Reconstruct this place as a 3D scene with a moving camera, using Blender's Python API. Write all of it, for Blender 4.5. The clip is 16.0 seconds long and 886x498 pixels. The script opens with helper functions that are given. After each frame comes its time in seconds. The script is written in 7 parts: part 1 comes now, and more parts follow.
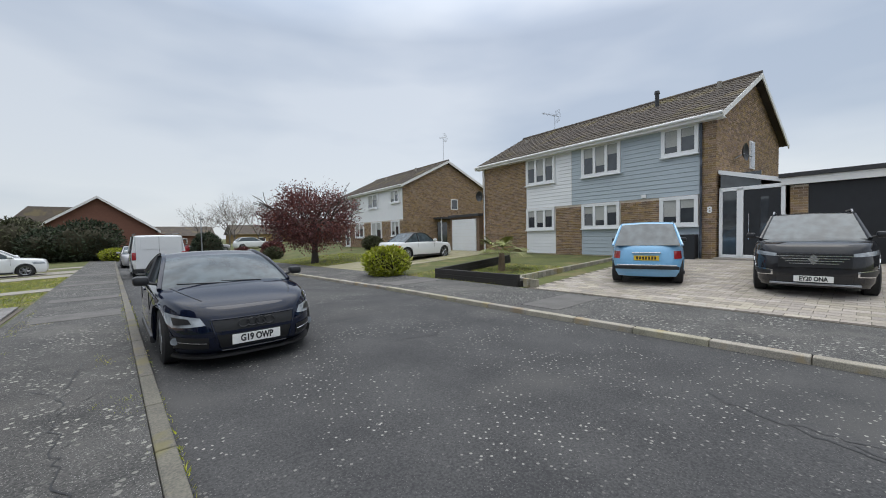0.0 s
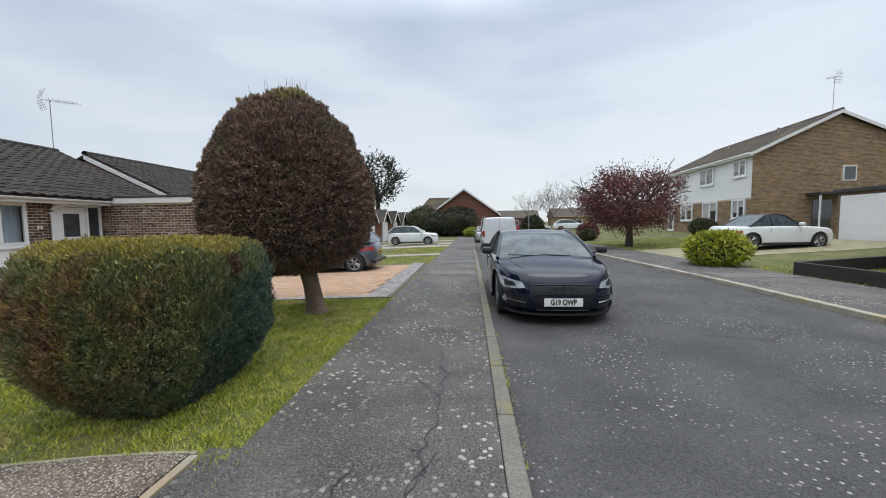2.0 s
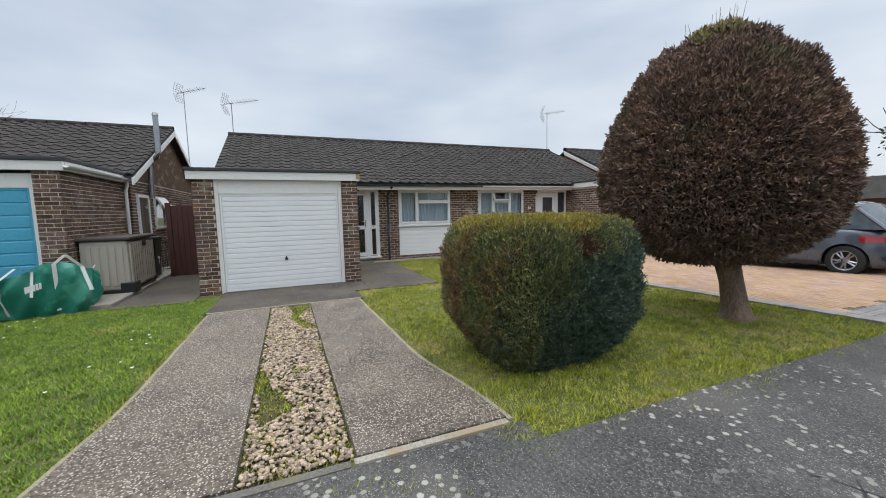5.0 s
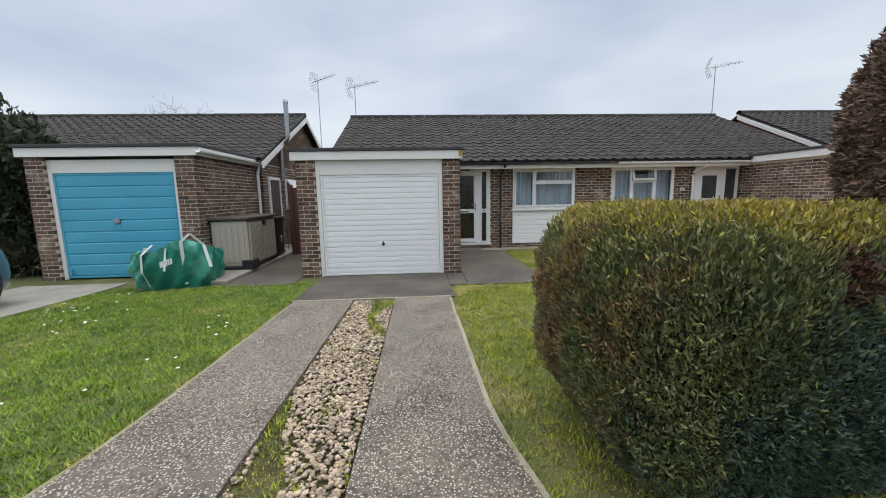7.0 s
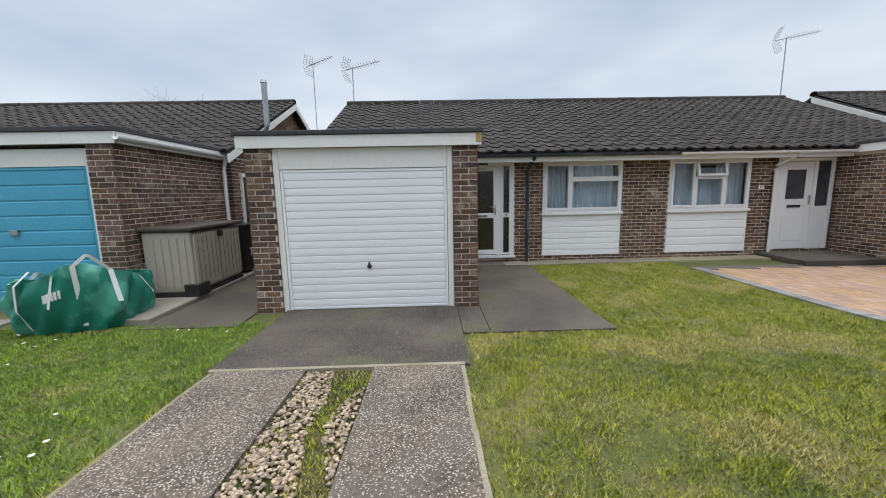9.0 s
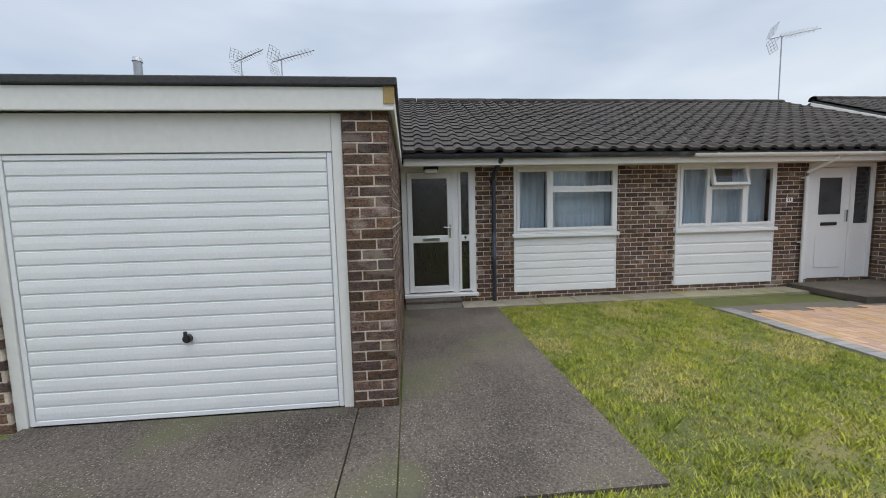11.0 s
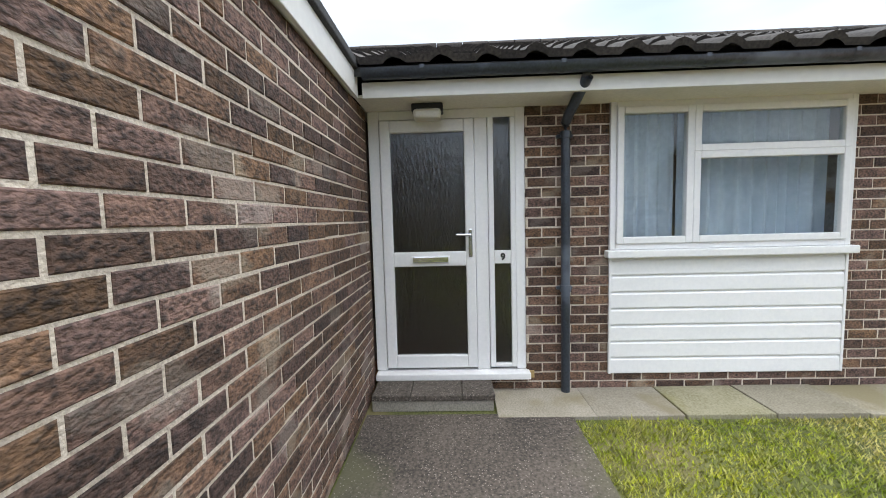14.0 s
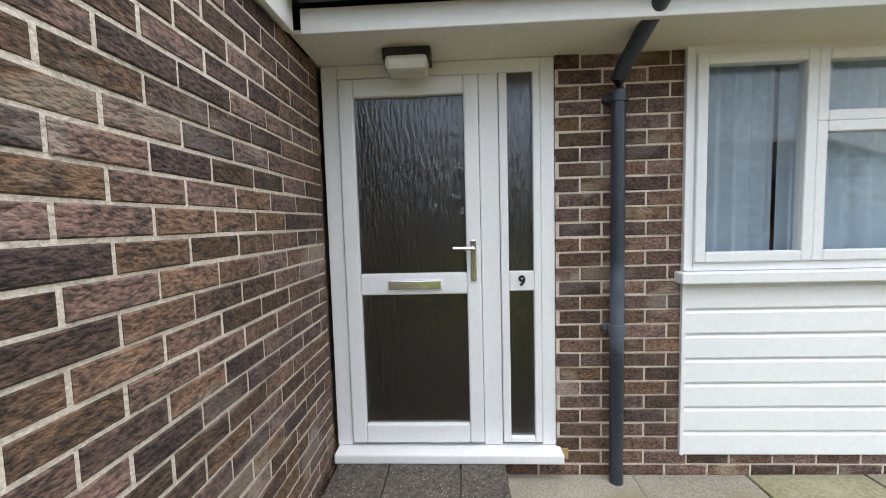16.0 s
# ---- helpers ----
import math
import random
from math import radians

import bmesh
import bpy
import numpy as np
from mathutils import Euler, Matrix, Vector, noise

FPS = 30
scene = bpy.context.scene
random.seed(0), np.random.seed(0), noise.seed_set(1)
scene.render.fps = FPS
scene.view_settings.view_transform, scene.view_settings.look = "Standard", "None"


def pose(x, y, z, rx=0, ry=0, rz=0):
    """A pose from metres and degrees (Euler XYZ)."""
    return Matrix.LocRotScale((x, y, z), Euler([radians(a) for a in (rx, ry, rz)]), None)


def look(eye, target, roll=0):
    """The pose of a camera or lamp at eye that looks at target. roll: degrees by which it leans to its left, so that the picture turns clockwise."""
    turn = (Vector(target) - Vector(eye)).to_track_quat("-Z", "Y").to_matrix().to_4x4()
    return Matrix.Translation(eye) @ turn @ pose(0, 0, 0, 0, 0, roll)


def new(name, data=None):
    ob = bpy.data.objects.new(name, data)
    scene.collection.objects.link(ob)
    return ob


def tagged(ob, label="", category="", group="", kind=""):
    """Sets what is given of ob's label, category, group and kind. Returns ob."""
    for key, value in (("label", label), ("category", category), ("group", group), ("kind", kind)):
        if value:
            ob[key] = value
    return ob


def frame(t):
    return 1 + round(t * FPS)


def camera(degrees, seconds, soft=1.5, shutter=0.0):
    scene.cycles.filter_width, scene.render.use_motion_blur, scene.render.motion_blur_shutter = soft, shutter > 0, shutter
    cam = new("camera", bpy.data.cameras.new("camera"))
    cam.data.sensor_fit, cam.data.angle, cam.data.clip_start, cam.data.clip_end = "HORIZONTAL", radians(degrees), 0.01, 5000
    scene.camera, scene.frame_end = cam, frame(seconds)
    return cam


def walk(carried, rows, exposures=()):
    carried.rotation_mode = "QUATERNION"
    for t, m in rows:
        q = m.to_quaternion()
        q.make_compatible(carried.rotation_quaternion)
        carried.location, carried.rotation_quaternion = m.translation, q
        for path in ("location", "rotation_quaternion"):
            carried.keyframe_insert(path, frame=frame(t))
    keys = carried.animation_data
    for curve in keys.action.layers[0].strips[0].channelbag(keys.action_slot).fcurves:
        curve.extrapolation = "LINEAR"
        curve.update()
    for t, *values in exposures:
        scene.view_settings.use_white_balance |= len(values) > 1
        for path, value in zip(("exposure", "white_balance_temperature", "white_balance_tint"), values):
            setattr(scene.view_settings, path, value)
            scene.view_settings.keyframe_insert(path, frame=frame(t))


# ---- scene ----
cam = camera(99.6, 16.0, 1.0)
METRES, EYE, TILT, LEAN, TURN = 11.75, 1.41, 0.0, 0.0, -41.6
ROWS = [
    (0.0, 0.0, 0.0, 0.0, -0.04, -2.18, 1.12),
    (0.5, 0.0019, -0.0092, -0.0013, 9.32, -2.42, 0.96),
    (1.0, 0.0074, -0.0193, -0.0032, 20.29, -3.02, 0.82),
    (1.5, 0.0155, -0.0264, -0.0018, 33.02, -3.76, 0.73),
    (2.0, 0.0231, -0.0283, -0.0023, 45.72, -4.03, 0.76),
    (2.5, 0.0321, -0.0275, -0.0039, 62.45, -4.38, 0.7),
    (3.0, 0.0389, -0.0273, -0.0052, 77.43, -4.49, 0.74),
    (3.5, 0.0364, -0.0226, -0.0083, 88.58, -4.85, 0.89),
    (4.0, 0.0262, -0.0045, -0.0058, 97.49, -5.51, 0.92),
    (4.5, 0.0124, 0.0172, -0.0053, 103.72, -5.63, 1.12),
    (5.0, -0.0067, 0.0395, -0.0066, 108.98, -5.73, 1.23),
    (7.5, -0.1475, -0.0072, -0.0038, 129.68, -8.65, 1.11),
    (8.0, -0.1833, -0.037, -0.0013, 129.97, -8.78, 1.17),
    (8.5, -0.2193, -0.0664, 0.0016, 130.11, -8.92, 1.16),
    (9.0, -0.2605, -0.0906, -0.0002, 129.9, -8.46, 1.16),
    (9.5, -0.3057, -0.1154, -0.004, 128.92, -6.42, 1.28),
    (12.0, -0.5391, -0.2152, -0.0133, 125.86, -5.47, 1.39),
    (12.5, -0.5797, -0.2425, -0.015, 127.92, -5.33, 1.32),
    (13.0, -0.6194, -0.2713, -0.0164, 130.3, -4.93, 1.38),
    (13.5, -0.6543, -0.2981, -0.0165, 132.39, -4.72, 1.46),
    (14.0, -0.6843, -0.3186, -0.0178, 133.42, -4.54, 1.48),
    (14.5, -0.7069, -0.3373, -0.0173, 134.34, -4.56, 1.51),
    (15.0, -0.725, -0.3511, -0.0173, 134.54, -4.33, 1.47),
    (15.5, -0.7403, -0.3617, -0.0171, 134.44, -4.19, 1.48),
    (16.0, -0.7484, -0.37, -0.0167, 134.13, -4.05, 1.53),
]
walk(cam, [(t, pose(0, 0, EYE, TILT, LEAN, TURN) @ pose(METRES * x, METRES * y, METRES * z, 90 + pitch, roll, yaw)) for t, x, y, z, yaw, pitch, roll in ROWS],
     [(0.0, -0.15), (1.5, 0.0), (3.0, 0.05), (9.5, 0.1), (12.0, 0.15), (12.5, 0.3), (13.5, 0.73), (14.5, 0.95), (16.0, 1.05)])

LIGHT_SUN, LIGHT_SKY = 0.9, 1.0
world = bpy.data.worlds.new("overcast_sky")
scene.world = world
world.use_nodes = True
wn, wl = world.node_tree.nodes, world.node_tree.links
wn.clear()
w_out, w_bg = wn.new("ShaderNodeOutputWorld"), wn.new("ShaderNodeBackground")
w_sky, w_co = wn.new("ShaderNodeTexSky"), wn.new("ShaderNodeTexCoord")
w_sky.sky_type, w_sky.sun_disc = "NISHITA", False
w_sky.sun_elevation, w_sky.sun_rotation = radians(50), radians(60)
w_sep, w_map = wn.new("ShaderNodeSeparateXYZ"), wn.new("ShaderNodeMapping")
w_map.inputs["Scale"].default_value = (1.0, 1.0, 3.2)
w_noise, w_ramp, w_tint = wn.new("ShaderNodeTexNoise"), wn.new("ShaderNodeValToRGB"), wn.new("ShaderNodeValToRGB")
w_noise.inputs["Scale"].default_value, w_noise.inputs["Detail"].default_value, w_noise.inputs["Roughness"].default_value = 1.6, 4.0, 0.45
w_tint.color_ramp.elements[0].position, w_tint.color_ramp.elements[0].color = 0.36, (0.74, 0.80, 0.88, 1)
w_tint.color_ramp.elements[1].position, w_tint.color_ramp.elements[1].color = 0.62, (1.12, 1.12, 1.11, 1)
# an overcast sky is about three times brighter overhead than low down
el = w_ramp.color_ramp.elements
el[0].position, el[0].color = 0.0, (0.66, 0.69, 0.73, 1)
el[1].position, el[1].color = 1.0, (2.2, 2.25, 2.28, 1)
e = el.new(0.12); e.color = (0.60, 0.635, 0.68, 1)
e = el.new(0.45); e.color = (0.56, 0.61, 0.685, 1)
e = el.new(0.68); e.color = (1.6, 1.65, 1.72, 1)
w_mul, w_mix = wn.new("ShaderNodeMix"), wn.new("ShaderNodeMix")
w_mul.data_type = w_mix.data_type = "RGBA"
w_mul.blend_type, w_mul.inputs[0].default_value = "MULTIPLY", 1.0
w_mix.blend_type, w_mix.inputs[0].default_value = "ADD", 0.02
wl.new(w_co.outputs["Generated"], w_map.inputs[0]); wl.new(w_map.outputs[0], w_noise.inputs["Vector"])
wl.new(w_co.outputs["Generated"], w_sep.inputs[0]); wl.new(w_sep.outputs["Z"], w_ramp.inputs[0])
wl.new(w_noise.outputs["Fac"], w_tint.inputs[0])
wl.new(w_ramp.outputs[0], w_mul.inputs[6]); wl.new(w_tint.outputs[0], w_mul.inputs[7])
wl.new(w_mul.outputs[2], w_mix.inputs[6]); wl.new(w_sky.outputs[0], w_mix.inputs[7])
wl.new(w_mix.outputs[2], w_bg.inputs[0]); wl.new(w_bg.outputs[0], w_out.inputs[0])
w_bg.inputs[1].default_value = LIGHT_SKY
sun_data = bpy.data.lights.new("sun", "SUN")
sun_data.energy, sun_data.angle, sun_data.color = LIGHT_SUN, radians(40), (1.0, 0.95, 0.88)
sun = new("sun", sun_data)
sun.matrix_world = look((2, 1, 14), (0, 0, 0))


# ---- materials ----
def mat(name, c1, c2=None, scale=4.0, fine=90.0, rough=0.8, bump=0.15, metal=0.0, spread=0.0, spots=None, spot_scale=9.0,
        spot_cut=0.2, patch=None, patch_scale=0.5, patch_cut=0.55, coat=0.0, bump_d=0.004, stretch=(1, 1, 1), patch_max=0.85, grit=None, grit_scale=70.0, grit_cut=0.25):
    """Two scales of noise between two colours, bump, and optional spots, patches and piece-to-piece spread."""
    m = bpy.data.materials.new(name)
    m.use_nodes = True
    n, l = m.node_tree.nodes, m.node_tree.links
    b = n["Principled BSDF"]
    b.inputs["Roughness"].default_value, b.inputs["Metallic"].default_value = rough, metal
    b.inputs["Coat Weight"].default_value = coat
    b.inputs["Coat Roughness"].default_value = 0.04
    c2 = c2 or tuple(x * 0.8 for x in c1)
    co, mp = n.new("ShaderNodeNewGeometry"), n.new("ShaderNodeMapping")
    mp.inputs["Scale"].default_value = stretch
    l.new(co.outputs["Position"], mp.inputs[0])

    def noise_node(s, d=3.0):
        t = n.new("ShaderNodeTexNoise")
        t.inputs["Scale"].default_value, t.inputs["Detail"].default_value = s, d
        l.new(mp.outputs[0], t.inputs["Vector"])
        return t.outputs["Fac"]

    def math_node(op, a, c):
        t = n.new("ShaderNodeMath")
        t.operation = op
        for i, v in enumerate((a, c)):
            if hasattr(v, "links"):
                l.new(v, t.inputs[i])
            else:
                t.inputs[i].default_value = v
        return t.outputs[0]

    def mix_node(f, a, c, kind="MIX"):
        t = n.new("ShaderNodeMix")
        t.data_type, t.blend_type = "RGBA", kind
        for i, v in ((0, f), (6, a), (7, c)):
            if hasattr(v, "links"):
                l.new(v, t.inputs[i])
            else:
                t.inputs[i].default_value = (*v, 1) if i > 0 else v
        return t.outputs[2]

    big, small = noise_node(scale), noise_node(fine, 2.0)
    f = math_node("ADD", math_node("MULTIPLY", big, 1.5), math_node("MULTIPLY", small, 2.4))
    f = math_node("SUBTRACT", f, 1.45)
    f = math_node("MINIMUM", math_node("MAXIMUM", f, 0.0), 1.0)
    col = mix_node(f, c1, c2)
    if patch:
        p = noise_node(patch_scale, 5.0)
        p = math_node("MULTIPLY", math_node("SUBTRACT", p, patch_cut), 9.0)
        col = mix_node(math_node("MINIMUM", math_node("MAXIMUM", p, 0.0), patch_max), col, patch)
    if grit:
        v = n.new("ShaderNodeTexVoronoi")
        v.inputs["Scale"].default_value = grit_scale
        l.new(mp.outputs[0], v.inputs["Vector"])
        k = math_node("MULTIPLY", math_node("SUBTRACT", math_node("ADD", math_node("MULTIPLY", noise_node(6.0), 0.3), grit_cut - 0.15), v.outputs["Distance"]), 9.0)
        col = mix_node(math_node("MINIMUM", math_node("MAXIMUM", k, 0.0), 0.9), col, grit)
    if spots:
        v = n.new("ShaderNodeTexVoronoi")
        v.inputs["Scale"].default_value = spot_scale
        l.new(mp.outputs[0], v.inputs["Vector"])
        d = math_node("ADD", v.outputs["Distance"], math_node("MULTIPLY", noise_node(spot_scale * 5), 0.12))
        k = math_node("MULTIPLY", math_node("SUBTRACT", spot_cut + 0.06, d), 14.0)
        dens = math_node("MULTIPLY", math_node("SUBTRACT", noise_node(0.9), 0.42), 6.0)
        k = math_node("MULTIPLY", math_node("MINIMUM", math_node("MAXIMUM", k, 0.0), 0.8), math_node("MINIMUM", math_node("MAXIMUM", dens, 0.0), 1.0))
        col = mix_node(k, col, spots)
    if spread:
        oi = n.new("ShaderNodeObjectInfo")
        r = math_node("FRACT", math_node("ADD", oi.outputs["Random"], co.outputs["Random Per Island"]), 0)
        r2 = math_node("FRACT", math_node("MULTIPLY", r, 7.31), 0)
        hs = n.new("ShaderNodeHueSaturation")
        l.new(math_node("ADD", math_node("MULTIPLY", r, 2 * spread), 1.0 - spread), hs.inputs["Value"])
        l.new(math_node("ADD", math_node("MULTIPLY", r2, 0.4), 0.82), hs.inputs["Saturation"])
        l.new(math_node("ADD", math_node("MULTIPLY", r2, 0.03), 0.485), hs.inputs["Hue"])
        l.new(col, hs.inputs["Color"])
        col = hs.outputs[0]
    l.new(col, b.inputs["Base Color"])
    if bump:
        bp = n.new("ShaderNodeBump")
        bp.inputs["Strength"].default_value, bp.inputs["Distance"].default_value = bump, bump_d
        l.new(math_node("ADD", small, big), bp.inputs["Height"])
        l.new(bp.outputs[0], b.inputs["Normal"])
    return m


def glass(name, tint=(0.9, 0.95, 0.95), rough=0.0, ripple=0.0, ior=1.45):
    m = bpy.data.materials.new(name)
    m.use_nodes = True
    n, l = m.node_tree.nodes, m.node_tree.links
    b = n["Principled BSDF"]
    b.inputs["Base Color"].default_value = (*tint, 1)
    b.inputs["Roughness"].default_value, b.inputs["Transmission Weight"].default_value, b.inputs["IOR"].default_value = rough, 1.0, ior
    if ripple:
        t, bp, co, mp = n.new("ShaderNodeTexNoise"), n.new("ShaderNodeBump"), n.new("ShaderNodeNewGeometry"), n.new("ShaderNodeMapping")
        mp.inputs["Scale"].default_value = (1, 1, 0.25)
        t.inputs["Scale"].default_value, t.inputs["Detail"].default_value = 55.0, 2.0
        bp.inputs["Strength"].default_value, bp.inputs["Distance"].default_value = ripple, 0.01
        l.new(co.outputs["Position"], mp.inputs[0]); l.new(mp.outputs[0], t.inputs["Vector"])
        l.new(t.outputs["Fac"], bp.inputs["Height"]); l.new(bp.outputs[0], b.inputs["Normal"])
    return m


ASPHALT = mat("asphalt", (0.068, 0.067, 0.067), (0.026, 0.026, 0.028), 1.2, 62, 0.85, 0.5, spots=(0.40, 0.39, 0.35), spot_scale=17, spot_cut=0.21, patch=(0.068, 0.066, 0.064), patch_scale=0.35, grit=(0.14, 0.137, 0.13), grit_scale=55, grit_cut=0.2)
PAVEMENT = mat("old_asphalt", (0.095, 0.091, 0.086), (0.026, 0.026, 0.026), 1.6, 52, 0.85, 0.8, spots=(0.42, 0.41, 0.36), spot_scale=14, spot_cut=0.27, patch=(0.115, 0.108, 0.10), patch_scale=0.8, patch_max=0.6, grit=(0.27, 0.26, 0.25), grit_scale=75, grit_cut=0.27)
PATCH = mat("asphalt_patch", (0.15, 0.142, 0.135), (0.085, 0.081, 0.077), 3, 140, 0.85, 0.5)
KERB_GREY = mat("grey_kerb", (0.175, 0.162, 0.14), (0.10, 0.095, 0.085), 3, 60, 0.9, 0.5, spread=0.12, patch=(0.17, 0.15, 0.09), patch_scale=2.5)
KERB = mat("kerb_concrete", (0.36, 0.33, 0.27), (0.2, 0.185, 0.15), 3, 80, 0.85, 0.4, spread=0.15, patch=(0.28, 0.22, 0.12), patch_scale=2.5)
AGGREGATE = mat("exposed_aggregate", (0.175, 0.14, 0.11), (0.052, 0.041, 0.034), 1.5, 42, 0.9, 0.9, patch=(0.125, 0.105, 0.09), patch_scale=0.9, bump_d=0.008, grit=(0.47, 0.42, 0.36), grit_scale=62, grit_cut=0.36)
APRON = mat("weathered_concrete", (0.12, 0.10, 0.083), (0.032, 0.027, 0.023), 1.3, 60, 0.9, 0.7, patch=(0.09, 0.088, 0.05), patch_scale=1.0, grit=(0.29, 0.25, 0.215), grit_scale=55, grit_cut=0.23)
CONCRETE = mat("pale_concrete", (0.34, 0.31, 0.27), (0.2, 0.185, 0.16), 3, 90, 0.9, 0.4)
MOSSY = mat("mossy_slab", (0.33, 0.30, 0.23), (0.20, 0.18, 0.12), 3, 80, 0.9, 0.4, patch=(0.2, 0.175, 0.085), patch_scale=1.7, spread=0.12)
SOIL = mat("lawn_soil", (0.12, 0.13, 0.035), (0.05, 0.06, 0.015), 1.4, 60, 0.95, 0.8, patch=(0.16, 0.135, 0.06), patch_scale=0.9)
BLADE = mat("grass_blades", (0.40, 0.40, 0.065), (0.19, 0.235, 0.033), 1.4, 9, 0.7, 0, spread=0.4, patch=(0.50, 0.42, 0.16), patch_scale=1.3, patch_cut=0.53, patch_max=0.7)
LUSH = mat("lush_grass_blades", (0.26, 0.36, 0.045), (0.12, 0.20, 0.026), 1.4, 9, 0.7, 0, spread=0.4, patch=(0.44, 0.40, 0.13), patch_scale=0.8, patch_cut=0.6, patch_max=0.6)
FIELD = mat("far_grass", (0.15, 0.19, 0.055), (0.10, 0.135, 0.04), 0.5, 12, 0.95, 0.3, patch=(0.2, 0.19, 0.1), patch_scale=0.15)
MORTAR = mat("mortar", (0.70, 0.62, 0.52), (0.47, 0.40, 0.33), 5, 90, 0.95, 0.8, bump_d=0.008)
BRICK = mat("dark_brown_brick", (0.195, 0.115, 0.083), (0.04, 0.027, 0.022), 17, 60, 0.9, 1.0, spread=0.5, bump_d=0.009, patch=(0.30, 0.245, 0.20), patch_scale=2.6, patch_cut=0.57, patch_max=0.5, spots=(0.5, 0.2, 0.11), spot_scale=5, spot_cut=0.06, stretch=(1, 1, 1.6))
TAN_BRICK = mat("tan_brick", (0.33, 0.225, 0.135), (0.2, 0.135, 0.085), 6, 60, 0.9, 0.4, spread=0.35)
RED_BRICK = mat("red_brick", (0.19, 0.085, 0.055), (0.14, 0.065, 0.045), 5, 40, 0.9, 0.3)
TILE = mat("dark_roof_tile", (0.05, 0.042, 0.037), (0.014, 0.012, 0.011), 2.5, 50, 0.9, 0.5, spread=0.25, spots=(0.2, 0.2, 0.18), spot_scale=7, spot_cut=0.05)
BROWN_TILE = mat("brown_roof_tile", (0.095, 0.075, 0.058), (0.05, 0.041, 0.034), 1.5, 40, 0.9, 0.4, patch=(0.12, 0.095, 0.05), patch_scale=0.7, spread=0.15)
UPVC = mat("white_upvc", (0.80, 0.80, 0.80), (0.75, 0.755, 0.76), 2, 40, 0.35, 0.02)
FASCIA = mat("white_painted_board", (0.74, 0.73, 0.70), (0.70, 0.69, 0.665), 2.5, 20, 0.5, 0.02)
SOFFIT = mat("cream_soffit", (0.78, 0.75, 0.68), (0.70, 0.67, 0.60), 1.5, 40, 0.6, 0.1)
GARAGE_WHITE = mat("white_steel_door", (0.80, 0.81, 0.82), (0.74, 0.75, 0.765), 1.5, 60, 0.4, 0.03)
TEAL = mat("turquoise_paint", (0.07, 0.36, 0.52), (0.055, 0.30, 0.45), 1.5, 40, 0.45, 0.05)
BLUE_CLAD = mat("pale_blue_cladding", (0.42, 0.475, 0.51), (0.38, 0.43, 0.465), 2, 30, 0.6, 0.1)
BLACK_PLASTIC = mat("black_plastic", (0.022, 0.023, 0.026), (0.014, 0.014, 0.016), 5, 90, 0.38, 0.08)
GUTTER = mat("black_gutter", (0.04, 0.05, 0.066), (0.022, 0.027, 0.036), 6, 60, 0.35, 0.1, patch=(0.11, 0.13, 0.165), patch_scale=2.5)
FELT = mat("roof_felt", (0.06, 0.06, 0.062), (0.035, 0.035, 0.037), 2, 70, 0.9, 0.3)
CHROME = mat("chrome", (0.7, 0.71, 0.73), (0.62, 0.63, 0.65), 8, 60, 0.18, 0, metal=1.0)
ALUMINIUM = mat("aerial_metal", (0.42, 0.43, 0.45), (0.3, 0.31, 0.33), 8, 60, 0.4, 0, metal=0.9)
PANE = glass("window_glass")
RIPPLED = glass("rippled_glass", (0.32, 0.34, 0.34), 0.14, 0.9, 1.8)
DARK_PANE = mat("far_window_glass", (0.05, 0.058, 0.066), (0.03, 0.034, 0.04), 0.6, 3, 0.05, 0, coat=1.0)
CURTAIN = mat("pale_curtain", (0.60, 0.66, 0.74), (0.48, 0.55, 0.64), 2, 30, 0.9, 0.1)
BLIND = mat("far_curtain", (0.45, 0.45, 0.43), (0.35, 0.35, 0.33), 2, 30, 0.9, 0)
# dark wall colour that stands for unlit rooms behind the glass
ROOM = mat("dark_room_backing", (0.20, 0.17, 0.13), (0.14, 0.12, 0.09), 1, 20, 0.9, 0)
HALL_FLOOR = mat("hall_floor", (0.28, 0.13, 0.05), (0.2, 0.09, 0.035), 3, 30, 0.5, 0)
GATE = mat("redbrown_timber", (0.085, 0.03, 0.022), (0.055, 0.02, 0.016), 3, 60, 0.7, 0.3, stretch=(6, 6, 1))
SLEEPER = mat("black_sleeper", (0.03, 0.026, 0.024), (0.018, 0.016, 0.015), 3, 60, 0.8, 0.4)
BARK = mat("bark", (0.25, 0.18, 0.125), (0.13, 0.092, 0.065), 9, 60, 0.95, 1.0, bump_d=0.012, stretch=(1, 1, 0.35))
DARK_BARK = mat("dark_bark", (0.085, 0.07, 0.06), (0.05, 0.04, 0.035), 9, 60, 0.95, 0.6)
TWIG = mat("bare_twigs", (0.19, 0.165, 0.145), (0.13, 0.11, 0.1), 3, 30, 0.95, 0)
# near-black brown that paints the shade deep in the yew crown
YEW_SHADE_CORE = mat("yew_inner_shade", (0.03, 0.021, 0.016), (0.02, 0.014, 0.011), 6, 60, 0.95, 0.5)
YEW = mat("bronzed_yew_sprigs", (0.25, 0.155, 0.112), (0.10, 0.066, 0.05), 1.2, 9, 0.8, 0, spread=0.5, patch=(0.15, 0.13, 0.075), patch_scale=1.3)
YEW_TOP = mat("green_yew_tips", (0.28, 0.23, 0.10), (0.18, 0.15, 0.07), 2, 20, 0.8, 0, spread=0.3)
# dark colour stands in for the shade between hedge and bush leaves
HEDGE_SHADE_CORE = mat("hedge_inner_shade", (0.045, 0.04, 0.02), (0.026, 0.024, 0.013), 6, 60, 0.95, 0.5)
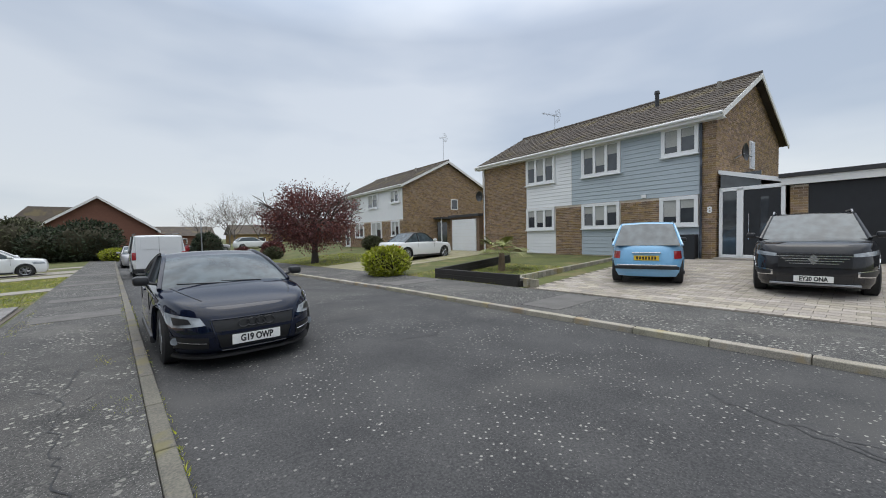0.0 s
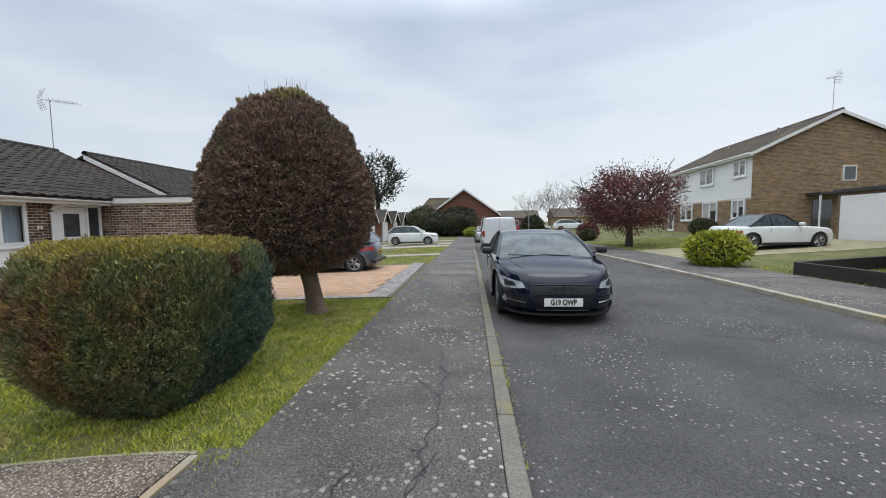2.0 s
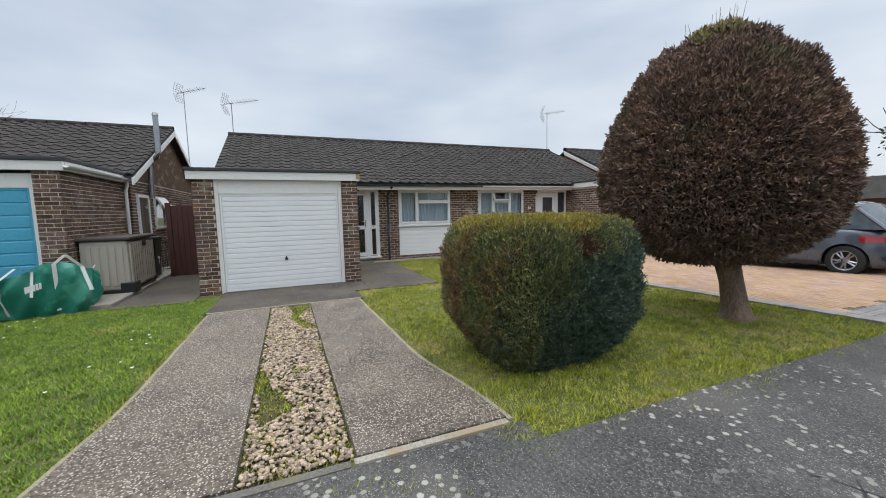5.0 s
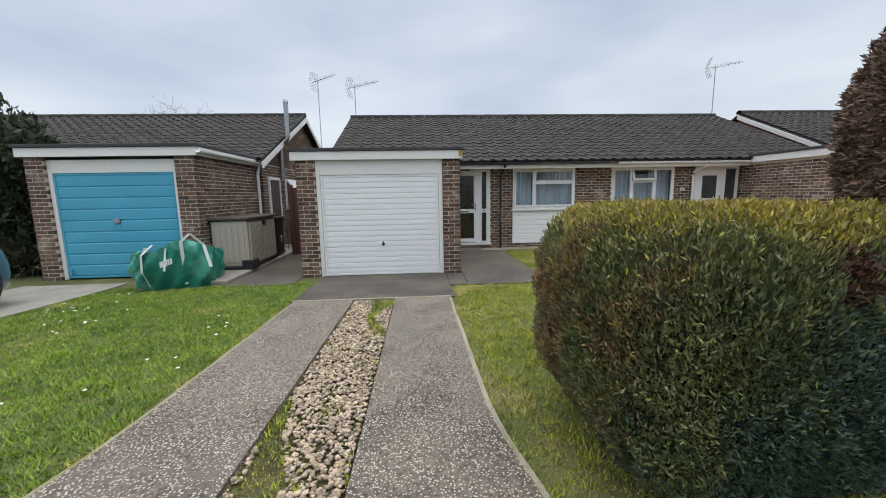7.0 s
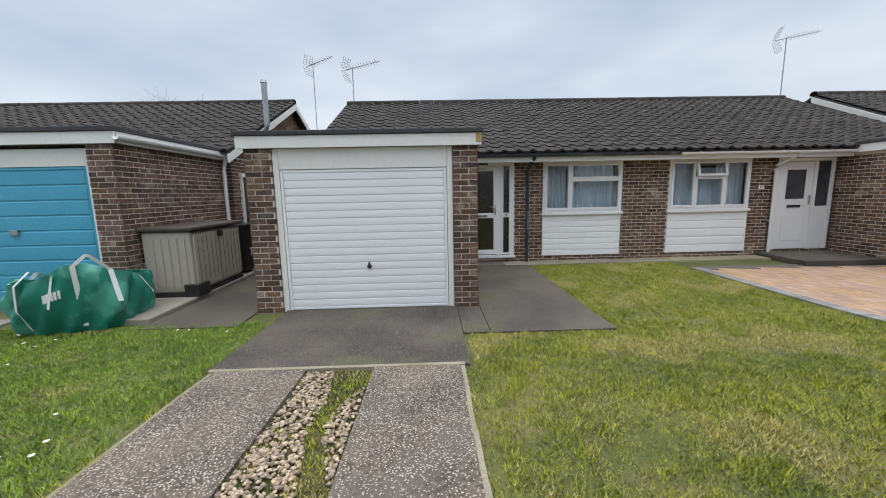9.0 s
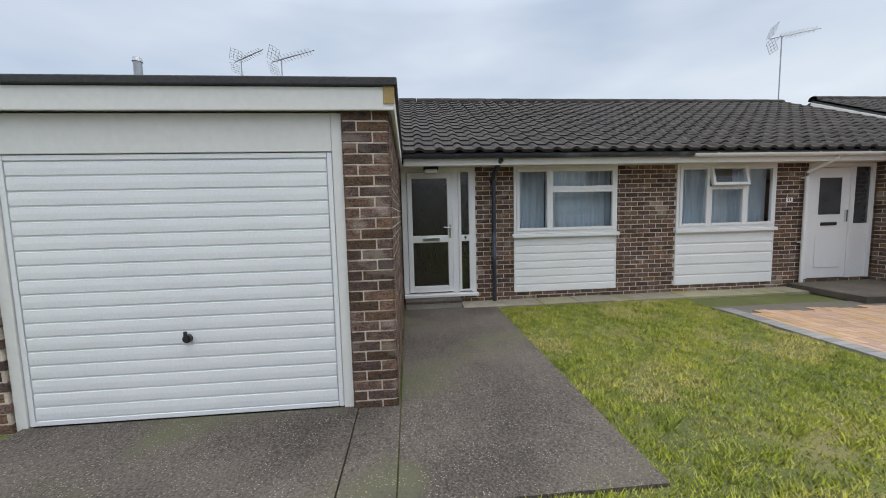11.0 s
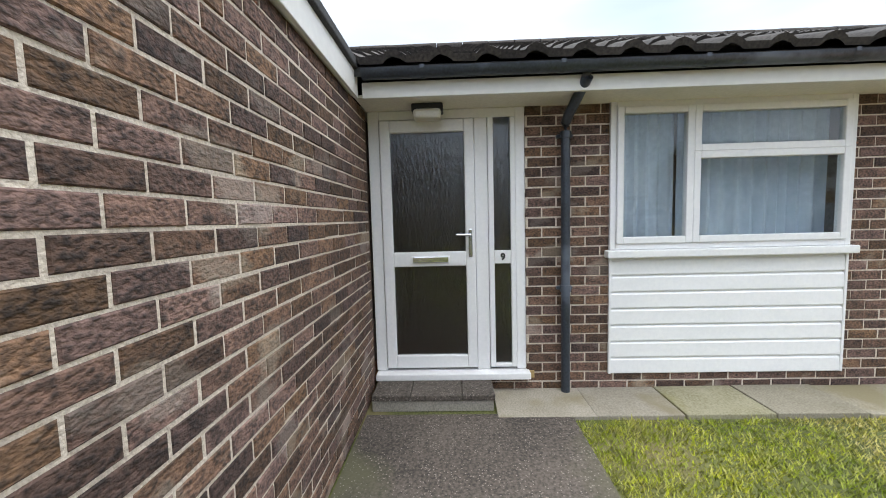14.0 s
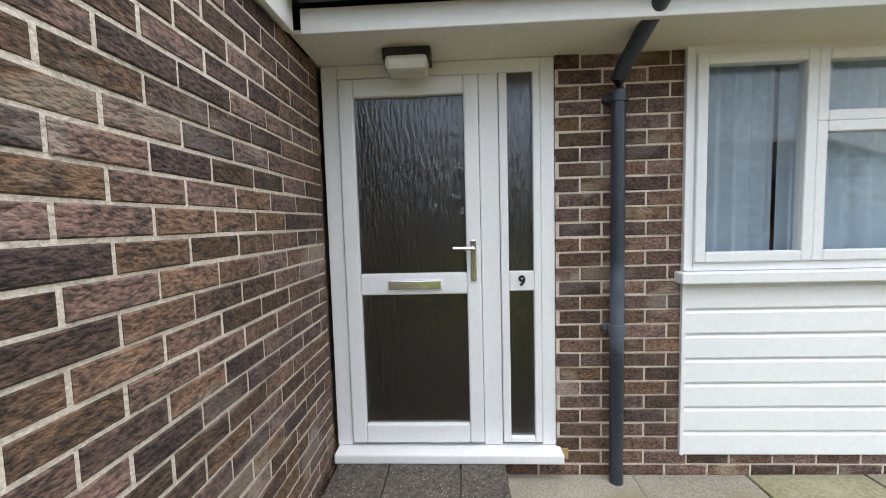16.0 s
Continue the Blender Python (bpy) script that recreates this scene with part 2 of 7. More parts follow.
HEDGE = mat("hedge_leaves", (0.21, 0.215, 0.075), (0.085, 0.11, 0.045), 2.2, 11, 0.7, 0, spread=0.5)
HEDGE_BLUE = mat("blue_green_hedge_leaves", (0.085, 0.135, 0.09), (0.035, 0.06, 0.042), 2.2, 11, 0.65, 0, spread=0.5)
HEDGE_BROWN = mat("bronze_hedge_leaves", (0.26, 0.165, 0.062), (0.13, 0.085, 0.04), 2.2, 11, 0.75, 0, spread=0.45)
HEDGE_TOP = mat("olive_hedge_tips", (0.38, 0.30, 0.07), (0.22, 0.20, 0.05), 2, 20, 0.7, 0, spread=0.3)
DEAD = mat("dead_sprigs", (0.13, 0.055, 0.035), (0.08, 0.04, 0.03), 3, 20, 0.9, 0, spread=0.3)
EVERGREEN = mat("dark_evergreen", (0.04, 0.055, 0.027), (0.024, 0.034, 0.018), 0.8, 6, 0.8, 0, spread=0.4)
SHRUB = mat("scrub_leaves", (0.095, 0.10, 0.05), (0.06, 0.062, 0.035), 0.8, 6, 0.8, 0, spread=0.4)
PLUM = mat("copper_leaves", (0.17, 0.056, 0.05), (0.095, 0.032, 0.032), 1, 8, 0.7, 0, spread=0.5)
LIME = mat("lime_leaves", (0.36, 0.38, 0.03), (0.24, 0.27, 0.025), 2, 12, 0.7, 0, spread=0.3)
PALM_LEAF = mat("palm_leaf", (0.26, 0.27, 0.09), (0.16, 0.18, 0.06), 3, 20, 0.6, 0, spread=0.3)
PETAL = mat("white_petals", (0.8, 0.8, 0.76), (0.75, 0.75, 0.7), 9, 60, 0.8, 0)
PEBBLE = mat("pebbles", (0.47, 0.37, 0.265), (0.22, 0.165, 0.12), 25, 80, 0.75, 0.2, spread=0.5)
BLOCK = mat("buff_paving_block", (0.40, 0.265, 0.175), (0.31, 0.20, 0.135), 1.4, 70, 0.9, 0.3, spread=0.16)
GREY_BLOCK = mat("grey_paving_block", (0.25, 0.24, 0.235), (0.18, 0.175, 0.17), 1.4, 70, 0.9, 0.3, spread=0.2)
PALE_BLOCK = mat("pale_paving_block", (0.38, 0.34, 0.29), (0.27, 0.24, 0.205), 1.0, 40, 0.9, 0.3, spread=0.22)
JOINT = mat("paving_joint", (0.14, 0.12, 0.10), (0.09, 0.08, 0.065), 3, 60, 0.95, 0.3)
BEIGE = mat("beige_resin", (0.42, 0.385, 0.325), (0.37, 0.335, 0.28), 2, 60, 0.6, 0.15)
BROWN_LID = mat("dark_resin_lid", (0.07, 0.055, 0.045), (0.05, 0.04, 0.034), 2, 60, 0.6, 0.15)
TARP = mat("green_woven_bag", (0.014, 0.21, 0.15), (0.008, 0.13, 0.09), 4, 200, 0.42, 0.2, patch=(0.10, 0.40, 0.31), patch_scale=2.2, patch_cut=0.5, patch_max=0.7)
WEBBING = mat("white_webbing", (0.72, 0.74, 0.73), (0.62, 0.64, 0.63), 6, 90, 0.7, 0.1)
NAVY = mat("navy_car_paint", (0.006, 0.010, 0.026), (0.005, 0.008, 0.020), 1, 20, 0.07, 0)
CHARCOAL = mat("charcoal_car_paint", (0.022, 0.022, 0.025), (0.016, 0.016, 0.018), 1, 20, 0.07, 0)
SKY_BLUE = mat("pastel_blue_car_paint", (0.20, 0.45, 0.70), (0.185, 0.42, 0.66), 1, 20, 0.35, 0, coat=1.0)
CAR_WHITE = mat("white_car_paint", (0.72, 0.73, 0.74), (0.69, 0.70, 0.71), 1, 20, 0.35, 0, coat=1.0)
SLATE = mat("slate_car_paint", (0.10, 0.115, 0.145), (0.085, 0.098, 0.125), 1, 20, 0.3, 0, metal=0.4, coat=1.0)
SILVER = mat("silver_car_paint", (0.42, 0.41, 0.42), (0.38, 0.37, 0.38), 1, 20, 0.3, 0, metal=0.5, coat=1.0)
CAR_GLASS = mat("tinted_car_glass", (0.075, 0.10, 0.115), (0.03, 0.042, 0.05), 2.5, 6, 0.03, 0)
TYRE = mat("tyre_rubber", (0.025, 0.025, 0.026), (0.017, 0.017, 0.018), 9, 90, 0.85, 0.2)
ALLOY = mat("alloy_rim", (0.45, 0.46, 0.48), (0.34, 0.35, 0.37), 6, 60, 0.3, 0, metal=0.8)
LAMP_CLEAR = mat("clear_lamp", (0.42, 0.45, 0.48), (0.16, 0.18, 0.2), 5, 9, 0.06, 0, coat=1.0)
LAMP_RED = mat("red_lamp", (0.38, 0.02, 0.025), (0.25, 0.012, 0.015), 14, 60, 0.12, 0, coat=1.0)
PLATE_WHITE = mat("white_plate", (0.78, 0.78, 0.75), (0.74, 0.74, 0.71), 9, 60, 0.4, 0)
PLATE_YELLOW = mat("yellow_plate", (0.72, 0.50, 0.04), (0.66, 0.45, 0.035), 9, 60, 0.4, 0)
INK = mat("black_lettering", (0.012, 0.012, 0.013), (0.01, 0.01, 0.011), 9, 60, 0.5, 0)
BADGE_BLUE = mat("blue_badge", (0.02, 0.10, 0.5), (0.02, 0.08, 0.42), 9, 60, 0.4, 0)
LAMP_GLASS = mat("frosted_lamp_cover", (0.66, 0.64, 0.56), (0.6, 0.57, 0.5), 9, 60, 0.3, 0.05)
PUTTY = mat("ochre_filler", (0.42, 0.30, 0.13), (0.33, 0.23, 0.1), 9, 60, 0.9, 0.3)


# ---- mesh helpers ----
class Geo:
    """Collects vertices and faces of one mesh."""

    def __init__(self):
        self.v, self.f = [], []

    def add(self, verts, faces):
        k = len(self.v)
        self.v += [tuple(p) for p in verts]
        self.f += [tuple(i + k for i in q) for q in faces]
        return self

    def box(self, x0, x1, y0, y1, z0, z1, b=0.0):
        if b <= 0:
            vs = [(x, y, z) for x in (x0, x1) for y in (y0, y1) for z in (z0, z1)]
            return self.add(vs, [(0, 1, 3, 2), (4, 6, 7, 5), (0, 4, 5, 1), (2, 3, 7, 6), (0, 2, 6, 4), (1, 5, 7, 3)])
        bm = bmesh.new()
        bmesh.ops.create_cube(bm, size=1)
        for p in bm.verts:
            p.co = ((x0 + x1) / 2 + p.co.x * (x1 - x0), (y0 + y1) / 2 + p.co.y * (y1 - y0), (z0 + z1) / 2 + p.co.z * (z1 - z0))
        bmesh.ops.bevel(bm, geom=bm.edges[:], offset=b, segments=2, affect="EDGES", profile=0.5)
        bm.verts.index_update()
        self.add([p.co[:] for p in bm.verts], [[p.index for p in q.verts] for q in bm.faces])
        bm.free()
        return self

    def tube(self, pts, radii, n=10, caps=True):
        pts = [Vector(p) for p in pts]
        radii = radii if isinstance(radii, (list, tuple)) else [radii] * len(pts)
        k, m = len(self.v), len(pts)
        for i, p in enumerate(pts):
            d = (pts[min(i + 1, m - 1)] - pts[max(i - 1, 0)]).normalized()
            a = d.cross(Vector((0, 0, 1)) if abs(d.z) < 0.9 else Vector((1, 0, 0))).normalized()
            c = d.cross(a)
            self.v += [tuple(p + (a * math.cos(2 * math.pi * j / n) + c * math.sin(2 * math.pi * j / n)) * radii[i]) for j in range(n)]
        for i in range(m - 1):
            self.f += [(k + i * n + j, k + i * n + (j + 1) % n, k + (i + 1) * n + (j + 1) % n, k + (i + 1) * n + j) for j in range(n)]
        if caps:
            self.f += [tuple(k + j for j in reversed(range(n))), tuple(k + (m - 1) * n + j for j in range(n))]
        return self

    def rows(self, rows, close=False):
        """A surface through rows of equally many points."""
        k, n = len(self.v), len(rows[0])
        self.v += [tuple(p) for r in rows for p in r]
        for i in range(len(rows) - 1):
            for j in range(n if close else n - 1):
                a, b = k + i * n + j, k + i * n + (j + 1) % n
                self.f.append((a, b, b + n, a + n))
        return self

    def prism(self, outline, y0, y1):
        """An outline in x and z, drawn out along y."""
        n = len(outline)
        self.add([(x, y, z) for y in (y0, y1) for x, z in outline],
                 [tuple(range(n)), tuple(reversed(range(n, 2 * n)))] + [(j, j + n, (j + 1) % n + n, (j + 1) % n) for j in range(n)])
        return self

    def mesh(self, name, smooth=False):
        me = bpy.data.meshes.new(name)
        me.from_pydata(self.v, [], self.f)
        bm = bmesh.new()
        bm.from_mesh(me)
        bmesh.ops.recalc_face_normals(bm, faces=bm.faces[:])
        bm.to_mesh(me)
        bm.free()
        if smooth:
            me.polygons.foreach_set("use_smooth", [True] * len(me.polygons))
            me.set_sharp_from_angle(angle=radians(38))
        return me


def part(name, g, material, parent=None, label="", smooth=False):
    me = g.mesh(name, smooth) if isinstance(g, Geo) else g
    if material and not me.materials:
        me.materials.append(material)
    ob = new(name, me)
    ob.parent = parent
    if label:
        tagged(ob, label)
    return ob


def thing(name, label, category, m=None, group="", kind=""):
    ob = new(name)
    ob.empty_display_size = 0.1
    if m is not None:
        ob.matrix_basis = m
    return tagged(ob, label, category, group, kind)


def setting(name, g, material, label, category, smooth=False):
    return tagged(part(name, g, material, None, "", smooth), label, category, "", "structure")


def raw_mesh(name, v, f_idx, n_per):
    """A mesh from arrays: v of shape (N, 3), faces of n_per corners each."""
    me = bpy.data.meshes.new(name)
    v, f_idx = np.asarray(v, np.float32), np.asarray(f_idx, np.int32).reshape(-1)
    k = len(f_idx) // n_per
    me.vertices.add(len(v)); me.vertices.foreach_set("co", v.ravel())
    me.loops.add(len(f_idx)); me.loops.foreach_set("vertex_index", f_idx)
    me.polygons.add(k); me.polygons.foreach_set("loop_start", np.arange(k, dtype=np.int32) * n_per)
    me.update(calc_edges=True)
    return me


def pieces(parent, name, g, places, material, near, limit=300, rest="", smooth=False):
    """Pieces on one mesh: those next to the point near are objects, all others one joined part."""
    me = g.mesh(name, smooth)
    me.materials.append(material)
    near = Vector(near)
    places = sorted(places, key=lambda m: (m.translation - near).length)
    for m in places[:limit]:
        ob = new(name, me)
        ob.parent, ob.matrix_basis = parent, m
    far = places[limit:]
    if far:
        v = np.array(g.v)
        out, faces, k = [], [], len(v)
        for i, m in enumerate(far):
            a = np.array(m)
            out.append(v @ a[:3, :3].T + a[:3, 3])
            faces += [tuple(j + i * k for j in q) for q in g.f]
        me2 = bpy.data.meshes.new(rest or name + "_rest")
        me2.from_pydata(np.concatenate(out).tolist(), [], faces)
        if smooth:
            me2.polygons.foreach_set("use_smooth", [True] * len(me2.polygons))
            me2.set_sharp_from_angle(angle=radians(38))
        me2.materials.append(material)
        ob = new(rest or name + "_rest", me2)
        ob.parent = parent
        tagged(ob, kind="stuff")


def letters(text, size, m, material, parent, name="lettering", depth=0.002):
    """Raised characters; m maps the text's plane, centred, to the parent."""
    cu = bpy.data.curves.new(name, "FONT")
    cu.body, cu.size, cu.extrude, cu.align_x, cu.align_y = text, size, depth, "CENTER", "CENTER"
    cu.offset = size * 0.035
    tmp = bpy.data.objects.new(name, cu)
    scene.collection.objects.link(tmp)
    me = bpy.data.meshes.new_from_object(tmp.evaluated_get(bpy.context.evaluated_depsgraph_get()))
    bpy.data.objects.remove(tmp)
    me.materials.clear(); me.materials.append(material)
    ob = new(name, me)
    ob.parent, ob.matrix_basis = parent, m
    return ob


# ---- the lie of the land ----
def land(x, y):
    """Height of the finished ground: falls to the bungalows, rises to the houses, and drops a little along the street."""
    if x < -1.5:
        z = max(-0.19, -0.19 * (-1.5 - x) / 6.1)
    elif x < 8:
        z = 0.0 if x < 5.5 else 0.02
    else:
        z = min(0.36, 0.02 + 0.34 * (x - 8) / 7.6)
    k = 1.0 if x < 6 else max(0.0, 1 - (x - 6) / 10)
    return z - k * 0.011 * min(28.0, max(0.0, y - 8))


def sheet(x0, x1, y0, y1, lift=0.0, thick=0.08, step=1.0):
    """A slab that follows the land."""
    g = Geo()
    nx, ny = max(1, math.ceil((x1 - x0) / step)), max(1, math.ceil((y1 - y0) / step))
    cuts = [x0 + (x1 - x0) * i / nx for i in range(nx + 1)] + [c for c in (-7.6, -1.5, 5.5, 8, 15.6) if x0 < c < x1]
    cuts.sort()
    ys = [y0 + (y1 - y0) * j / ny for j in range(ny + 1)]
    top = [[(x, y, land(x, y) + lift) for y in ys] for x in cuts]
    g.rows(top)
    edge = [top[0], [r[-1] for r in top], top[-1][::-1], [r[0] for r in top][::-1]]
    for e in edge:
        g.rows([e, [(x, y, z - thick) for x, y, z in e]])
    return g



# ---- ground, road, pavements ----
xs = [-1500, -400, -120, -60, -30, -20, -12, -7.6, -4.5, -1.5, 0.15, 0.2, 5.65, 5.7, 8, 10, 12, 14, 15.6, 20, 30, 60, 120, 400, 1500]
ys_ = [-1500, -300, -80, -30, -12, -4, 0, 4, 8, 12, 18, 24, 30, 36, 60, 120, 300, 1500]
ground = setting("ground", Geo().rows([[(x, y, land(x, y) - (0.24 if 0.18 < x < 5.68 else 0.012)) for y in ys_] for x in xs]), SOIL, "patchy green lawn and verge ground", "ground", True)
road = setting("road", sheet(0.28, 5.52, -40, 90, -0.07, 0.12, 2.0), ASPHALT, "worn grey asphalt road with pale lichen spots", "road")
pavement = setting("pavement", sheet(-1.45, 0.16, -40, 80, 0.0, 0.10, 2.0), PAVEMENT, "old cracked asphalt pavement speckled with lichen", "pavement")
far_pavement = setting("pavement_far", sheet(5.66, 7.75, -40, 60, 0.01, 0.10, 2.0), PAVEMENT, "grey asphalt pavement beside the houses", "pavement")
setting("pavement_lip", sheet(-1.66, -1.452, -0.95, 1.72, -0.004, 0.1, 0.3), PAVEMENT, "gritty broken edge of the asphalt pavement", "pavement")
for y0, y1, x0, x1 in ((9.6, 10.5, -1.15, 0.1), (12.9, 13.7, -1.2, 0.1), (15.6, 16.1, -0.5, 0.05), (18.0, 19.0, -1.3, 0.1), (24, 25.2, -1.4, 0.1)):
    setting("pavement_patch", sheet(x0, x1, y0, y1, 0.006, 0.02), PATCH, "pale repaired strip of pavement", "pavement")
for y0, y1 in ((8.6, 9.5), (3.6, 4.4)):
    setting("pavement_patch", sheet(5.9, 7.6, y0, y1, 0.016, 0.02), PATCH, "pale repaired strip of pavement", "pavement")


def kerb_line(name, x0, x1, y0, y1, top, material):
    line = thing(name, "row of worn buff concrete kerb stones", "kerb", kind="structure")
    stone = Geo().box(x0, x1, -0.452, 0.452, -0.2, top, 0.012)
    pieces(line, "kerb_stone", stone, [pose(0, y0 + 0.915 * i, land(1, y0 + 0.915 * i)) for i in range(int((y1 - y0) / 0.915))], material, (0, 3, 0), 70)


kerb_line("kerb_near", 0.165, 0.285, -12, 80, 0.012, KERB_GREY)
kerb_line("kerb_far", 5.515, 5.655, -12, 80, 0.035, KERB)


def spread_on(areas, per_m2, seed, keep=None):
    rng = np.random.default_rng(seed)
    pts = []
    for x0, x1, y0, y1 in areas:
        k = int((x1 - x0) * (y1 - y0) * per_m2)
        p = np.stack([rng.uniform(x0, x1, k), rng.uniform(y0, y1, k)], -1)
        pts.append(p)
    pts = np.concatenate(pts)
    if keep is not None:
        pts = pts[[keep(x, y) for x, y in pts]]
    return pts, rng


def grass(name, areas, per_m2, seed, height, label, keep=None, material=None):
    p, rng = spread_on(areas, per_m2, seed, keep)
    k = len(p)
    z = np.array([land(x, y) for x, y in p]) - 0.014
    base = np.concatenate([p, z[:, None]], 1)
    ang, lean = rng.uniform(0, 6.28, k), rng.uniform(0, 6.28, k)
    tuft = np.array([noise.noise((x * 7, y * 7, seed)) + 0.7 * noise.noise((x * 1.7, y * 1.7, seed)) for x, y in p])
    h = height * rng.uniform(0.5, 1.3, k) * np.clip(1.0 + 0.8 * tuft, 0.35, 2.0)
    w = rng.uniform(0.0025, 0.0055, k) * (1 + height * 6)
    side = np.stack([np.cos(ang) * w, np.sin(ang) * w, np.zeros(k)], -1)
    tip = base + np.stack([np.cos(lean) * h * 0.7, np.sin(lean) * h * 0.7, h], -1)
    v = np.stack([base - side, base + side, tip], 1).reshape(-1, 3)
    me = raw_mesh(name, v, np.arange(len(v)), 3)
    me.materials.append(material or BLADE)
    ob = new(name, me)
    return tagged(ob, label, "grass", "", "stuff")


LAWN_R, LAWN_L = (-7.05, -1.47, 1.6, 6.42), (-7.7, -1.47, -4.45, -0.84)
grass("lawn_grass", [LAWN_R, (-10.98, -7.05, 3.33, 6.42)], 6500, 1, 0.026, "short patchy green and straw-coloured lawn grass")
grass("lawn_tufts", [LAWN_R, (-10.98, -7.05, 3.33, 6.42)], 4200, 14, 0.042, "thicker tufts of moss and grass in the lawn", lambda x, y: noise.noise((x * 4.5, y * 4.5, 6)) + 0.6 * noise.noise((x * 1.3, y * 1.3, 2)) > 0.22)
grass("lawn_grass", [LAWN_L], 6500, 2, 0.03, "lush green lawn grass with daisies", None, LUSH)
grass("verge_grass", [(-4.5, -1.5, 12.9, 16.5), (-4.5, -1.5, 18, 24), (7.8, 12, 6.5, 11), (7.8, 13, 18, 26)], 500, 3, 0.05, "rough green verge grass along the street")
grass("edge_grass", [(-1.62, -1.2, -6, 6.4), (-1.3, -0.75, 5.5, 12), (-0.2, 0.15, 3, 11), (-3.4, -2.2, 1.9, 3.5), (0.13, 0.19, 4, 14), (0.27, 0.31, 0, 12)], 1300, 4, 0.026, "tufts of grass along the pavement edge", lambda x, y: noise.noise((x * 2, y * 1.3, 0)) > (-0.1 if x < -1.42 or x > 0.12 else -0.35 + 1.5 * (x + 1.42) if x < -1.2 else 0.3))
p_, rng_ = spread_on([(-7.4, -1.6, -4.3, -1.0)], 9, 5, lambda x, y: noise.noise((x * 0.7, y * 0.7, 3)) > 0.0)
g = Geo()
for x, y in p_:
    z = land(x, y) + 0.03
    r = 0.013 + 0.006 * noise.random()
    g.add([(x, y, z)] + [(x + r * math.cos(a), y + r * math.sin(a), z + 0.004) for a in np.arange(7) * 0.8976], [(0, i, i % 7 + 1) for i in range(1, 8)])
tagged(part("daisies", g, PETAL), "small white daisies scattered in the lawn", "flowers", "", "stuff")

# ---- the drive to the garage ----
drive = thing("driveway", "exposed aggregate concrete driveway strips with a gravel middle", "driveway", kind="structure")


def flared_strip(x0, x1, inner, outer, flare, lift, margin=0.0):
    """A concrete strip that widens in a curve over its last metre and a half at the street."""
    def edge(x):
        u = min(1.0, max(0.0, (x + 3.3) / 1.6))
        return outer + flare * u * u * (3 - 2 * u) + 0.012 * noise.noise((x * 2.3, outer * 9, 0))
    xs_ = [x0 + (x1 - x0) * i / 44 for i in range(45)]
    top_ = []
    for x in xs_:
        a, b = (edge(x), edge(x) + margin) if margin else (inner, edge(x))
        top_.append([(x, a + (b - a) * t, land(x, a) + lift) for t in (0, 0.5, 1)])
    g = Geo().rows(top_)
    for e in (top_[0], [r[-1] for r in top_], top_[-1], [r[0] for r in top_]):
        g.rows([e, [(x, y, z - 0.1) for x, y, z in e]])
    return g


part("strip", flared_strip(-6.2, -1.72, 0.08, -0.745, -0.14, 0.02), AGGREGATE, drive)
part("strip", flared_strip(-6.2, -1.72, 0.68, 1.46, 0.17, 0.02), AGGREGATE, drive)
part("edging", flared_strip(-6.2, -1.70, 0, -0.748, -0.14, 0.010, -0.035), MOSSY, drive)
part("edging", flared_strip(-6.2, -1.70, 0, 1.463, 0.17, 0.010, 0.035), MOSSY, drive)
part("edging", sheet(-1.715, -1.66, 0.66, 1.62, 0.012, 0.1, 1.0), KERB, drive, "pale worn concrete front edge")
part("edging", sheet(-1.715, -1.66, -0.88, 0.64, 0.004, 0.1, 1.0), KERB_GREY, drive)
part("joint", sheet(-6.24, -6.19, -0.80, 1.50, 0.024, 0.1, 1.0), MOSSY, drive, "mossy joint across the drive")
part("apron", sheet(-8.12, -6.215, -0.82, 1.55, 0.018, 0.1, 1.0), APRON, drive, "darker weathered concrete apron before the garage door")
setting("gravel_bed", sheet(-6.2, -1.72, 0.085, 0.675, -0.012, 0.06, 1.0), JOINT, "dark bed beneath the gravel strip", "gravel bed")
setting("front_path", sheet(-11.05, -7.05, 1.88, 3.32, 0.012, 0.1, 1.0), APRON, "dark weathered concrete path to the front door", "path")
setting("path_joint", sheet(-8.1, -7.06, 1.56, 1.87, 0.012, 0.1, 1.0), APRON, "dark concrete beside the garage pier", "path")
ico = bmesh.new()
bmesh.ops.create_icosphere(ico, subdivisions=1, radius=1)
ico.verts.index_update()
ICO_V, ICO_F = np.array([p.co[:] for p in ico.verts]), np.array([[p.index for p in q.verts] for q in ico.faces])
ico.free()


def stones(name, places, sizes, seed, material, label, category):
    rng = np.random.default_rng(seed)
    v, f = [], []
    for i, (c, s) in enumerate(zip(places, sizes)):
        a = rng.uniform(0, 6.28)
        rot = np.array([[math.cos(a), -math.sin(a), 0], [math.sin(a), math.cos(a), 0], [0, 0, 1]])
        w = ICO_V * rng.uniform(0.8, 1.15, (12, 1)) * [s, s * rng.uniform(0.55, 0.9), s * rng.uniform(0.4, 0.65)]
        v.append(w @ rot.T + c); f.append(ICO_F + 12 * i)
    me = raw_mesh(name, np.concatenate(v), np.concatenate(f), 3)
    me.polygons.foreach_set("use_smooth", [True] * len(me.polygons))
    me.materials.append(material)
    return tagged(new(name, me), label, category, "", "stuff")


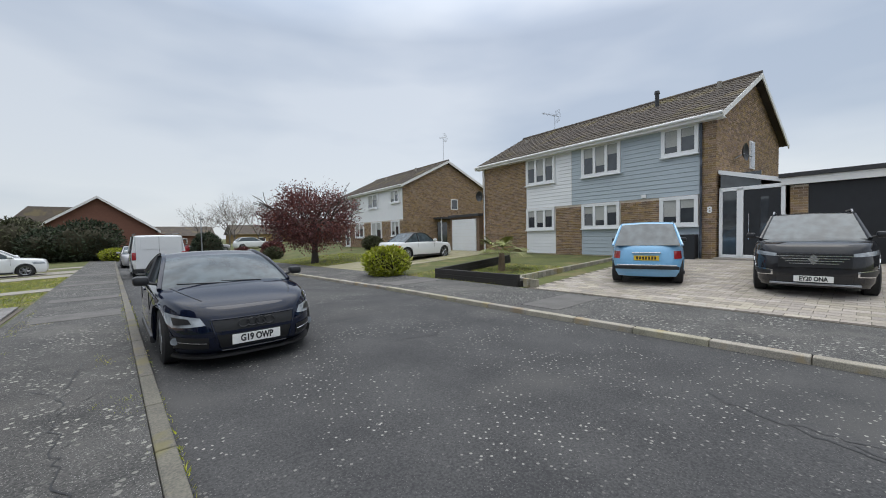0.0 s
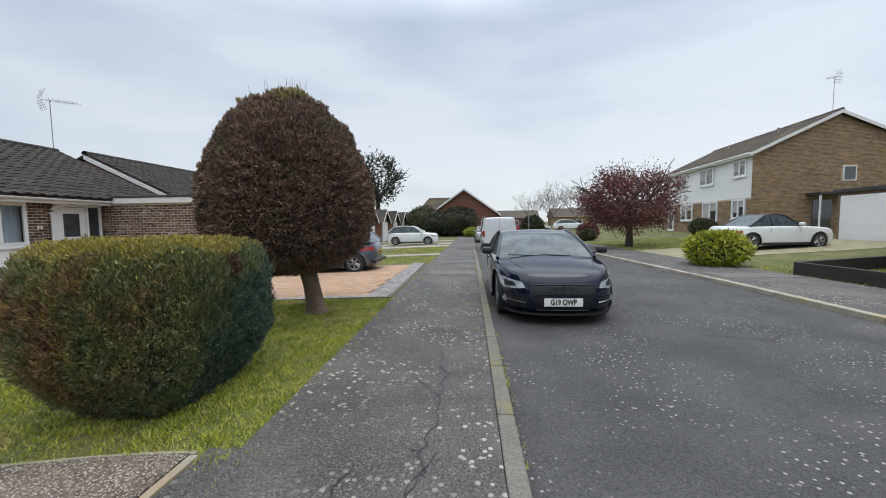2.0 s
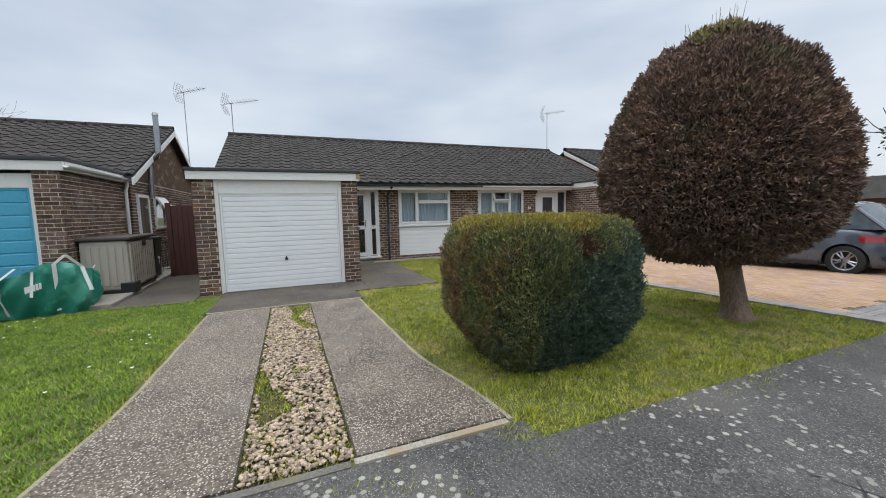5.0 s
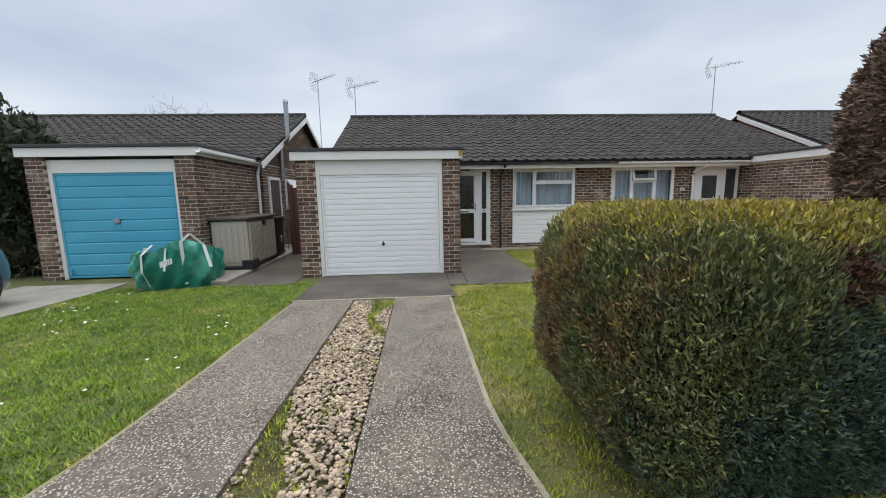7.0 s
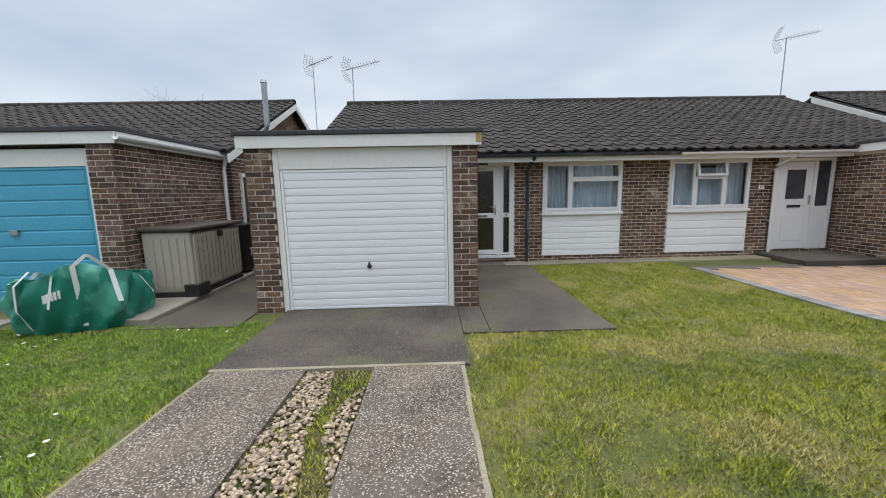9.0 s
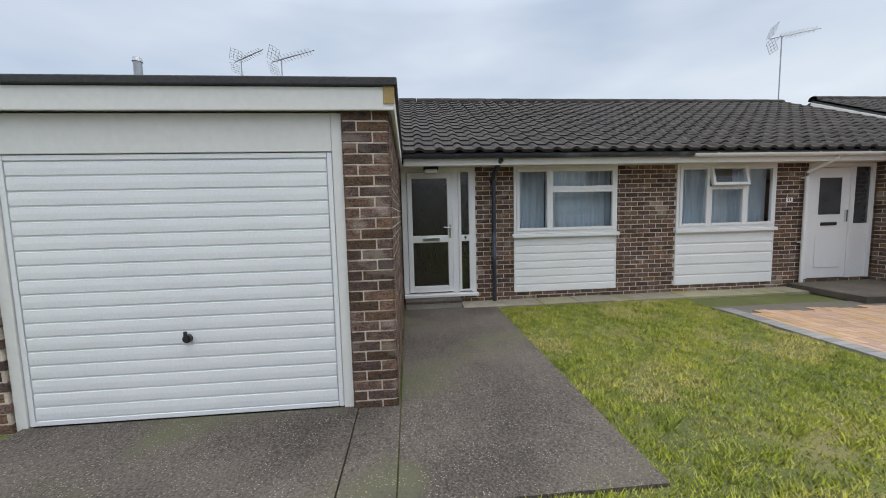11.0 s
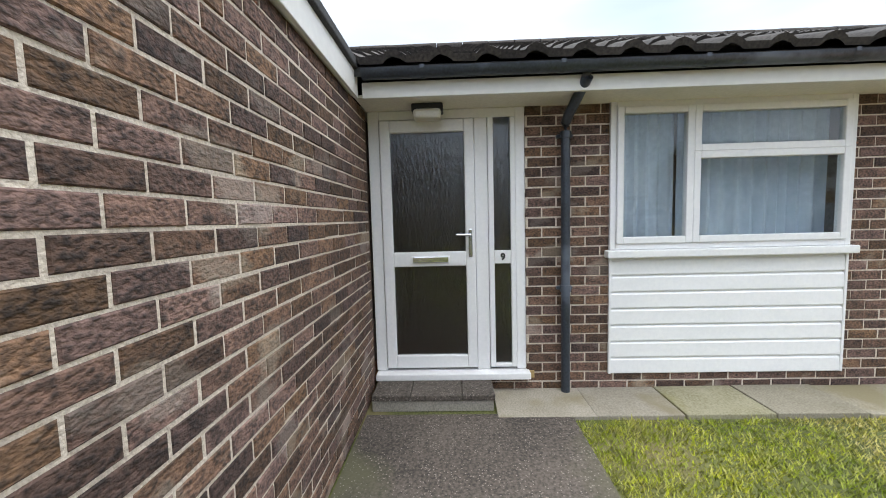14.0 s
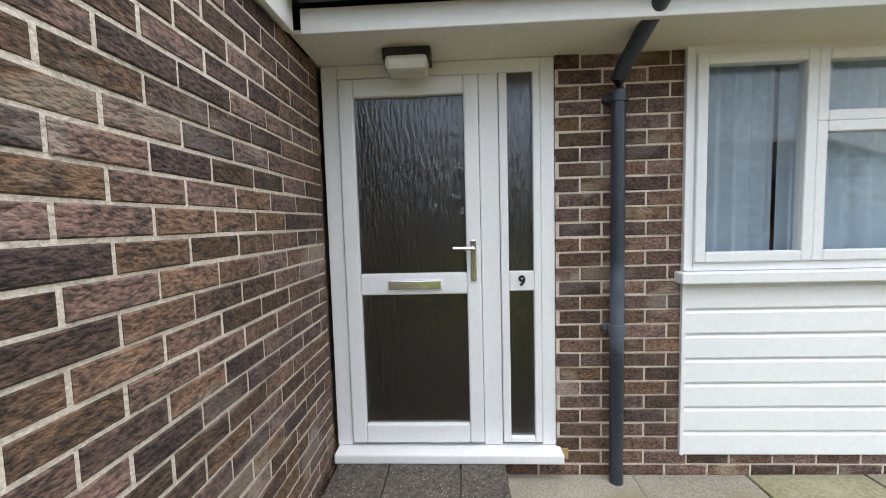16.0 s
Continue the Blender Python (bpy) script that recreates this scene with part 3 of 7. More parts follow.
p_, rng_ = spread_on([(-6.15, -1.74, 0.10, 0.66)], 2300, 6, lambda x, y: noise.noise((x * 1.4, y * 3, 8)) > -0.3)
stones("gravel", [(x, y, land(x, y) + 0.012 * rng_.random()) for x, y in p_], rng_.uniform(0.009, 0.024, len(p_)), 7, PEBBLE, "rounded buff and grey pebbles between concrete strips", "gravel")
grass("gravel_weeds", [(-6.2, -1.72, 0.09, 0.67)], 4200, 8, 0.032, "moss and weeds among the pebbles", lambda x, y: noise.noise((x * 1.4, y * 3, 8)) < -0.16 or x > -2.1 or noise.noise((x * 2.2, y * 3.5, 3)) < -0.33)
grass("drive_edge_grass", [(-6.2, -1.6, 1.40, 1.60), (-6.2, -1.6, -0.88, -0.70)], 3600, 88, 0.03, "ragged lawn grass creeping over the drive edge", lambda x, y: noise.noise((x * 3, y * 3, 2)) > (0.1 if 0 < y < 1.5 or -0.78 < y < 0 else -0.3))



def crack(pts, seed, width):
    """A jagged open crack in the surface, with a few side branches."""
    rng, g = np.random.default_rng(seed), Geo()

    def run(a, b, w, depth):
        a, b = np.array(a, float), np.array(b, float)
        n_ = max(4, int(np.linalg.norm(b - a) / 0.07))
        path = [a + (b - a) * i / n_ + rng.normal(0, 0.022, 2) * (0 < i < n_) for i in range(n_ + 1)]
        side_ = np.array([-(b - a)[1], (b - a)[0]]) / np.linalg.norm(b - a)
        rows_ = []
        for q in path:
            ww = side_ * w * rng.uniform(0.3, 1.2)
            z = land(q[0], q[1]) + (-0.067 if 0.29 < q[0] < 5.5 else 0.004)
            rows_.append([(q[0] - ww[0], q[1] - ww[1], z), (q[0] + ww[0], q[1] + ww[1], z)])
        g.rows(rows_)
        if depth:
            for _ in range(3):
                q = path[rng.integers(1, n_)]
                run(q, q + rng.normal(0, 0.35, 2), w * 0.6, 0)
    for a, b in zip(pts, pts[1:]):
        run(a, b, width, 1)
    tagged(part("crack", g, INK), "dark jagged crack in the worn asphalt", "crack", "", "structure")


for i, (pts, w) in enumerate(((((-0.35, 1.2), (-0.25, 2.6), (-0.4, 4.2), (-0.3, 6.0)), 0.007), (((3.4, -0.6), (3.9, 0.8), (4.8, 1.6)), 0.010), (((2.9, 4.4), (3.6, 4.2), (4.6, 5.2)), 0.007),
                              (((-0.9, 0.2), (-0.7, 1.6)), 0.005), (((0.5, -0.8), (2.4, -1.3)), 0.008), (((4.9, 1.7), (5.3, 2.4)), 0.008))):
    crack(pts, 100 + i, w)

# slabs along the front wall
slabs = thing("slab_path", "mossy buff paving slabs along the front wall", "paving", kind="structure")
slab = Geo().box(-0.22, 0.22, -0.298, 0.298, -0.05, 0.018, 0.006)
pieces(slabs, "paving_slab", slab, [pose(-11.22, 3.78 + 0.605 * i, land(-11, 4) + 0.004 * (i % 3), 0, 0, (i % 2) * 0.6) for i in range(9)], MOSSY, (-11, 4, 0))
setting("drain_pad", sheet(-11.44, -11.0, 2.81, 3.55, 0.014, 0.05), MOSSY, "moss-stained concrete by the downpipe", "paving")


# ---- brickwork ----
def brick_wall(name, p0, p1, z0, z1, out, label, openings=(), near=(0, 0, 0), limit=300, thick=0.11, material=None, gable=None):
    """A wall of real bricks from p0 to p1; out: the unit direction of its face; openings in metres along the wall and up."""
    material = material or BRICK
    p0, p1, out = Vector((*p0, 0)), Vector((*p1, 0)), Vector(out)
    length, along = (p1 - p0).length, (p1 - p0).normalized()
    wall = thing(name, label, "wall", kind="structure")
    turn = Matrix(((along.x, out.x, 0, 0), (along.y, out.y, 0, 0), (0, 0, 1, 0), (0, 0, 0, 1)))
    core = Geo()
    us = sorted({0, length, *[u for o in openings for u in o[:2]]})
    for a, b in zip(us, us[1:]):
        z = z0
        for o in sorted([o for o in openings if o[0] <= a + 1e-6 and o[1] >= b - 1e-6], key=lambda o: o[2]) + [(0, 0, z1, z1)]:
            if o[2] > z + 1e-3:
                q = Geo().box(a + (0.012 if a < 1e-6 else 0), b - (0.012 if b > length - 1e-6 else 0), -thick, -0.004, z, o[2])
                core.add([(p0.x + along.x * u + out.x * w, p0.y + along.y * u + out.y * w, h) for u, w, h in q.v], q.f)
            z = o[3]
    part("mortar", core, MORTAR, wall, "pale sandy mortar")
    full, half, odd = [], [], Geo()
    course, pitch = 0.0775, 0.225
    for r in range(int((z1 - z0) / course + 0.3)):
        z = z0 + (r + 0.5) * course
        gaps = sorted([(o[0], o[1]) for o in openings if o[2] < z < o[3]])
        runs, u = [], 0.0
        for a, b in gaps + [(length, length)]:
            if a > u + 0.02:
                runs.append((u, a))
            u = max(u, b)
        for a, b in runs:
            first = math.floor((a - (r % 2) * pitch / 2) / pitch)
            for i in range(first, int(b / pitch) + 2):
                s = i * pitch + (r % 2) * pitch / 2
                c0, c1 = max(s, a), min(s + pitch - 0.011, b)
                if c1 - c0 < 0.03:
                    continue
                mid, wid = (c0 + c1) / 2, c1 - c0
                m = Matrix.Translation(p0 + along * mid + Vector((0, 0, z + random.uniform(-0.0015, 0.0015)))) @ turn @ pose(0, random.uniform(-0.002, 0.003), 0, 0, random.uniform(-0.5, 0.5), 0)
                if abs(wid - 0.214) < 0.004:
                    full.append(m)
                else:
                    q = Geo().box(-wid / 2, wid / 2, -0.09, 0, -0.0335, 0.0335)
                    odd.add([m @ Vector(p) for p in q.v], q.f)
    d, c = 0.0335, 0.004
    g = Geo().add([(-0.107, -0.09, -d), (0.107, -0.09, -d), (0.107, -0.09, d), (-0.107, -0.09, d), (-0.107, -c, -d), (0.107, -c, -d), (0.107, -c, d), (-0.107, -c, d),
                   (-0.107 + c, 0, -d + c), (0.107 - c, 0, -d + c), (0.107 - c, 0, d - c), (-0.107 + c, 0, d - c)],
                  [(0, 1, 5, 4), (1, 2, 6, 5), (2, 3, 7, 6), (3, 0, 4, 7), (4, 5, 9, 8), (5, 6, 10, 9), (6, 7, 11, 10), (7, 4, 8, 11), (8, 9, 10, 11)])
    pieces(wall, "brick", g, full, material, near, limit)
    if odd.v:
        tagged(part("cut_bricks", odd, material, wall), kind="stuff")
    return wall


GZ = -0.2
brick_wall("wall_garage_side", (-11.45, 1.86), (-8.108, 1.86), GZ, 2.04, (0, 1, 0), "dark brown brick side wall of the garage", near=(-9.6, 1.86, 1.0), limit=300)
brick_wall("wall_pier_east", (-8.1, 1.52), (-8.1, 1.855), GZ, 2.04, (1, 0, 0), "narrow brown brick pier beside the garage door", near=(-8.1, 1.6, 1), limit=60)
brick_wall("wall_pier_west", (-8.1, -1.22), (-8.1, -0.86), GZ, 2.04, (1, 0, 0), "narrow brown brick pier beside the garage door", near=(-8.1, -1, 1), limit=60)
brick_wall("wall_garage_west", (-8.108, -1.22), (-15, -1.22), GZ, 2.04, (0, -1, 0), "dark brown brick wall along the side passage", near=(-8.1, -1.2, 1), limit=80)
F0 = 1.87
brick_wall("wall_front", (-11.45, F0), (-11.45, 10.5), GZ, 2.06, (1, 0, 0), "dark brown brick bungalow front wall",
           [(0, 3.09 - F0, -0.06, 2.06), (3.73 - F0, 5.53 - F0, -0.06, 2.06), (6.61 - F0, 8.48 - F0, -0.06, 2.06), (9.11 - F0, 10.46 - F0, -0.06, 2.06)], near=(-11.45, 4.0, 0.9), limit=300)
brick_wall("wall_wing", (-11.45, 10.5), (-8.3, 10.5), GZ, 2.1, (0, -1, 0), "dark brown brick side wall of the next garage", near=(-10, 10.5, 1), limit=120)
brick_wall("wall_wing_front", (-8.292, 10.505), (-8.292, 13.6), GZ, 2.1, (1, 0, 0), "dark brown brick garage front", [(0.35, 2.7, -0.2, 1.98)], near=(-8.3, 10.6, 1), limit=40)
brick_wall("wall_next_side", (-8.608, -3.28), (-11.6, -3.28), GZ, 2.2, (0, 1, 0), "dark brown brick side wall of the neighbouring garage", near=(-8.2, -3.3, 1), limit=200)
brick_wall("wall_next_pier", (-8.6, -3.66), (-8.6, -3.285), GZ, 2.2, (1, 0, 0), "brown brick pier beside the turquoise door", near=(-8.1, -3.4, 1), limit=60)
brick_wall("wall_next_pier_far", (-8.6, -6.4), (-8.6, -6.05), GZ, 2.2, (1, 0, 0), "brown brick pier beside the turquoise door", near=(-8.1, -6.2, 1), limit=30)
brick_wall("wall_next_gable", (-11.6, -3.2), (-19, -3.2), GZ, 2.3, (0, 1, 0), "dark brick gable wall of the neighbouring bungalow", [(0.35, 1.2, -0.1, 1.95), (1.7, 2.7, 1.0, 1.95)], near=(-12, -3.2, 1), limit=60)


def plain(name, g, material, label, category="wall"):
    return setting(name, g, material, label, category)


plain("wall_back", Geo().box(-19.7, -19.5, -1.3, 12.8, GZ, 2.2), TAN_BRICK, "plain brick back wall of the bungalow")
plain("wall_gable_west", Geo().prism([(-19.5, GZ), (-15.0, GZ), (-15.0, 2.05), (-11.5, 2.05), (-11.5, 2.15), (-15.5, 4.1), (-19.5, 2.2)], -1.15, -1.0), TAN_BRICK, "brick gable wall of the bungalow")
plain("wall_gable_east", Geo().prism([(-19.5, GZ), (-11.5, GZ), (-11.5, 2.15), (-15.5, 4.1), (-19.5, 2.2)], 12.6, 12.75), TAN_BRICK, "brick gable wall between the bungalows")
# made-up inner walls, so curtains and door glass stand against dark
plain("wall_room", Geo().box(-14.2, -14.1, 3.2, 10.4, GZ, 2.05), ROOM, "added dark backing wall behind the curtained windows")
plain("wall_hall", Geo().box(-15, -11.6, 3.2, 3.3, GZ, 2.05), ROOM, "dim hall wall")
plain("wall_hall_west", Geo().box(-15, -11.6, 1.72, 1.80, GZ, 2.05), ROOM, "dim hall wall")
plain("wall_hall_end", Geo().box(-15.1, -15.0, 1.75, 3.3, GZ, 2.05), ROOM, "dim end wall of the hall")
plain("floor", Geo().box(-19.5, -11.5, -1.0, 12.5, -0.1, -0.05), HALL_FLOOR, "warm brown hall floor", "floor")
plain("ceiling", Geo().box(-19.5, -11.45, -1.0, 12.5, 2.06, 2.09), SOFFIT, "plain pale ceiling", "ceiling")
plain("wall_next_gable_top", Geo().prism([(-11.2, 2.3), (-19.6, 2.3), (-15.5, 4.15)], -3.3, -3.22), BRICK, "brick gable above the neighbouring side wall")
plain("wall_next_back", Geo().box(-19.7, -19.5, -16, -3.3, GZ, 2.3), TAN_BRICK, "plain brick back wall")
plain("wall_next_front", Geo().box(-11.7, -11.55, -16, -6.4, GZ, 2.3), TAN_BRICK, "plain brick front wall of the neighbouring bungalow")
plain("floor_next", Geo().box(-19.5, -11.6, -16, -3.4, -0.15, -0.1), CONCRETE, "plain concrete floor", "floor")


# ---- tiled roofs ----
def roof_tile(w=0.3, gauge=0.32, t=0.034):
    """One interlocking tile: a flat pan and a raised roll; local x across, y up the slope."""
    prof = [(-w / 2, 0.002), (-w / 2 + 0.15, 0), (-w / 2 + 0.175, 0.026), (-w / 2 + 0.22, 0.042), (-w / 2 + 0.265, 0.028), (w / 2 + 0.004, 0.004)]
    low = [(x, -0.05, z + 0.026) for x, z in prof]
    return Geo().rows([[(x, -0.05, z - t + 0.016) for x, z in prof], low, [(x, gauge, z) for x, z in prof]])


def tiled_slope(parent, eave, ridge, y0, y1, near, limit, material=None):
    """Tiles on a slope between an eave and a ridge line, each (x, z), from y0 to y1."""
    e, r = Vector((eave[0], 0, eave[1])), Vector((ridge[0], 0, ridge[1]))
    up = (r - e).normalized()
    n_rows = int((r - e).length / 0.30)
    across = Vector((0, 1, 0)) if up.x < 0 else Vector((0, -1, 0))
    nrm = across.cross(up)
    places = []
    cols = int(abs(y1 - y0) / 0.30)
    for i in range(n_rows):
        for j in range(cols):
            p = e + up * (0.03 + i * (r - e).length / n_rows) + Vector((0, min(y0, y1) + 0.15 + j * abs(y1 - y0) / cols, 0)) + nrm * random.uniform(0.03, 0.036)
            places.append(Matrix(((across.x, up.x, nrm.x, p.x), (across.y, up.y, nrm.y, p.y), (across.z, up.z, nrm.z, p.z), (0, 0, 0, 1))))
    pieces(parent, "roof_tile", roof_tile(), places, material or TILE, near, limit, smooth=True)


def ridge_line(parent, x, z, y0, y1, material):
    k = max(1, int((y1 - y0) / 0.45))
    pieces(parent, "ridge_tile", Geo().rows([[(0.13 * math.cos(a), s, 0.1 * math.sin(a)) for a in np.linspace(-0.3, 3.44, 8)] for s in (-0.22, 0.225)]),
           [pose(x, y0 + 0.225 + i * (y1 - y0) / k, z + 0.004 * (i % 2)) for i in range(k)], material, (x, y0, z), 40, smooth=True)


def pitched(name, label, eave, ridge, back, y0, y1, near, limit, material):
    roof = thing(name, label, "roof", kind="structure")
    part("roof_deck", Geo().prism([eave, ridge, back, (back[0], back[1] - 0.06), (ridge[0], ridge[1] - 0.08), (eave[0], eave[1] - 0.06)], y0, y1), FELT, roof)
    tiled_slope(roof, eave, ridge, y0, y1, near, limit, material)
    ridge_line(roof, ridge[0], ridge[1] + 0.03, y0, y1, material)
    return roof


pitched("roof_bungalow", "dark interlocking concrete tile bungalow roof", (-11.0, 2.2), (-15.5, 4.22), (-20, 2.2), -1.37, 12.8, (-11, 3, 2.2), 300, TILE)
next_roof = pitched("roof_neighbour", "dark interlocking concrete tile roof", (-11.2, 2.35), (-15.5, 4.3), (-20, 2.35), -16.0, -3.0, (-11, -4, 2.2), 120, TILE)
for s, (a, b) in (("front", (-11.15, -15.5)), ("back", (-19.9, -15.5))):
    za, zb = 2.30, 4.28
    part("bargeboard", Geo().prism([(a, za), (b, zb), (b, zb - 0.17), (a, za - 0.17)], -3.02, -2.985), FASCIA, next_roof, "white painted bargeboard")
roof3 = pitched("roof_far_bungalow", "dark concrete tile roof of the farther bungalow", (-11.0, 2.15), (-15.6, 4.35), (-20, 2.15), 13.9, 28, (-11, 14, 2), 40, TILE)
part("bargeboard", Geo().prism([(-11.0, 2.1), (-15.6, 4.3), (-15.6, 4.13), (-11.0, 1.95)], 13.85, 13.89), FASCIA, roof3, "white painted bargeboard")
plain("wall_far_gable", Geo().prism([(-19.8, -0.4), (-11.3, -0.4), (-11.3, 2.0), (-15.6, 4.1), (-19.8, 2.0)], 13.95, 27.9), RED_BRICK, "dark brick end of the farther bungalow")

# flat garage roofs, fascias and gutters
garage_roof = thing("roof_garage", "flat felt garage roof with white fascia boards", "roof", kind="structure")
part("felt", Geo().box(-11.3, -8.02, -1.32, 1.93, 2.19, 2.25, 0.01), FELT, garage_roof)
part("deck", Geo().box(-11.1, -8.08, -1.24, 1.87, 2.05, 2.188), SOFFIT, garage_roof)
part("fascia", Geo().box(-8.075, -8.045, -1.29, 1.905, 2.03, 2.187, 0.004), FASCIA, garage_roof)
part("fascia", Geo().box(-11.08, -8.08, 1.875, 1.905, 2.03, 2.187, 0.004), FASCIA, garage_roof)
part("lichen_patch", Geo().box(-8.046, -8.038, 1.83, 1.91, 2.07, 2.19, 0.003), PUTTY, garage_roof, "orange lichen on the fascia corner")
eaves = thing("eaves_front", "white fascia and cream soffit under the roof edge", "trim", kind="structure")
part("fascia", Geo().box(-11.12, -11.09, 1.93, 10.45, 2.03, 2.135, 0.004), FASCIA, eaves)
part("soffit", Geo().box(-11.46, -11.12, 1.87, 10.45, 2.045, 2.062), SOFFIT, eaves)


def gutter(name, x, y0, y1, z, material, label, r=0.056):
    ob = thing(name, label, "gutter", kind="structure")
    part("trough", Geo().rows([[(x + q * math.cos(a), y, z + q * math.sin(a)) for q, a in [(r, b) for b in np.linspace(math.pi, 2 * math.pi, 9)] + [(r - 0.006, b) for b in np.linspace(2 * math.pi, math.pi, 9)]] for y in (y0, y1)], True), material, ob, "", True)
    for y in np.arange(y0 + 0.4, y1, 0.9):
        part("bracket", Geo().rows([[(x + (r + 0.004) * math.cos(a), yy, z + (r + 0.004) * math.sin(a)) for a in np.linspace(math.pi * 0.95, 2.05 * math.pi, 10)] for yy in (y - 0.015, y + 0.015)]), material, ob)
    return ob


gutter("gutter_black", -11.03, 1.95, 6.55, 2.185, GUTTER, "black plastic half-round gutter")
gutter("gutter_white", -11.03, 6.56, 10.4, 2.165, UPVC, "white plastic half-round gutter")


def downpipe(name, x, y, z_top, z_low, x_out, material, label, side=0.0):
    ob = thing(name, label, "pipe", kind="structure")
    part("pipe", Geo().tube([(x, y, z_low), (x, y, z_top - 0.32)], 0.034, 14), material, ob, "", True)
    part("offset_bend", Geo().tube([(x, y, z_top - 0.33), (x, y, z_top - 0.25), (x + (x_out - x) * 0.2, y + side * 0.1, z_top - 0.2), (x_out, y + side, z_top - 0.03), (x_out, y + side, z_top)], 0.037, 14), material, ob, "", True)
    for z in (z_top - 0.36, (z_top + z_low) / 2 - 0.35):
        part("collar", Geo().tube([(x, y, z), (x, y, z + 0.05)], 0.042, 14), material, ob, "", True)
        part("clip", Geo().box(x - 0.06, x - 0.02, y - 0.06, y + 0.06, z + 0.012, z + 0.036, 0.004), material, ob)
    return ob


downpipe("downpipe", -11.385, 3.38, 2.14, GZ - 0.0, -11.06, GUTTER, "black plastic downpipe on the brick front", 0.05)
downpipe("downpipe", -11.385, 9.02, 2.12, GZ, -11.06, UPVC, "white plastic downpipe beside the panelled door", 0.2)


# ---- garage doors ----
def garage_door(name, x, y0, y1, z0, z1, head, slats, material, frame_mat, label, handle=True):
    ob = thing(name, label, "garage door")
    t = 0.075
    part("frame", Geo().box(x - 0.06, x - 0.005, y0, y0 + t, z0, z1, 0.004), frame_mat, ob)
    part("frame", Geo().box(x - 0.06, x - 0.005, y1 - t, y1, z0, z1, 0.004), frame_mat, ob)
    part("head_panel", Geo().box(x - 0.06, x - 0.006, y0 + t + 0.002, y1 - t - 0.002, z1 - head, z1, 0.004), frame_mat, ob)
    za, zb = z0 + 0.02, z1 - head - 0.004
    a, b = y0 + t + 0.004, y1 - t - 0.004
    leaf = part("leaf", Geo().box(x - 0.06, x - 0.032, a, b, za, zb, 0.003), material, ob)
    for yy in (a + 0.02, b - 0.02):
        part("stile", Geo().box(x - 0.032, x - 0.016, yy - 0.018, yy + 0.018, za, zb, 0.004), material, leaf)
    for zz in (za + 0.02, zb - 0.02):
        part("rail", Geo().box(x - 0.032, x - 0.016, a + 0.04, b - 0.04, zz - 0.018, zz + 0.018, 0.004), material, leaf)
    h = (zb - za - 0.08) / slats
    rib = Geo().rows([[(d, s, z * h) for d, z in ((-0.002, 0.01), (0.014, 0.09), (0.016, 0.5), (0.014, 0.91), (-0.002, 0.99))] for s in (-0.5 * (b - a - 0.09), 0.5 * (b - a - 0.09))])
    pieces(leaf, "slat", rib, [pose(x - 0.034, (a + b) / 2, za + 0.04 + i * h) for i in range(slats)], material, (x, 0, 0))
    if handle:
        hd = part("handle", Geo().tube([(x - 0.02, 0.5 * (a + b) + 0.02, za + 0.60), (x + 0.012, 0.5 * (a + b) + 0.02, za + 0.60)], 0.03, 14), BLACK_PLASTIC, ob, "black lock handle", True)
        part("grip", Geo().box(x + 0.012, x + 0.03, 0.5 * (a + b) + 0.008, 0.5 * (a + b) + 0.032, za + 0.585, za + 0.66, 0.006), BLACK_PLASTIC, hd)
    return ob


garage_door("garage_door", -8.115, -0.86, 1.52, -0.19, 2.03, 0.27, 18, GARAGE_WHITE, FASCIA, "white ribbed steel up-and-over garage door, closed")
teal = garage_door("garage_door", -8.65, -6.05, -3.66, -0.19, 2.15, 0.25, 9, TEAL, FASCIA, "turquoise painted steel garage door, closed", False)
part("handle", Geo().box(-8.67, -8.63, -4.96, -4.84, 0.92, 1.0, 0.006), ALUMINIUM, teal, "small metal pull handle")
for yy in np.linspace(-5.9, -3.8, 2):
    part("hinge_plate", Geo().box(-8.665, -8.64, yy - 0.02, yy + 0.02, -0.1, 0.02, 0.003), TEAL, teal)
garage_door("garage_door", -8.33, 10.86, 13.2, -0.19, 1.98, 0.2, 14, GARAGE_WHITE, FASCIA, "white ribbed steel garage door of the next bungalow")
for nm, xf, ya, yb, zt in (("roof_garage_neighbour", -8.55, -6.5, -3.2, 2.2), ("roof_garage_wing", -8.22, 10.42, 13.7, 2.1)):
    r = thing(nm, "flat felt garage roof with white fascia", "roof", kind="structure")
    part("felt", Geo().box(-11.5, xf + 0.03, ya - 0.04, yb + 0.04, zt + 0.17, zt + 0.235, 0.01), FELT, r)
    part("deck", Geo().box(-11.5, xf - 0.04, ya + 0.05, yb - 0.05, zt + 0.01, zt + 0.168), SOFFIT, r)
    part("fascia", Geo().box(xf - 0.035, xf, ya, yb, zt, zt + 0.167, 0.004), FASCIA, r)
    for yy in (ya, yb):
        part("fascia", Geo().box(-11.4, xf - 0.04, yy - 0.015, yy + 0.015, zt, zt + 0.167, 0.004), FASCIA, r)
plain("wall_next_far", Geo().box(-11.6, -8.7, -6.45, -6.35, GZ, 2.2), TAN_BRICK, "plain brick far wall of the garage")
gut = thing("gutter_neighbour", "white plastic gutter and downpipe on the garage side", "gutter", kind="structure")
part("trough", Geo().rows([[(x, -3.14 + q * math.cos(a), 2.29 + q * math.sin(a)) for q, a in [(0.05, b) for b in np.linspace(math.pi, 2 * math.pi, 8)] + [(0.044, b) for b in np.linspace(2 * math.pi, math.pi, 8)]] for x in (-11.5, -8.5)], True), UPVC, gut, "", True)
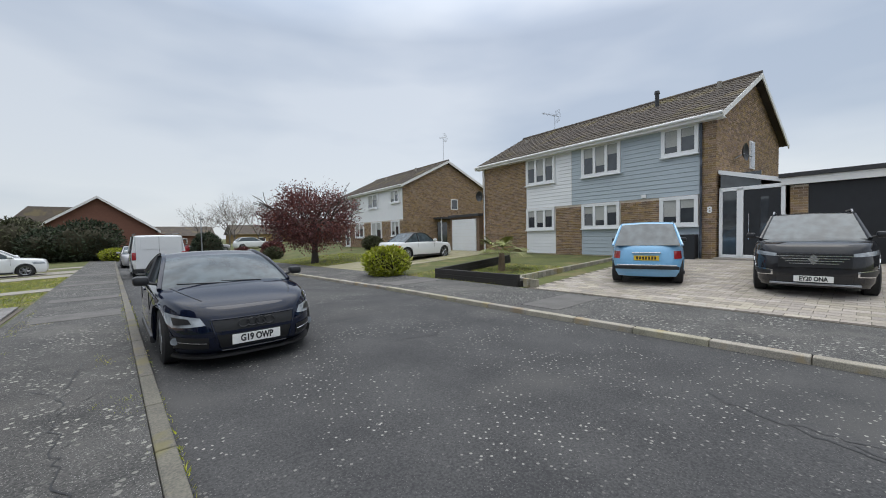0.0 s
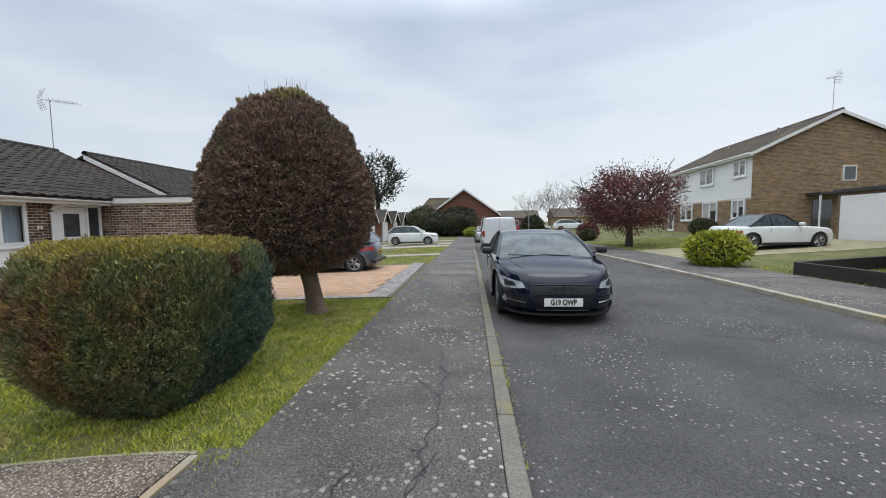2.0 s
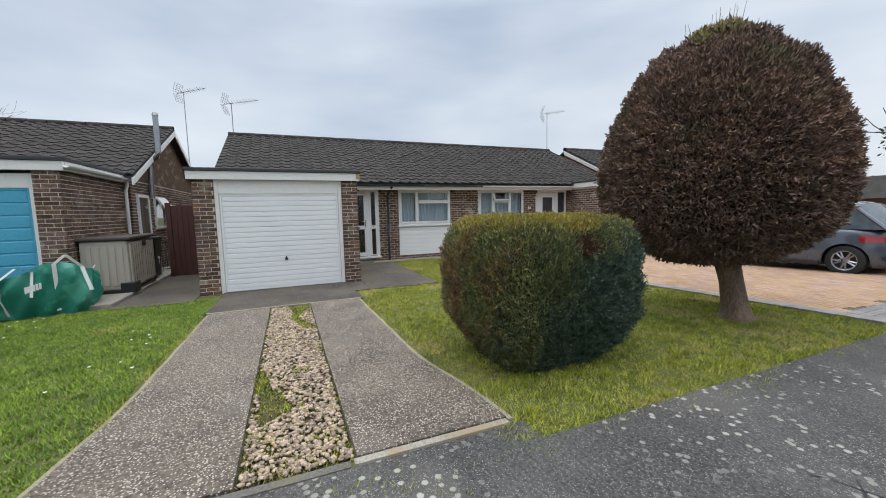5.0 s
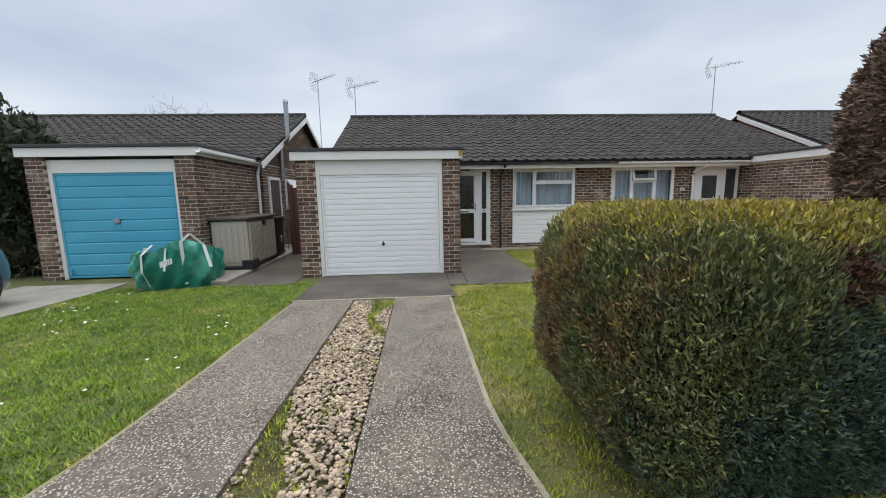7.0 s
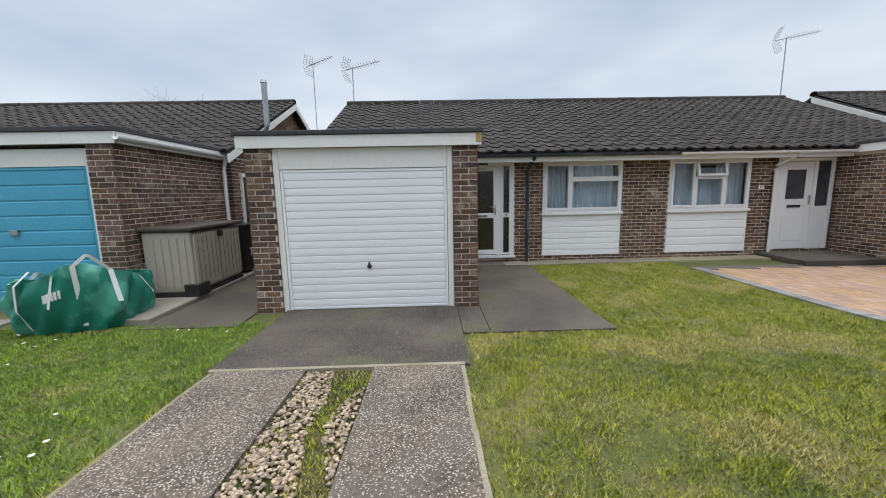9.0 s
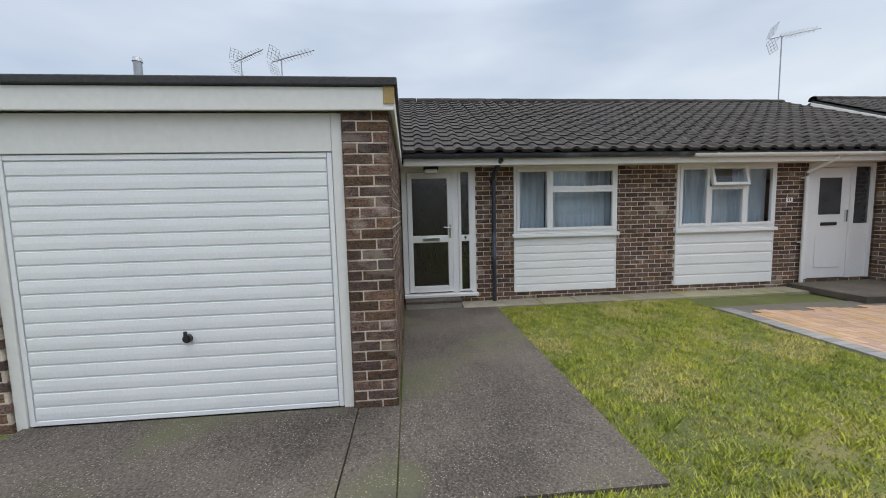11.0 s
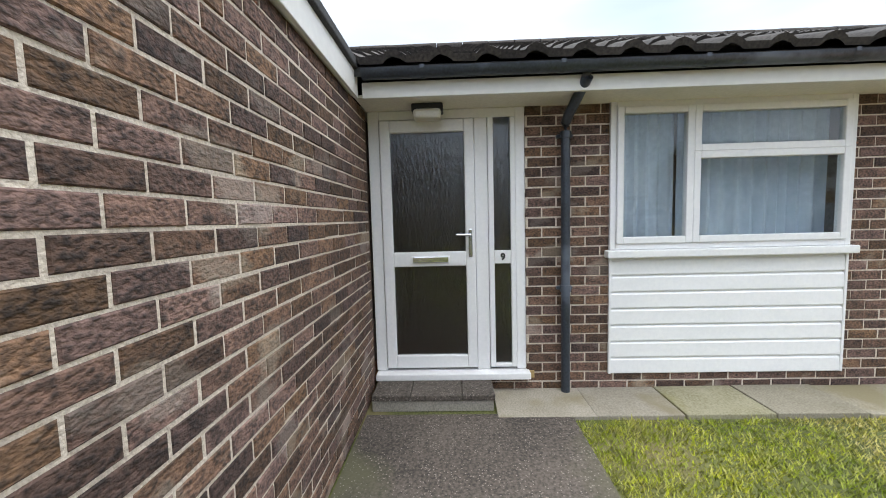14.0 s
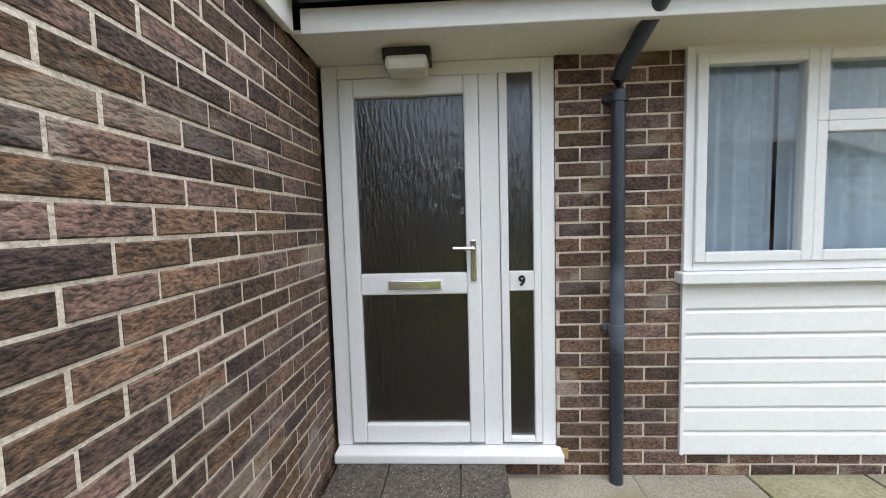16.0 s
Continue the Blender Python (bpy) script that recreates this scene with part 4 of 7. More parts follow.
part("pipe", Geo().tube([(-11.3, -3.14, 2.26), (-11.3, -3.17, 2.1), (-11.3, -3.2, 2.0), (-11.3, -3.2, GZ)], 0.036, 12), UPVC, gut, "", True)


# ---- windows and doors of the bungalow ----
def pane(x, y0, y1, z0, z1, parent, material, name="pane"):
    ob = part(name, Geo().box(x - 0.004, x + 0.004, y0, y1, z0, z1), material, parent)
    ob.visible_shadow = False
    return ob


def sash(parent, x, y0, y1, z0, z1, t=0.05, glass_mat=None, name="sash", tilt=0.0):
    g = Geo()
    g.box(x - 0.03, x + 0.03, y0, y0 + t, z0, z1, 0.006).box(x - 0.03, x + 0.03, y1 - t, y1, z0, z1, 0.006)
    g.box(x - 0.03, x + 0.03, y0 + t, y1 - t, z0, z0 + t, 0.006).box(x - 0.03, x + 0.03, y0 + t, y1 - t, z1 - t, z1, 0.006)
    s = part(name, g, UPVC, parent)
    p = pane(x, y0 + t - 0.005, y1 - t + 0.005, z0 + t - 0.005, z1 - t + 0.005, s, glass_mat or PANE)
    if tilt:
        s.matrix_basis = Matrix.Translation((x, 0, z1)) @ pose(0, 0, 0, 0, -tilt, 0) @ Matrix.Translation((-x, 0, -z1))
    return s


def frame_ring(x, y0, y1, z0, z1, t=0.05):
    return Geo().box(x - 0.04, x + 0.025, y0, y0 + t, z0, z1, 0.005).box(x - 0.04, x + 0.025, y1 - t, y1, z0, z1, 0.005).box(
        x - 0.04, x + 0.025, y0 + t, y1 - t, z0, z0 + t, 0.005).box(x - 0.04, x + 0.025, y0 + t, y1 - t, z1 - t, z1, 0.005)


def cladding(parent, x, y0, y1, z0, z1, boards, material, direction=1):
    h = (z1 - z0) / boards
    w = (y1 - y0) / 2
    g = Geo().rows([[(d, s, z * h) for d, z in ((-0.02, 0.0), (0.014, 0.0), (0.016, 0.05), (0.012, 0.80), (0.003, 0.90), (0.0, 1.0), (-0.02, 1.0))] for s in (-w, w)])
    pieces(parent, "board", g, [pose(x, (y0 + y1) / 2, z0 + i * h) for i in range(boards)], material, (x, y0, z0))


def curtain(name, x, y0, y1, z0, z1, label, seed):
    k = int((y1 - y0) / 0.012)
    row = []
    for i in range(k + 1):
        y = y0 + (y1 - y0) * i / k
        row.append((x + 0.022 * math.sin(y * 62 + 1.5 * math.sin(y * 9 + seed)) + 0.012 * math.sin(y * 23 + seed), y))
    ob = part(name, Geo().rows([[(a, b, z) for a, b in row] for z in (z0, (z0 + z1) / 2, z1)]), CURTAIN, None, "", True)
    return tagged(ob, label, "curtain")


def casement(name, y0, y1, lights, label, boards):
    """A white window over a clad panel; lights: rows of (y0, y1, z0, z1, tilt)."""
    w = thing(name, label, "window", kind="structure")
    x = -11.45
    part("window_frame", frame_ring(x, y0, y1, 0.93, 2.05, 0.045), UPVC, w)
    part("window_sill", Geo().box(x - 0.03, x + 0.07, y0 - 0.03, y1 + 0.03, 0.868, 0.928, 0.008), UPVC, w)
    for a, b, c, d, tilt in lights:
        sash(w, x + 0.012 + (0.012 if tilt else 0), a, b, c, d, 0.052, None, "sash", tilt)
    panel = thing("cladding_panel", "white plastic board panel beneath the window", "cladding", kind="structure")
    part("backing", Geo().box(x - 0.09, x - 0.022, y0 + 0.002, y1 - 0.002, -0.058, 0.866), UPVC, panel)
    cladding(panel, x + 0.0, y0 + 0.004, y1 - 0.004, -0.058, 0.864, boards, UPVC)
    for yy in (y0 + 0.01, y1 - 0.01):
        part("edge_trim", Geo().box(x - 0.02, x + 0.02, yy - 0.01, yy + 0.01, -0.06, 0.866, 0.003), UPVC, panel)
    return w


casement("window_1", 3.73, 5.53, [(3.775, 4.345, 0.975, 2.005, 0), (4.345, 5.485, 1.66, 2.005, 0), (4.345, 5.485, 0.975, 1.66, 0)], "white plastic casement window with net curtains", 7)
casement("window_2", 6.61, 8.48, [(6.655, 7.2, 0.975, 2.005, 0), (7.2, 7.88, 0.975, 1.66, 0), (7.2, 7.88, 1.66, 2.005, 14), (7.88, 8.435, 0.975, 2.005, 0)], "white plastic window with an open top light", 5)
curtain("net_curtain", -11.62, 3.76, 4.32, 0.9, 2.03, "pale blue-grey curtain hanging behind the glass", 1)
curtain("net_curtain", -11.62, 4.34, 5.5, 0.9, 2.03, "pale blue-grey curtain hanging behind the glass", 4)
curtain("net_curtain", -11.62, 6.63, 7.3, 0.9, 2.03, "pale grey curtain hanging behind the glass", 2)
curtain("net_curtain", -11.66, 7.3, 7.85, 0.9, 1.68, "pale grey curtain hanging behind the glass", 3)
curtain("net_curtain", -11.62, 7.8, 8.46, 0.9, 2.03, "pale grey curtain hanging behind the glass", 5)

door = thing("door_1", "white plastic front door with rippled glass, closed", "door", kind="structure")
DX = -11.50
part("door_frame", Geo().box(DX - 0.03, DX + 0.04, 1.875, 1.96, -0.02, 2.045, 0.005).box(DX - 0.03, DX + 0.04, 3.015, 3.088, -0.02, 2.045, 0.005)
     .box(DX - 0.03, DX + 0.04, 1.96, 3.015, 1.975, 2.045, 0.005).box(DX - 0.03, DX + 0.04, 2.70, 2.80, -0.02, 1.975, 0.005), UPVC, door)
part("door_sill", Geo().box(DX - 0.03, DX + 0.13, 1.88, 3.11, -0.075, -0.022, 0.008), UPVC, door)
leaf = part("door_leaf", Geo().box(DX, DX + 0.055, 1.965, 2.045, 0.0, 1.97, 0.008).box(DX, DX + 0.055, 2.62, 2.697, 0.0, 1.97, 0.008)
            .box(DX, DX + 0.055, 2.045, 2.62, 0.0, 0.105, 0.008).box(DX, DX + 0.055, 2.045, 2.62, 0.83, 0.945, 0.008).box(DX, DX + 0.055, 2.045, 2.62, 1.875, 1.97, 0.008), UPVC, door)
pane(DX + 0.025, 2.04, 2.625, 0.10, 0.835, leaf, RIPPLED)
pane(DX + 0.025, 2.04, 2.625, 0.94, 1.88, leaf, RIPPLED)
side = part("sidelight", Geo().box(DX, DX + 0.05, 2.802, 2.845, 0.0, 1.972, 0.006).box(DX, DX + 0.05, 2.975, 3.013, 0.0, 1.972, 0.006)
            .box(DX, DX + 0.05, 2.845, 2.975, 0.0, 0.03, 0.006).box(DX, DX + 0.05, 2.845, 2.975, 0.84, 0.945, 0.006), UPVC, door)
pane(DX + 0.025, 2.84, 2.98, 0.025, 0.845, side, RIPPLED)
pane(DX + 0.025, 2.84, 2.98, 0.94, 1.975, side, RIPPLED)
part("letterbox", Geo().box(DX + 0.056, DX + 0.066, 2.19, 2.49, 0.855, 0.915, 0.005), UPVC, leaf)
part("letterbox_flap", Geo().box(DX + 0.066, DX + 0.072, 2.20, 2.48, 0.862, 0.908, 0.004), CHROME, leaf, "dull silver letterbox flap")
hd = part("door_handle", Geo().box(DX + 0.056, DX + 0.066, 2.642, 2.672, 0.90, 1.12, 0.006), CHROME, leaf, "chrome lever handle")
part("lever", Geo().tube([(DX + 0.06, 2.657, 1.075), (DX + 0.105, 2.657, 1.075), (DX + 0.108, 2.55, 1.078)], 0.010, 8), CHROME, hd, "", True)
letters("9", 0.075, pose(DX + 0.053, 2.91, 0.892, 90, 0, 90), INK, side, "house_number")
step = thing("doorstep", "textured grey concrete doorstep below the front door", "step")
for y0, y1 in ((1.90, 2.18), (2.185, 2.56), (2.565, 2.80)):
    part("step_slab", Geo().box(-11.40, -11.12, y0, y1, -0.115, -0.075, 0.006), APRON, step)
part("riser", Geo().box(-11.40, -11.13, 1.90, 2.79, GZ, -0.116, 0.004), CONCRETE, step)
lamp = thing("bulkhead_lamp", "small rectangular outside lamp with frosted cover", "lamp")
part("lamp_base", Geo().box(-11.40, -11.27, 2.24, 2.47, 1.985, 2.044, 0.01), BLACK_PLASTIC, lamp)
part("lamp_cover", Geo().box(-11.385, -11.245, 2.255, 2.455, 1.93, 2.0, 0.02), LAMP_GLASS, lamp)
filler = tagged(part("filler_blob", Geo().box(-11.455, -11.44, 3.10, 3.15, -0.09, -0.03, 0.006), PUTTY), "ochre filler beside the door sill", "filler", "", "structure")

door2 = thing("door_2", "white panelled plastic front door with oval-topped glass", "door", kind="structure")
part("door_frame", Geo().box(-11.53, -11.44, 9.115, 9.19, -0.05, 2.04, 0.005).box(-11.53, -11.44, 10.38, 10.455, -0.05, 2.04, 0.005).box(-11.53, -11.44, 9.19, 10.38, 1.97, 2.04, 0.005).box(-11.53, -11.44, 9.98, 10.06, -0.05, 1.97, 0.005), UPVC, door2)
leaf2 = part("door_leaf", Geo().box(-11.52, -11.46, 9.195, 9.975, -0.04, 1.96, 0.006), UPVC, door2)
part("panel", Geo().box(-11.46, -11.45, 9.33, 9.84, 0.15, 0.72, 0.008), UPVC, leaf2)
part("glazing", Geo().box(-11.46, -11.452, 9.36, 9.80, 1.12, 1.78, 0.004), DARK_PANE, leaf2)
part("letterbox", Geo().box(-11.46, -11.445, 9.42, 9.74, 0.92, 0.98, 0.004), BLACK_PLASTIC, leaf2)
part("door_handle", Geo().box(-11.46, -11.42, 9.89, 9.92, 0.98, 1.2, 0.006), CHROME, leaf2)
part("sidelight", Geo().box(-11.5, -11.47, 10.062, 10.378, 0.95, 1.968), DARK_PANE, door2)
part("side_panel", Geo().box(-11.5, -11.465, 10.062, 10.378, -0.05, 0.945, 0.004), UPVC, door2)
num = thing("house_number", "small white number plaque on the brick", "sign")
part("plaque", Geo().box(-11.448, -11.44, 8.70, 8.82, 1.36, 1.44, 0.002), PLATE_WHITE, num)
letters("11", 0.07, pose(-11.438, 8.76, 1.40, 90, 0, 90), INK, num, "digits")
setting("step_next", Geo().box(-11.4, -10.2, 8.75, 10.45, GZ, -0.09, 0.01), APRON, "low dark concrete step before the next door", "step")



# ---- foliage ----
def leaves(name, pts, nrm, size, seed, material, parent, label="", flat=0.75, aspect=2.2):
    """Small bent leaf blades at points, leaning along normals."""
    rng = np.random.default_rng(seed)
    pts, nrm = np.asarray(pts, float), np.asarray(nrm, float)
    k = len(pts)
    d = nrm + rng.normal(0, flat, (k, 3))
    d /= np.linalg.norm(d, axis=1, keepdims=True)
    s = np.cross(d, rng.normal(0, 1, (k, 3)))
    s /= np.linalg.norm(s, axis=1, keepdims=True)
    L = size * rng.uniform(0.6, 1.4, (k, 1))
    a, m, t = pts - d * L * 0.3, pts + d * L * 0.3, pts + d * L
    w = s * L / aspect / 2
    v = np.stack([a, m - w, t, m + w], 1).reshape(-1, 3)
    me = raw_mesh(name, v, np.arange(len(v)), 4)
    me.materials.append(material)
    ob = new(name, me)
    ob.parent = parent
    tagged(ob, label, kind="stuff")
    return ob


def blob_surface(fn, k, seed, z_cut=-9):
    """k points and normals on a star-shaped body r = fn(direction), evenly by angle."""
    rng = np.random.default_rng(seed)
    d = rng.normal(0, 1, (k, 3))
    d /= np.linalg.norm(d, axis=1, keepdims=True)
    r = np.array([fn(q) for q in d])
    return d * r[:, None], d


def core_blob(fn, material, name, parent, scale=0.93, centre=(0, 0, 0)):
    bm = bmesh.new()
    bmesh.ops.create_icosphere(bm, subdivisions=4, radius=1)
    for p in bm.verts:
        q = p.co.normalized()
        p.co = q * fn(q) * scale
    me = bpy.data.meshes.new(name)
    bm.to_mesh(me); bm.free()
    me.polygons.foreach_set("use_smooth", [True] * len(me.polygons))
    me.materials.append(material)
    ob = new(name, me)
    ob.parent, ob.location = parent, centre
    return ob


def limbs(g, base, tip, r0, depth, rng, spread=0.6, n=3, taper=0.62):
    """Tapered branches that fork."""
    base, tip = Vector(base), Vector(tip)
    mid = (base + tip) / 2 + Vector(rng.normal(0, 0.06, 3)) * (tip - base).length
    g.tube([base, mid, tip], [r0, r0 * 0.82, r0 * taper], 6 if depth else 4, False)
    ends = [tip]
    if depth:
        for _ in range(n):
            d = (tip - base).normalized() + Vector(rng.normal(0, spread, 3))
            d.z = abs(d.z) * 0.8 + 0.15
            s = base.lerp(tip, rng.uniform(0.55, 1.0))
            ends += limbs(g, s, s + d.normalized() * (tip - base).length * rng.uniform(0.55, 0.85), r0 * taper * 0.85, depth - 1, rng, spread, n, taper)
    return ends


# clipped dome-topped yew on a bare trunk
def yew_r(q):
    z = q[2]
    a, up, low = 1.23, 1.58, 1.10
    h, c, e = math.hypot(q[0], q[1]), (up if z > 0 else low), (1.42 if z > 0 else 2.6)
    lo, hi = 0.8, 2.2
    for _ in range(14):
        r = (lo + hi) / 2
        lo, hi = (r, hi) if (r * h / a) ** 2.05 + (r * abs(z) / c) ** e < 1 else (lo, r)
    return r * (1 + 0.03 * noise.noise((q[0] * 3, q[1] * 3, q[2] * 3)) + 0.05 * noise.noise((q[0] * 6, q[1] * 6, q[2] * 17)) + 0.035 * noise.noise((q[0] * 14, q[1] * 14, q[2] * 30)))


yew = thing("topiary_tree", "large clipped bronze-brown yew dome on a bare trunk", "tree", pose(-2.74, 5.15, 1.75))
# solid blob whose dark colour gives the shade between the sprigs
core_blob(yew_r, YEW_SHADE_CORE, "inner_crown", yew, 0.93)
P, N = blob_surface(yew_r, 190000, 11)
P *= np.random.default_rng(3).uniform(0.925, 1.012, (len(P), 1))
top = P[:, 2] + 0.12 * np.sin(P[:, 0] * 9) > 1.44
leaves("crown", P[~top], N[~top] + [0, 0, 0.3], 0.038, 12, YEW, yew, "", 0.6, 2.6)
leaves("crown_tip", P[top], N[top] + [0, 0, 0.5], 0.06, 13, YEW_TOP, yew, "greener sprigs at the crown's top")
rng = np.random.default_rng(21)
sp = Geo()
for i in range(70):
    q = Vector((rng.normal(0, 0.16), rng.normal(0, 0.16), 1.0)).normalized() if i < 40 else Vector(rng.normal(0, 1, 3)).normalized()
    b = q * yew_r(q)
    sp.tube([b * 0.97, b + q * rng.uniform(0.05, 0.16) * (1.4 if i < 40 else 0.7) + Vector(rng.normal(0, 0.03, 3))], [0.005, 0.002], 3, False)
tagged(part("stray_sprigs", sp, YEW_TOP, yew), kind="stuff")
tr = Geo()
for k in range(1):
    ringz = [(-1.98, 0.20), (-1.93, 0.165), (-1.8, 0.142), (-1.55, 0.13), (-1.3, 0.135), (-1.0, 0.15)]
    tr.rows([[(0.26 + (z + 1.98) * -0.2 + r * (1 + 0.12 * math.sin(3 * a + z * 4)) * math.cos(a), 0.22 + (z + 1.98) * -0.05 + r * (1 + 0.1 * math.cos(2 * a + z * 3)) * math.sin(a), z + 0.19) for a in np.linspace(0, 2 * math.pi, 18)[:-1]] for z, r in ringz], True)
part("trunk", tr, BARK, yew, "pale brown bare trunk", True)

# clipped box-shaped hedge
H0, H1 = Vector((-2.64, 2.53, 0.60)), (0.67, 0.755, 0.66)


def hedge_r(q):
    n_ = 5.5
    t = 0.72 + 0.28 * min(1, max(0, (q[2] + 0.72) / 0.5))
    r = (abs(q[0] / (H1[0] * t)) ** n_ + abs(q[1] / (H1[1] * t)) ** n_ + abs(q[2] / H1[2]) ** n_) ** (-1 / n_)
    return r * (1 + 0.035 * noise.noise((q[0] * 3, q[1] * 3, q[2] * 3)) + 0.05 * noise.noise((q[0] * 13, q[1] * 13, q[2] * 7)) + 0.03 * noise.noise((q[0] * 27, q[1] * 27, q[2] * 15)))


hedge = thing("hedge", "clipped block-shaped evergreen hedge with a brown dead patch", "hedge", pose(*H0))
# solid dark blob: the hedge's inner shade as colour behind the leaves
core_blob(hedge_r, HEDGE_SHADE_CORE, "inside", hedge, 0.91)
P, N = blob_surface(hedge_r, 330000, 15)
rng = np.random.default_rng(4)
P *= rng.uniform(0.90, 1.02, (len(P), 1))
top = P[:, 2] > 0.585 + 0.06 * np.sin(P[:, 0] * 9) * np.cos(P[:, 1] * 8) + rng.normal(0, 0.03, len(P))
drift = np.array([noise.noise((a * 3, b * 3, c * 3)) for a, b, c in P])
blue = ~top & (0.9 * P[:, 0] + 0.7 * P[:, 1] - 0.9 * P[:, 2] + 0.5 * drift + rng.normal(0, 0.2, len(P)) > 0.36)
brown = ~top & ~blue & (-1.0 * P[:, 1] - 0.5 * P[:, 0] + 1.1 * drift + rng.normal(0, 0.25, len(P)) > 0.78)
spot = np.linalg.norm((P - [0.55, 0.05, 0.40]) / [1.0, 0.9, 1.3], axis=1) + 0.12 * drift
dead = ~top & ((spot + rng.normal(0, 0.03, len(P)) < 0.09) | ((P[:, 1] < -0.5) & (drift > 0.56)))
plain_ = ~top & ~blue & ~brown & ~dead
lift_ = [0, 0, 0.75]
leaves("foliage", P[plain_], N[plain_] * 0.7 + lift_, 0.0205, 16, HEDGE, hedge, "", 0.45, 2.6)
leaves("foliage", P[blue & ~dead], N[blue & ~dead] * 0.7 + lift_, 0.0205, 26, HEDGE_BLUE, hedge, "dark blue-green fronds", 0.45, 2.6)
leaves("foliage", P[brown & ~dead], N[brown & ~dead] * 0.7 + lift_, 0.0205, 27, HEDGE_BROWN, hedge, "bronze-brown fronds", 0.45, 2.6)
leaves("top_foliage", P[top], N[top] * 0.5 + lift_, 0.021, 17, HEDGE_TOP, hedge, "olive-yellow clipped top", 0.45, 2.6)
leaves("dead_patch", P[dead], N[dead], 0.022, 18, DEAD, hedge, "rusty brown dead sprigs", 0.7, 2.6)


def bush(name, label, x, y, r, h, material, k, seed, size, core=None, z=None, category="shrub"):
    z = land(x, y) if z is None else z
    ob = thing(name, label, category, pose(x, y, z + h * 0.48))

    def fn(q):
        s = ((q[0] / r) ** 2 + (q[1] / r) ** 2 + (q[2] / (h * 0.52)) ** 2) ** -0.5
        return s * (1 + 0.16 * noise.noise((q[0] * 2.2 + seed, q[1] * 2.2, q[2] * 2.2)) + 0.1 * noise.noise((q[0] * 6, q[1] * 6 + seed, q[2] * 6)))
    # dark blob added behind the foliage so its gaps read as shade
    core_blob(fn, core or HEDGE_SHADE_CORE, "inside", ob, 0.85)
    p, n_ = blob_surface(fn, k, seed)
    p *= np.random.default_rng(seed).uniform(0.82, 1.05, (k, 1))
    leaves("foliage", p, n_ + [0, 0, 0.4], size, seed + 1, material, ob)
    return ob


bush("lime_shrub", "bright yellow-green rounded shrub by the pavement", 7.4, 11.4, 0.80, 1.0, LIME, 6000, 31, 0.10)


def leafy_tree(name, label, x, y, height, crown_r, crown_z0, material, k, seed, size, bark, trunk_r=0.16, squash=1.0):
    z = land(x, y)
    ob = thing(name, label, "tree", pose(x, y, z))
    rng = np.random.default_rng(seed)
    g = Geo()
    fork = crown_z0
    g.tube([(0, 0, -0.05), (0.02, 0, fork * 0.5), (0.03, 0.02, fork)], [trunk_r * 1.3, trunk_r, trunk_r * 0.85], 10)
    ends = []
    for i in range(6):
        a = i * 1.05 + rng.uniform(-0.2, 0.2)
        e = Vector((math.cos(a) * crown_r * 0.55, math.sin(a) * crown_r * 0.55, fork + (height - fork) * rng.uniform(0.35, 0.6)))
        ends += limbs(g, (0.03, 0.02, fork * 0.95), e, trunk_r * 0.5, 2, rng, 0.55, 3)
    part("trunk", g, bark, ob, "", True)
    # clumps at the twig ends, kept within a domed crown
    pts, nr = [], []
    c = Vector((0, 0, fork + (height - fork) * 0.42))
    per = max(4, k // 260)
    for i in range(260):
        d = Vector(rng.normal(0, 1, 3)).normalized()
        rad = rng.uniform(0.35, 1.0) ** 0.5
        p = c + Vector((d.x * crown_r, d.y * crown_r, d.z * (height - fork) * 0.56 * squash)) * rad
        if p.z < fork * 0.8:
            continue
        q = rng.normal(0, 0.085 * crown_r + 0.06, (per, 3)) + np.array(p)
        pts.append(q); nr.append(np.repeat(np.array(d)[None], per, 0))
    leaves("crown", np.concatenate(pts), np.concatenate(nr), size, seed + 1, material, ob, "", 0.9, 1.8)
    return ob


leafy_tree("copper_tree", "small copper-leaved tree on the grass verge", 8.6, 20.6, 4.1, 2.55, 1.35, PLUM, 24000, 41, 0.09, DARK_BARK, 0.17)
leafy_tree("tall_evergreen", "tall dark evergreen behind the bungalows", -11.5, 46, 10.5, 3.0, 5.0, EVERGREEN, 3600, 43, 0.26, DARK_BARK, 0.3)
for x, y, r, h, m_, s, lab in ((-6.5, 52, 3.0, 4.0, SHRUB, 51, "large scrubby brown-green shrub before the red house"), (-1.5, 47, 2.6, 3.6, EVERGREEN, 52, "dense dark evergreen shrub"), (-4, 49, 2.2, 3.0, EVERGREEN, 53, "dense dark evergreen shrub"),
                               (0.3, 44, 1.1, 1.0, LIME, 54, "low bright yellow-flowering shrub"), (6.6, 40, 1.2, 2.2, EVERGREEN, 55, "rounded green shrub on the corner"), (7.2, 30, 0.7, 0.9, PLUM, 56, "small red shrub on the verge"), (8.8, 28.5, 0.6, 0.8, SHRUB, 57, "small green shrub on the verge"), (9.6, 31, 0.8, 1.2, PLUM, 58, "small red shrub on the verge"), (15.6, 26, 0.8, 1.0, SHRUB, 59, "small garden shrub before the house"), (14.8, 19.8, 0.7, 1.1, SHRUB, 60, "garden shrub beside the porch")):
    bush("shrub", lab, x, y, r, h, m_, 3500, s, 0.1 + 0.05 * r)
bush("conifer", "tall dark conifer at the plot's edge", -9.5, -7.6, 0.9, 3.6, EVERGREEN, 9000, 61, 0.14, category="tree")


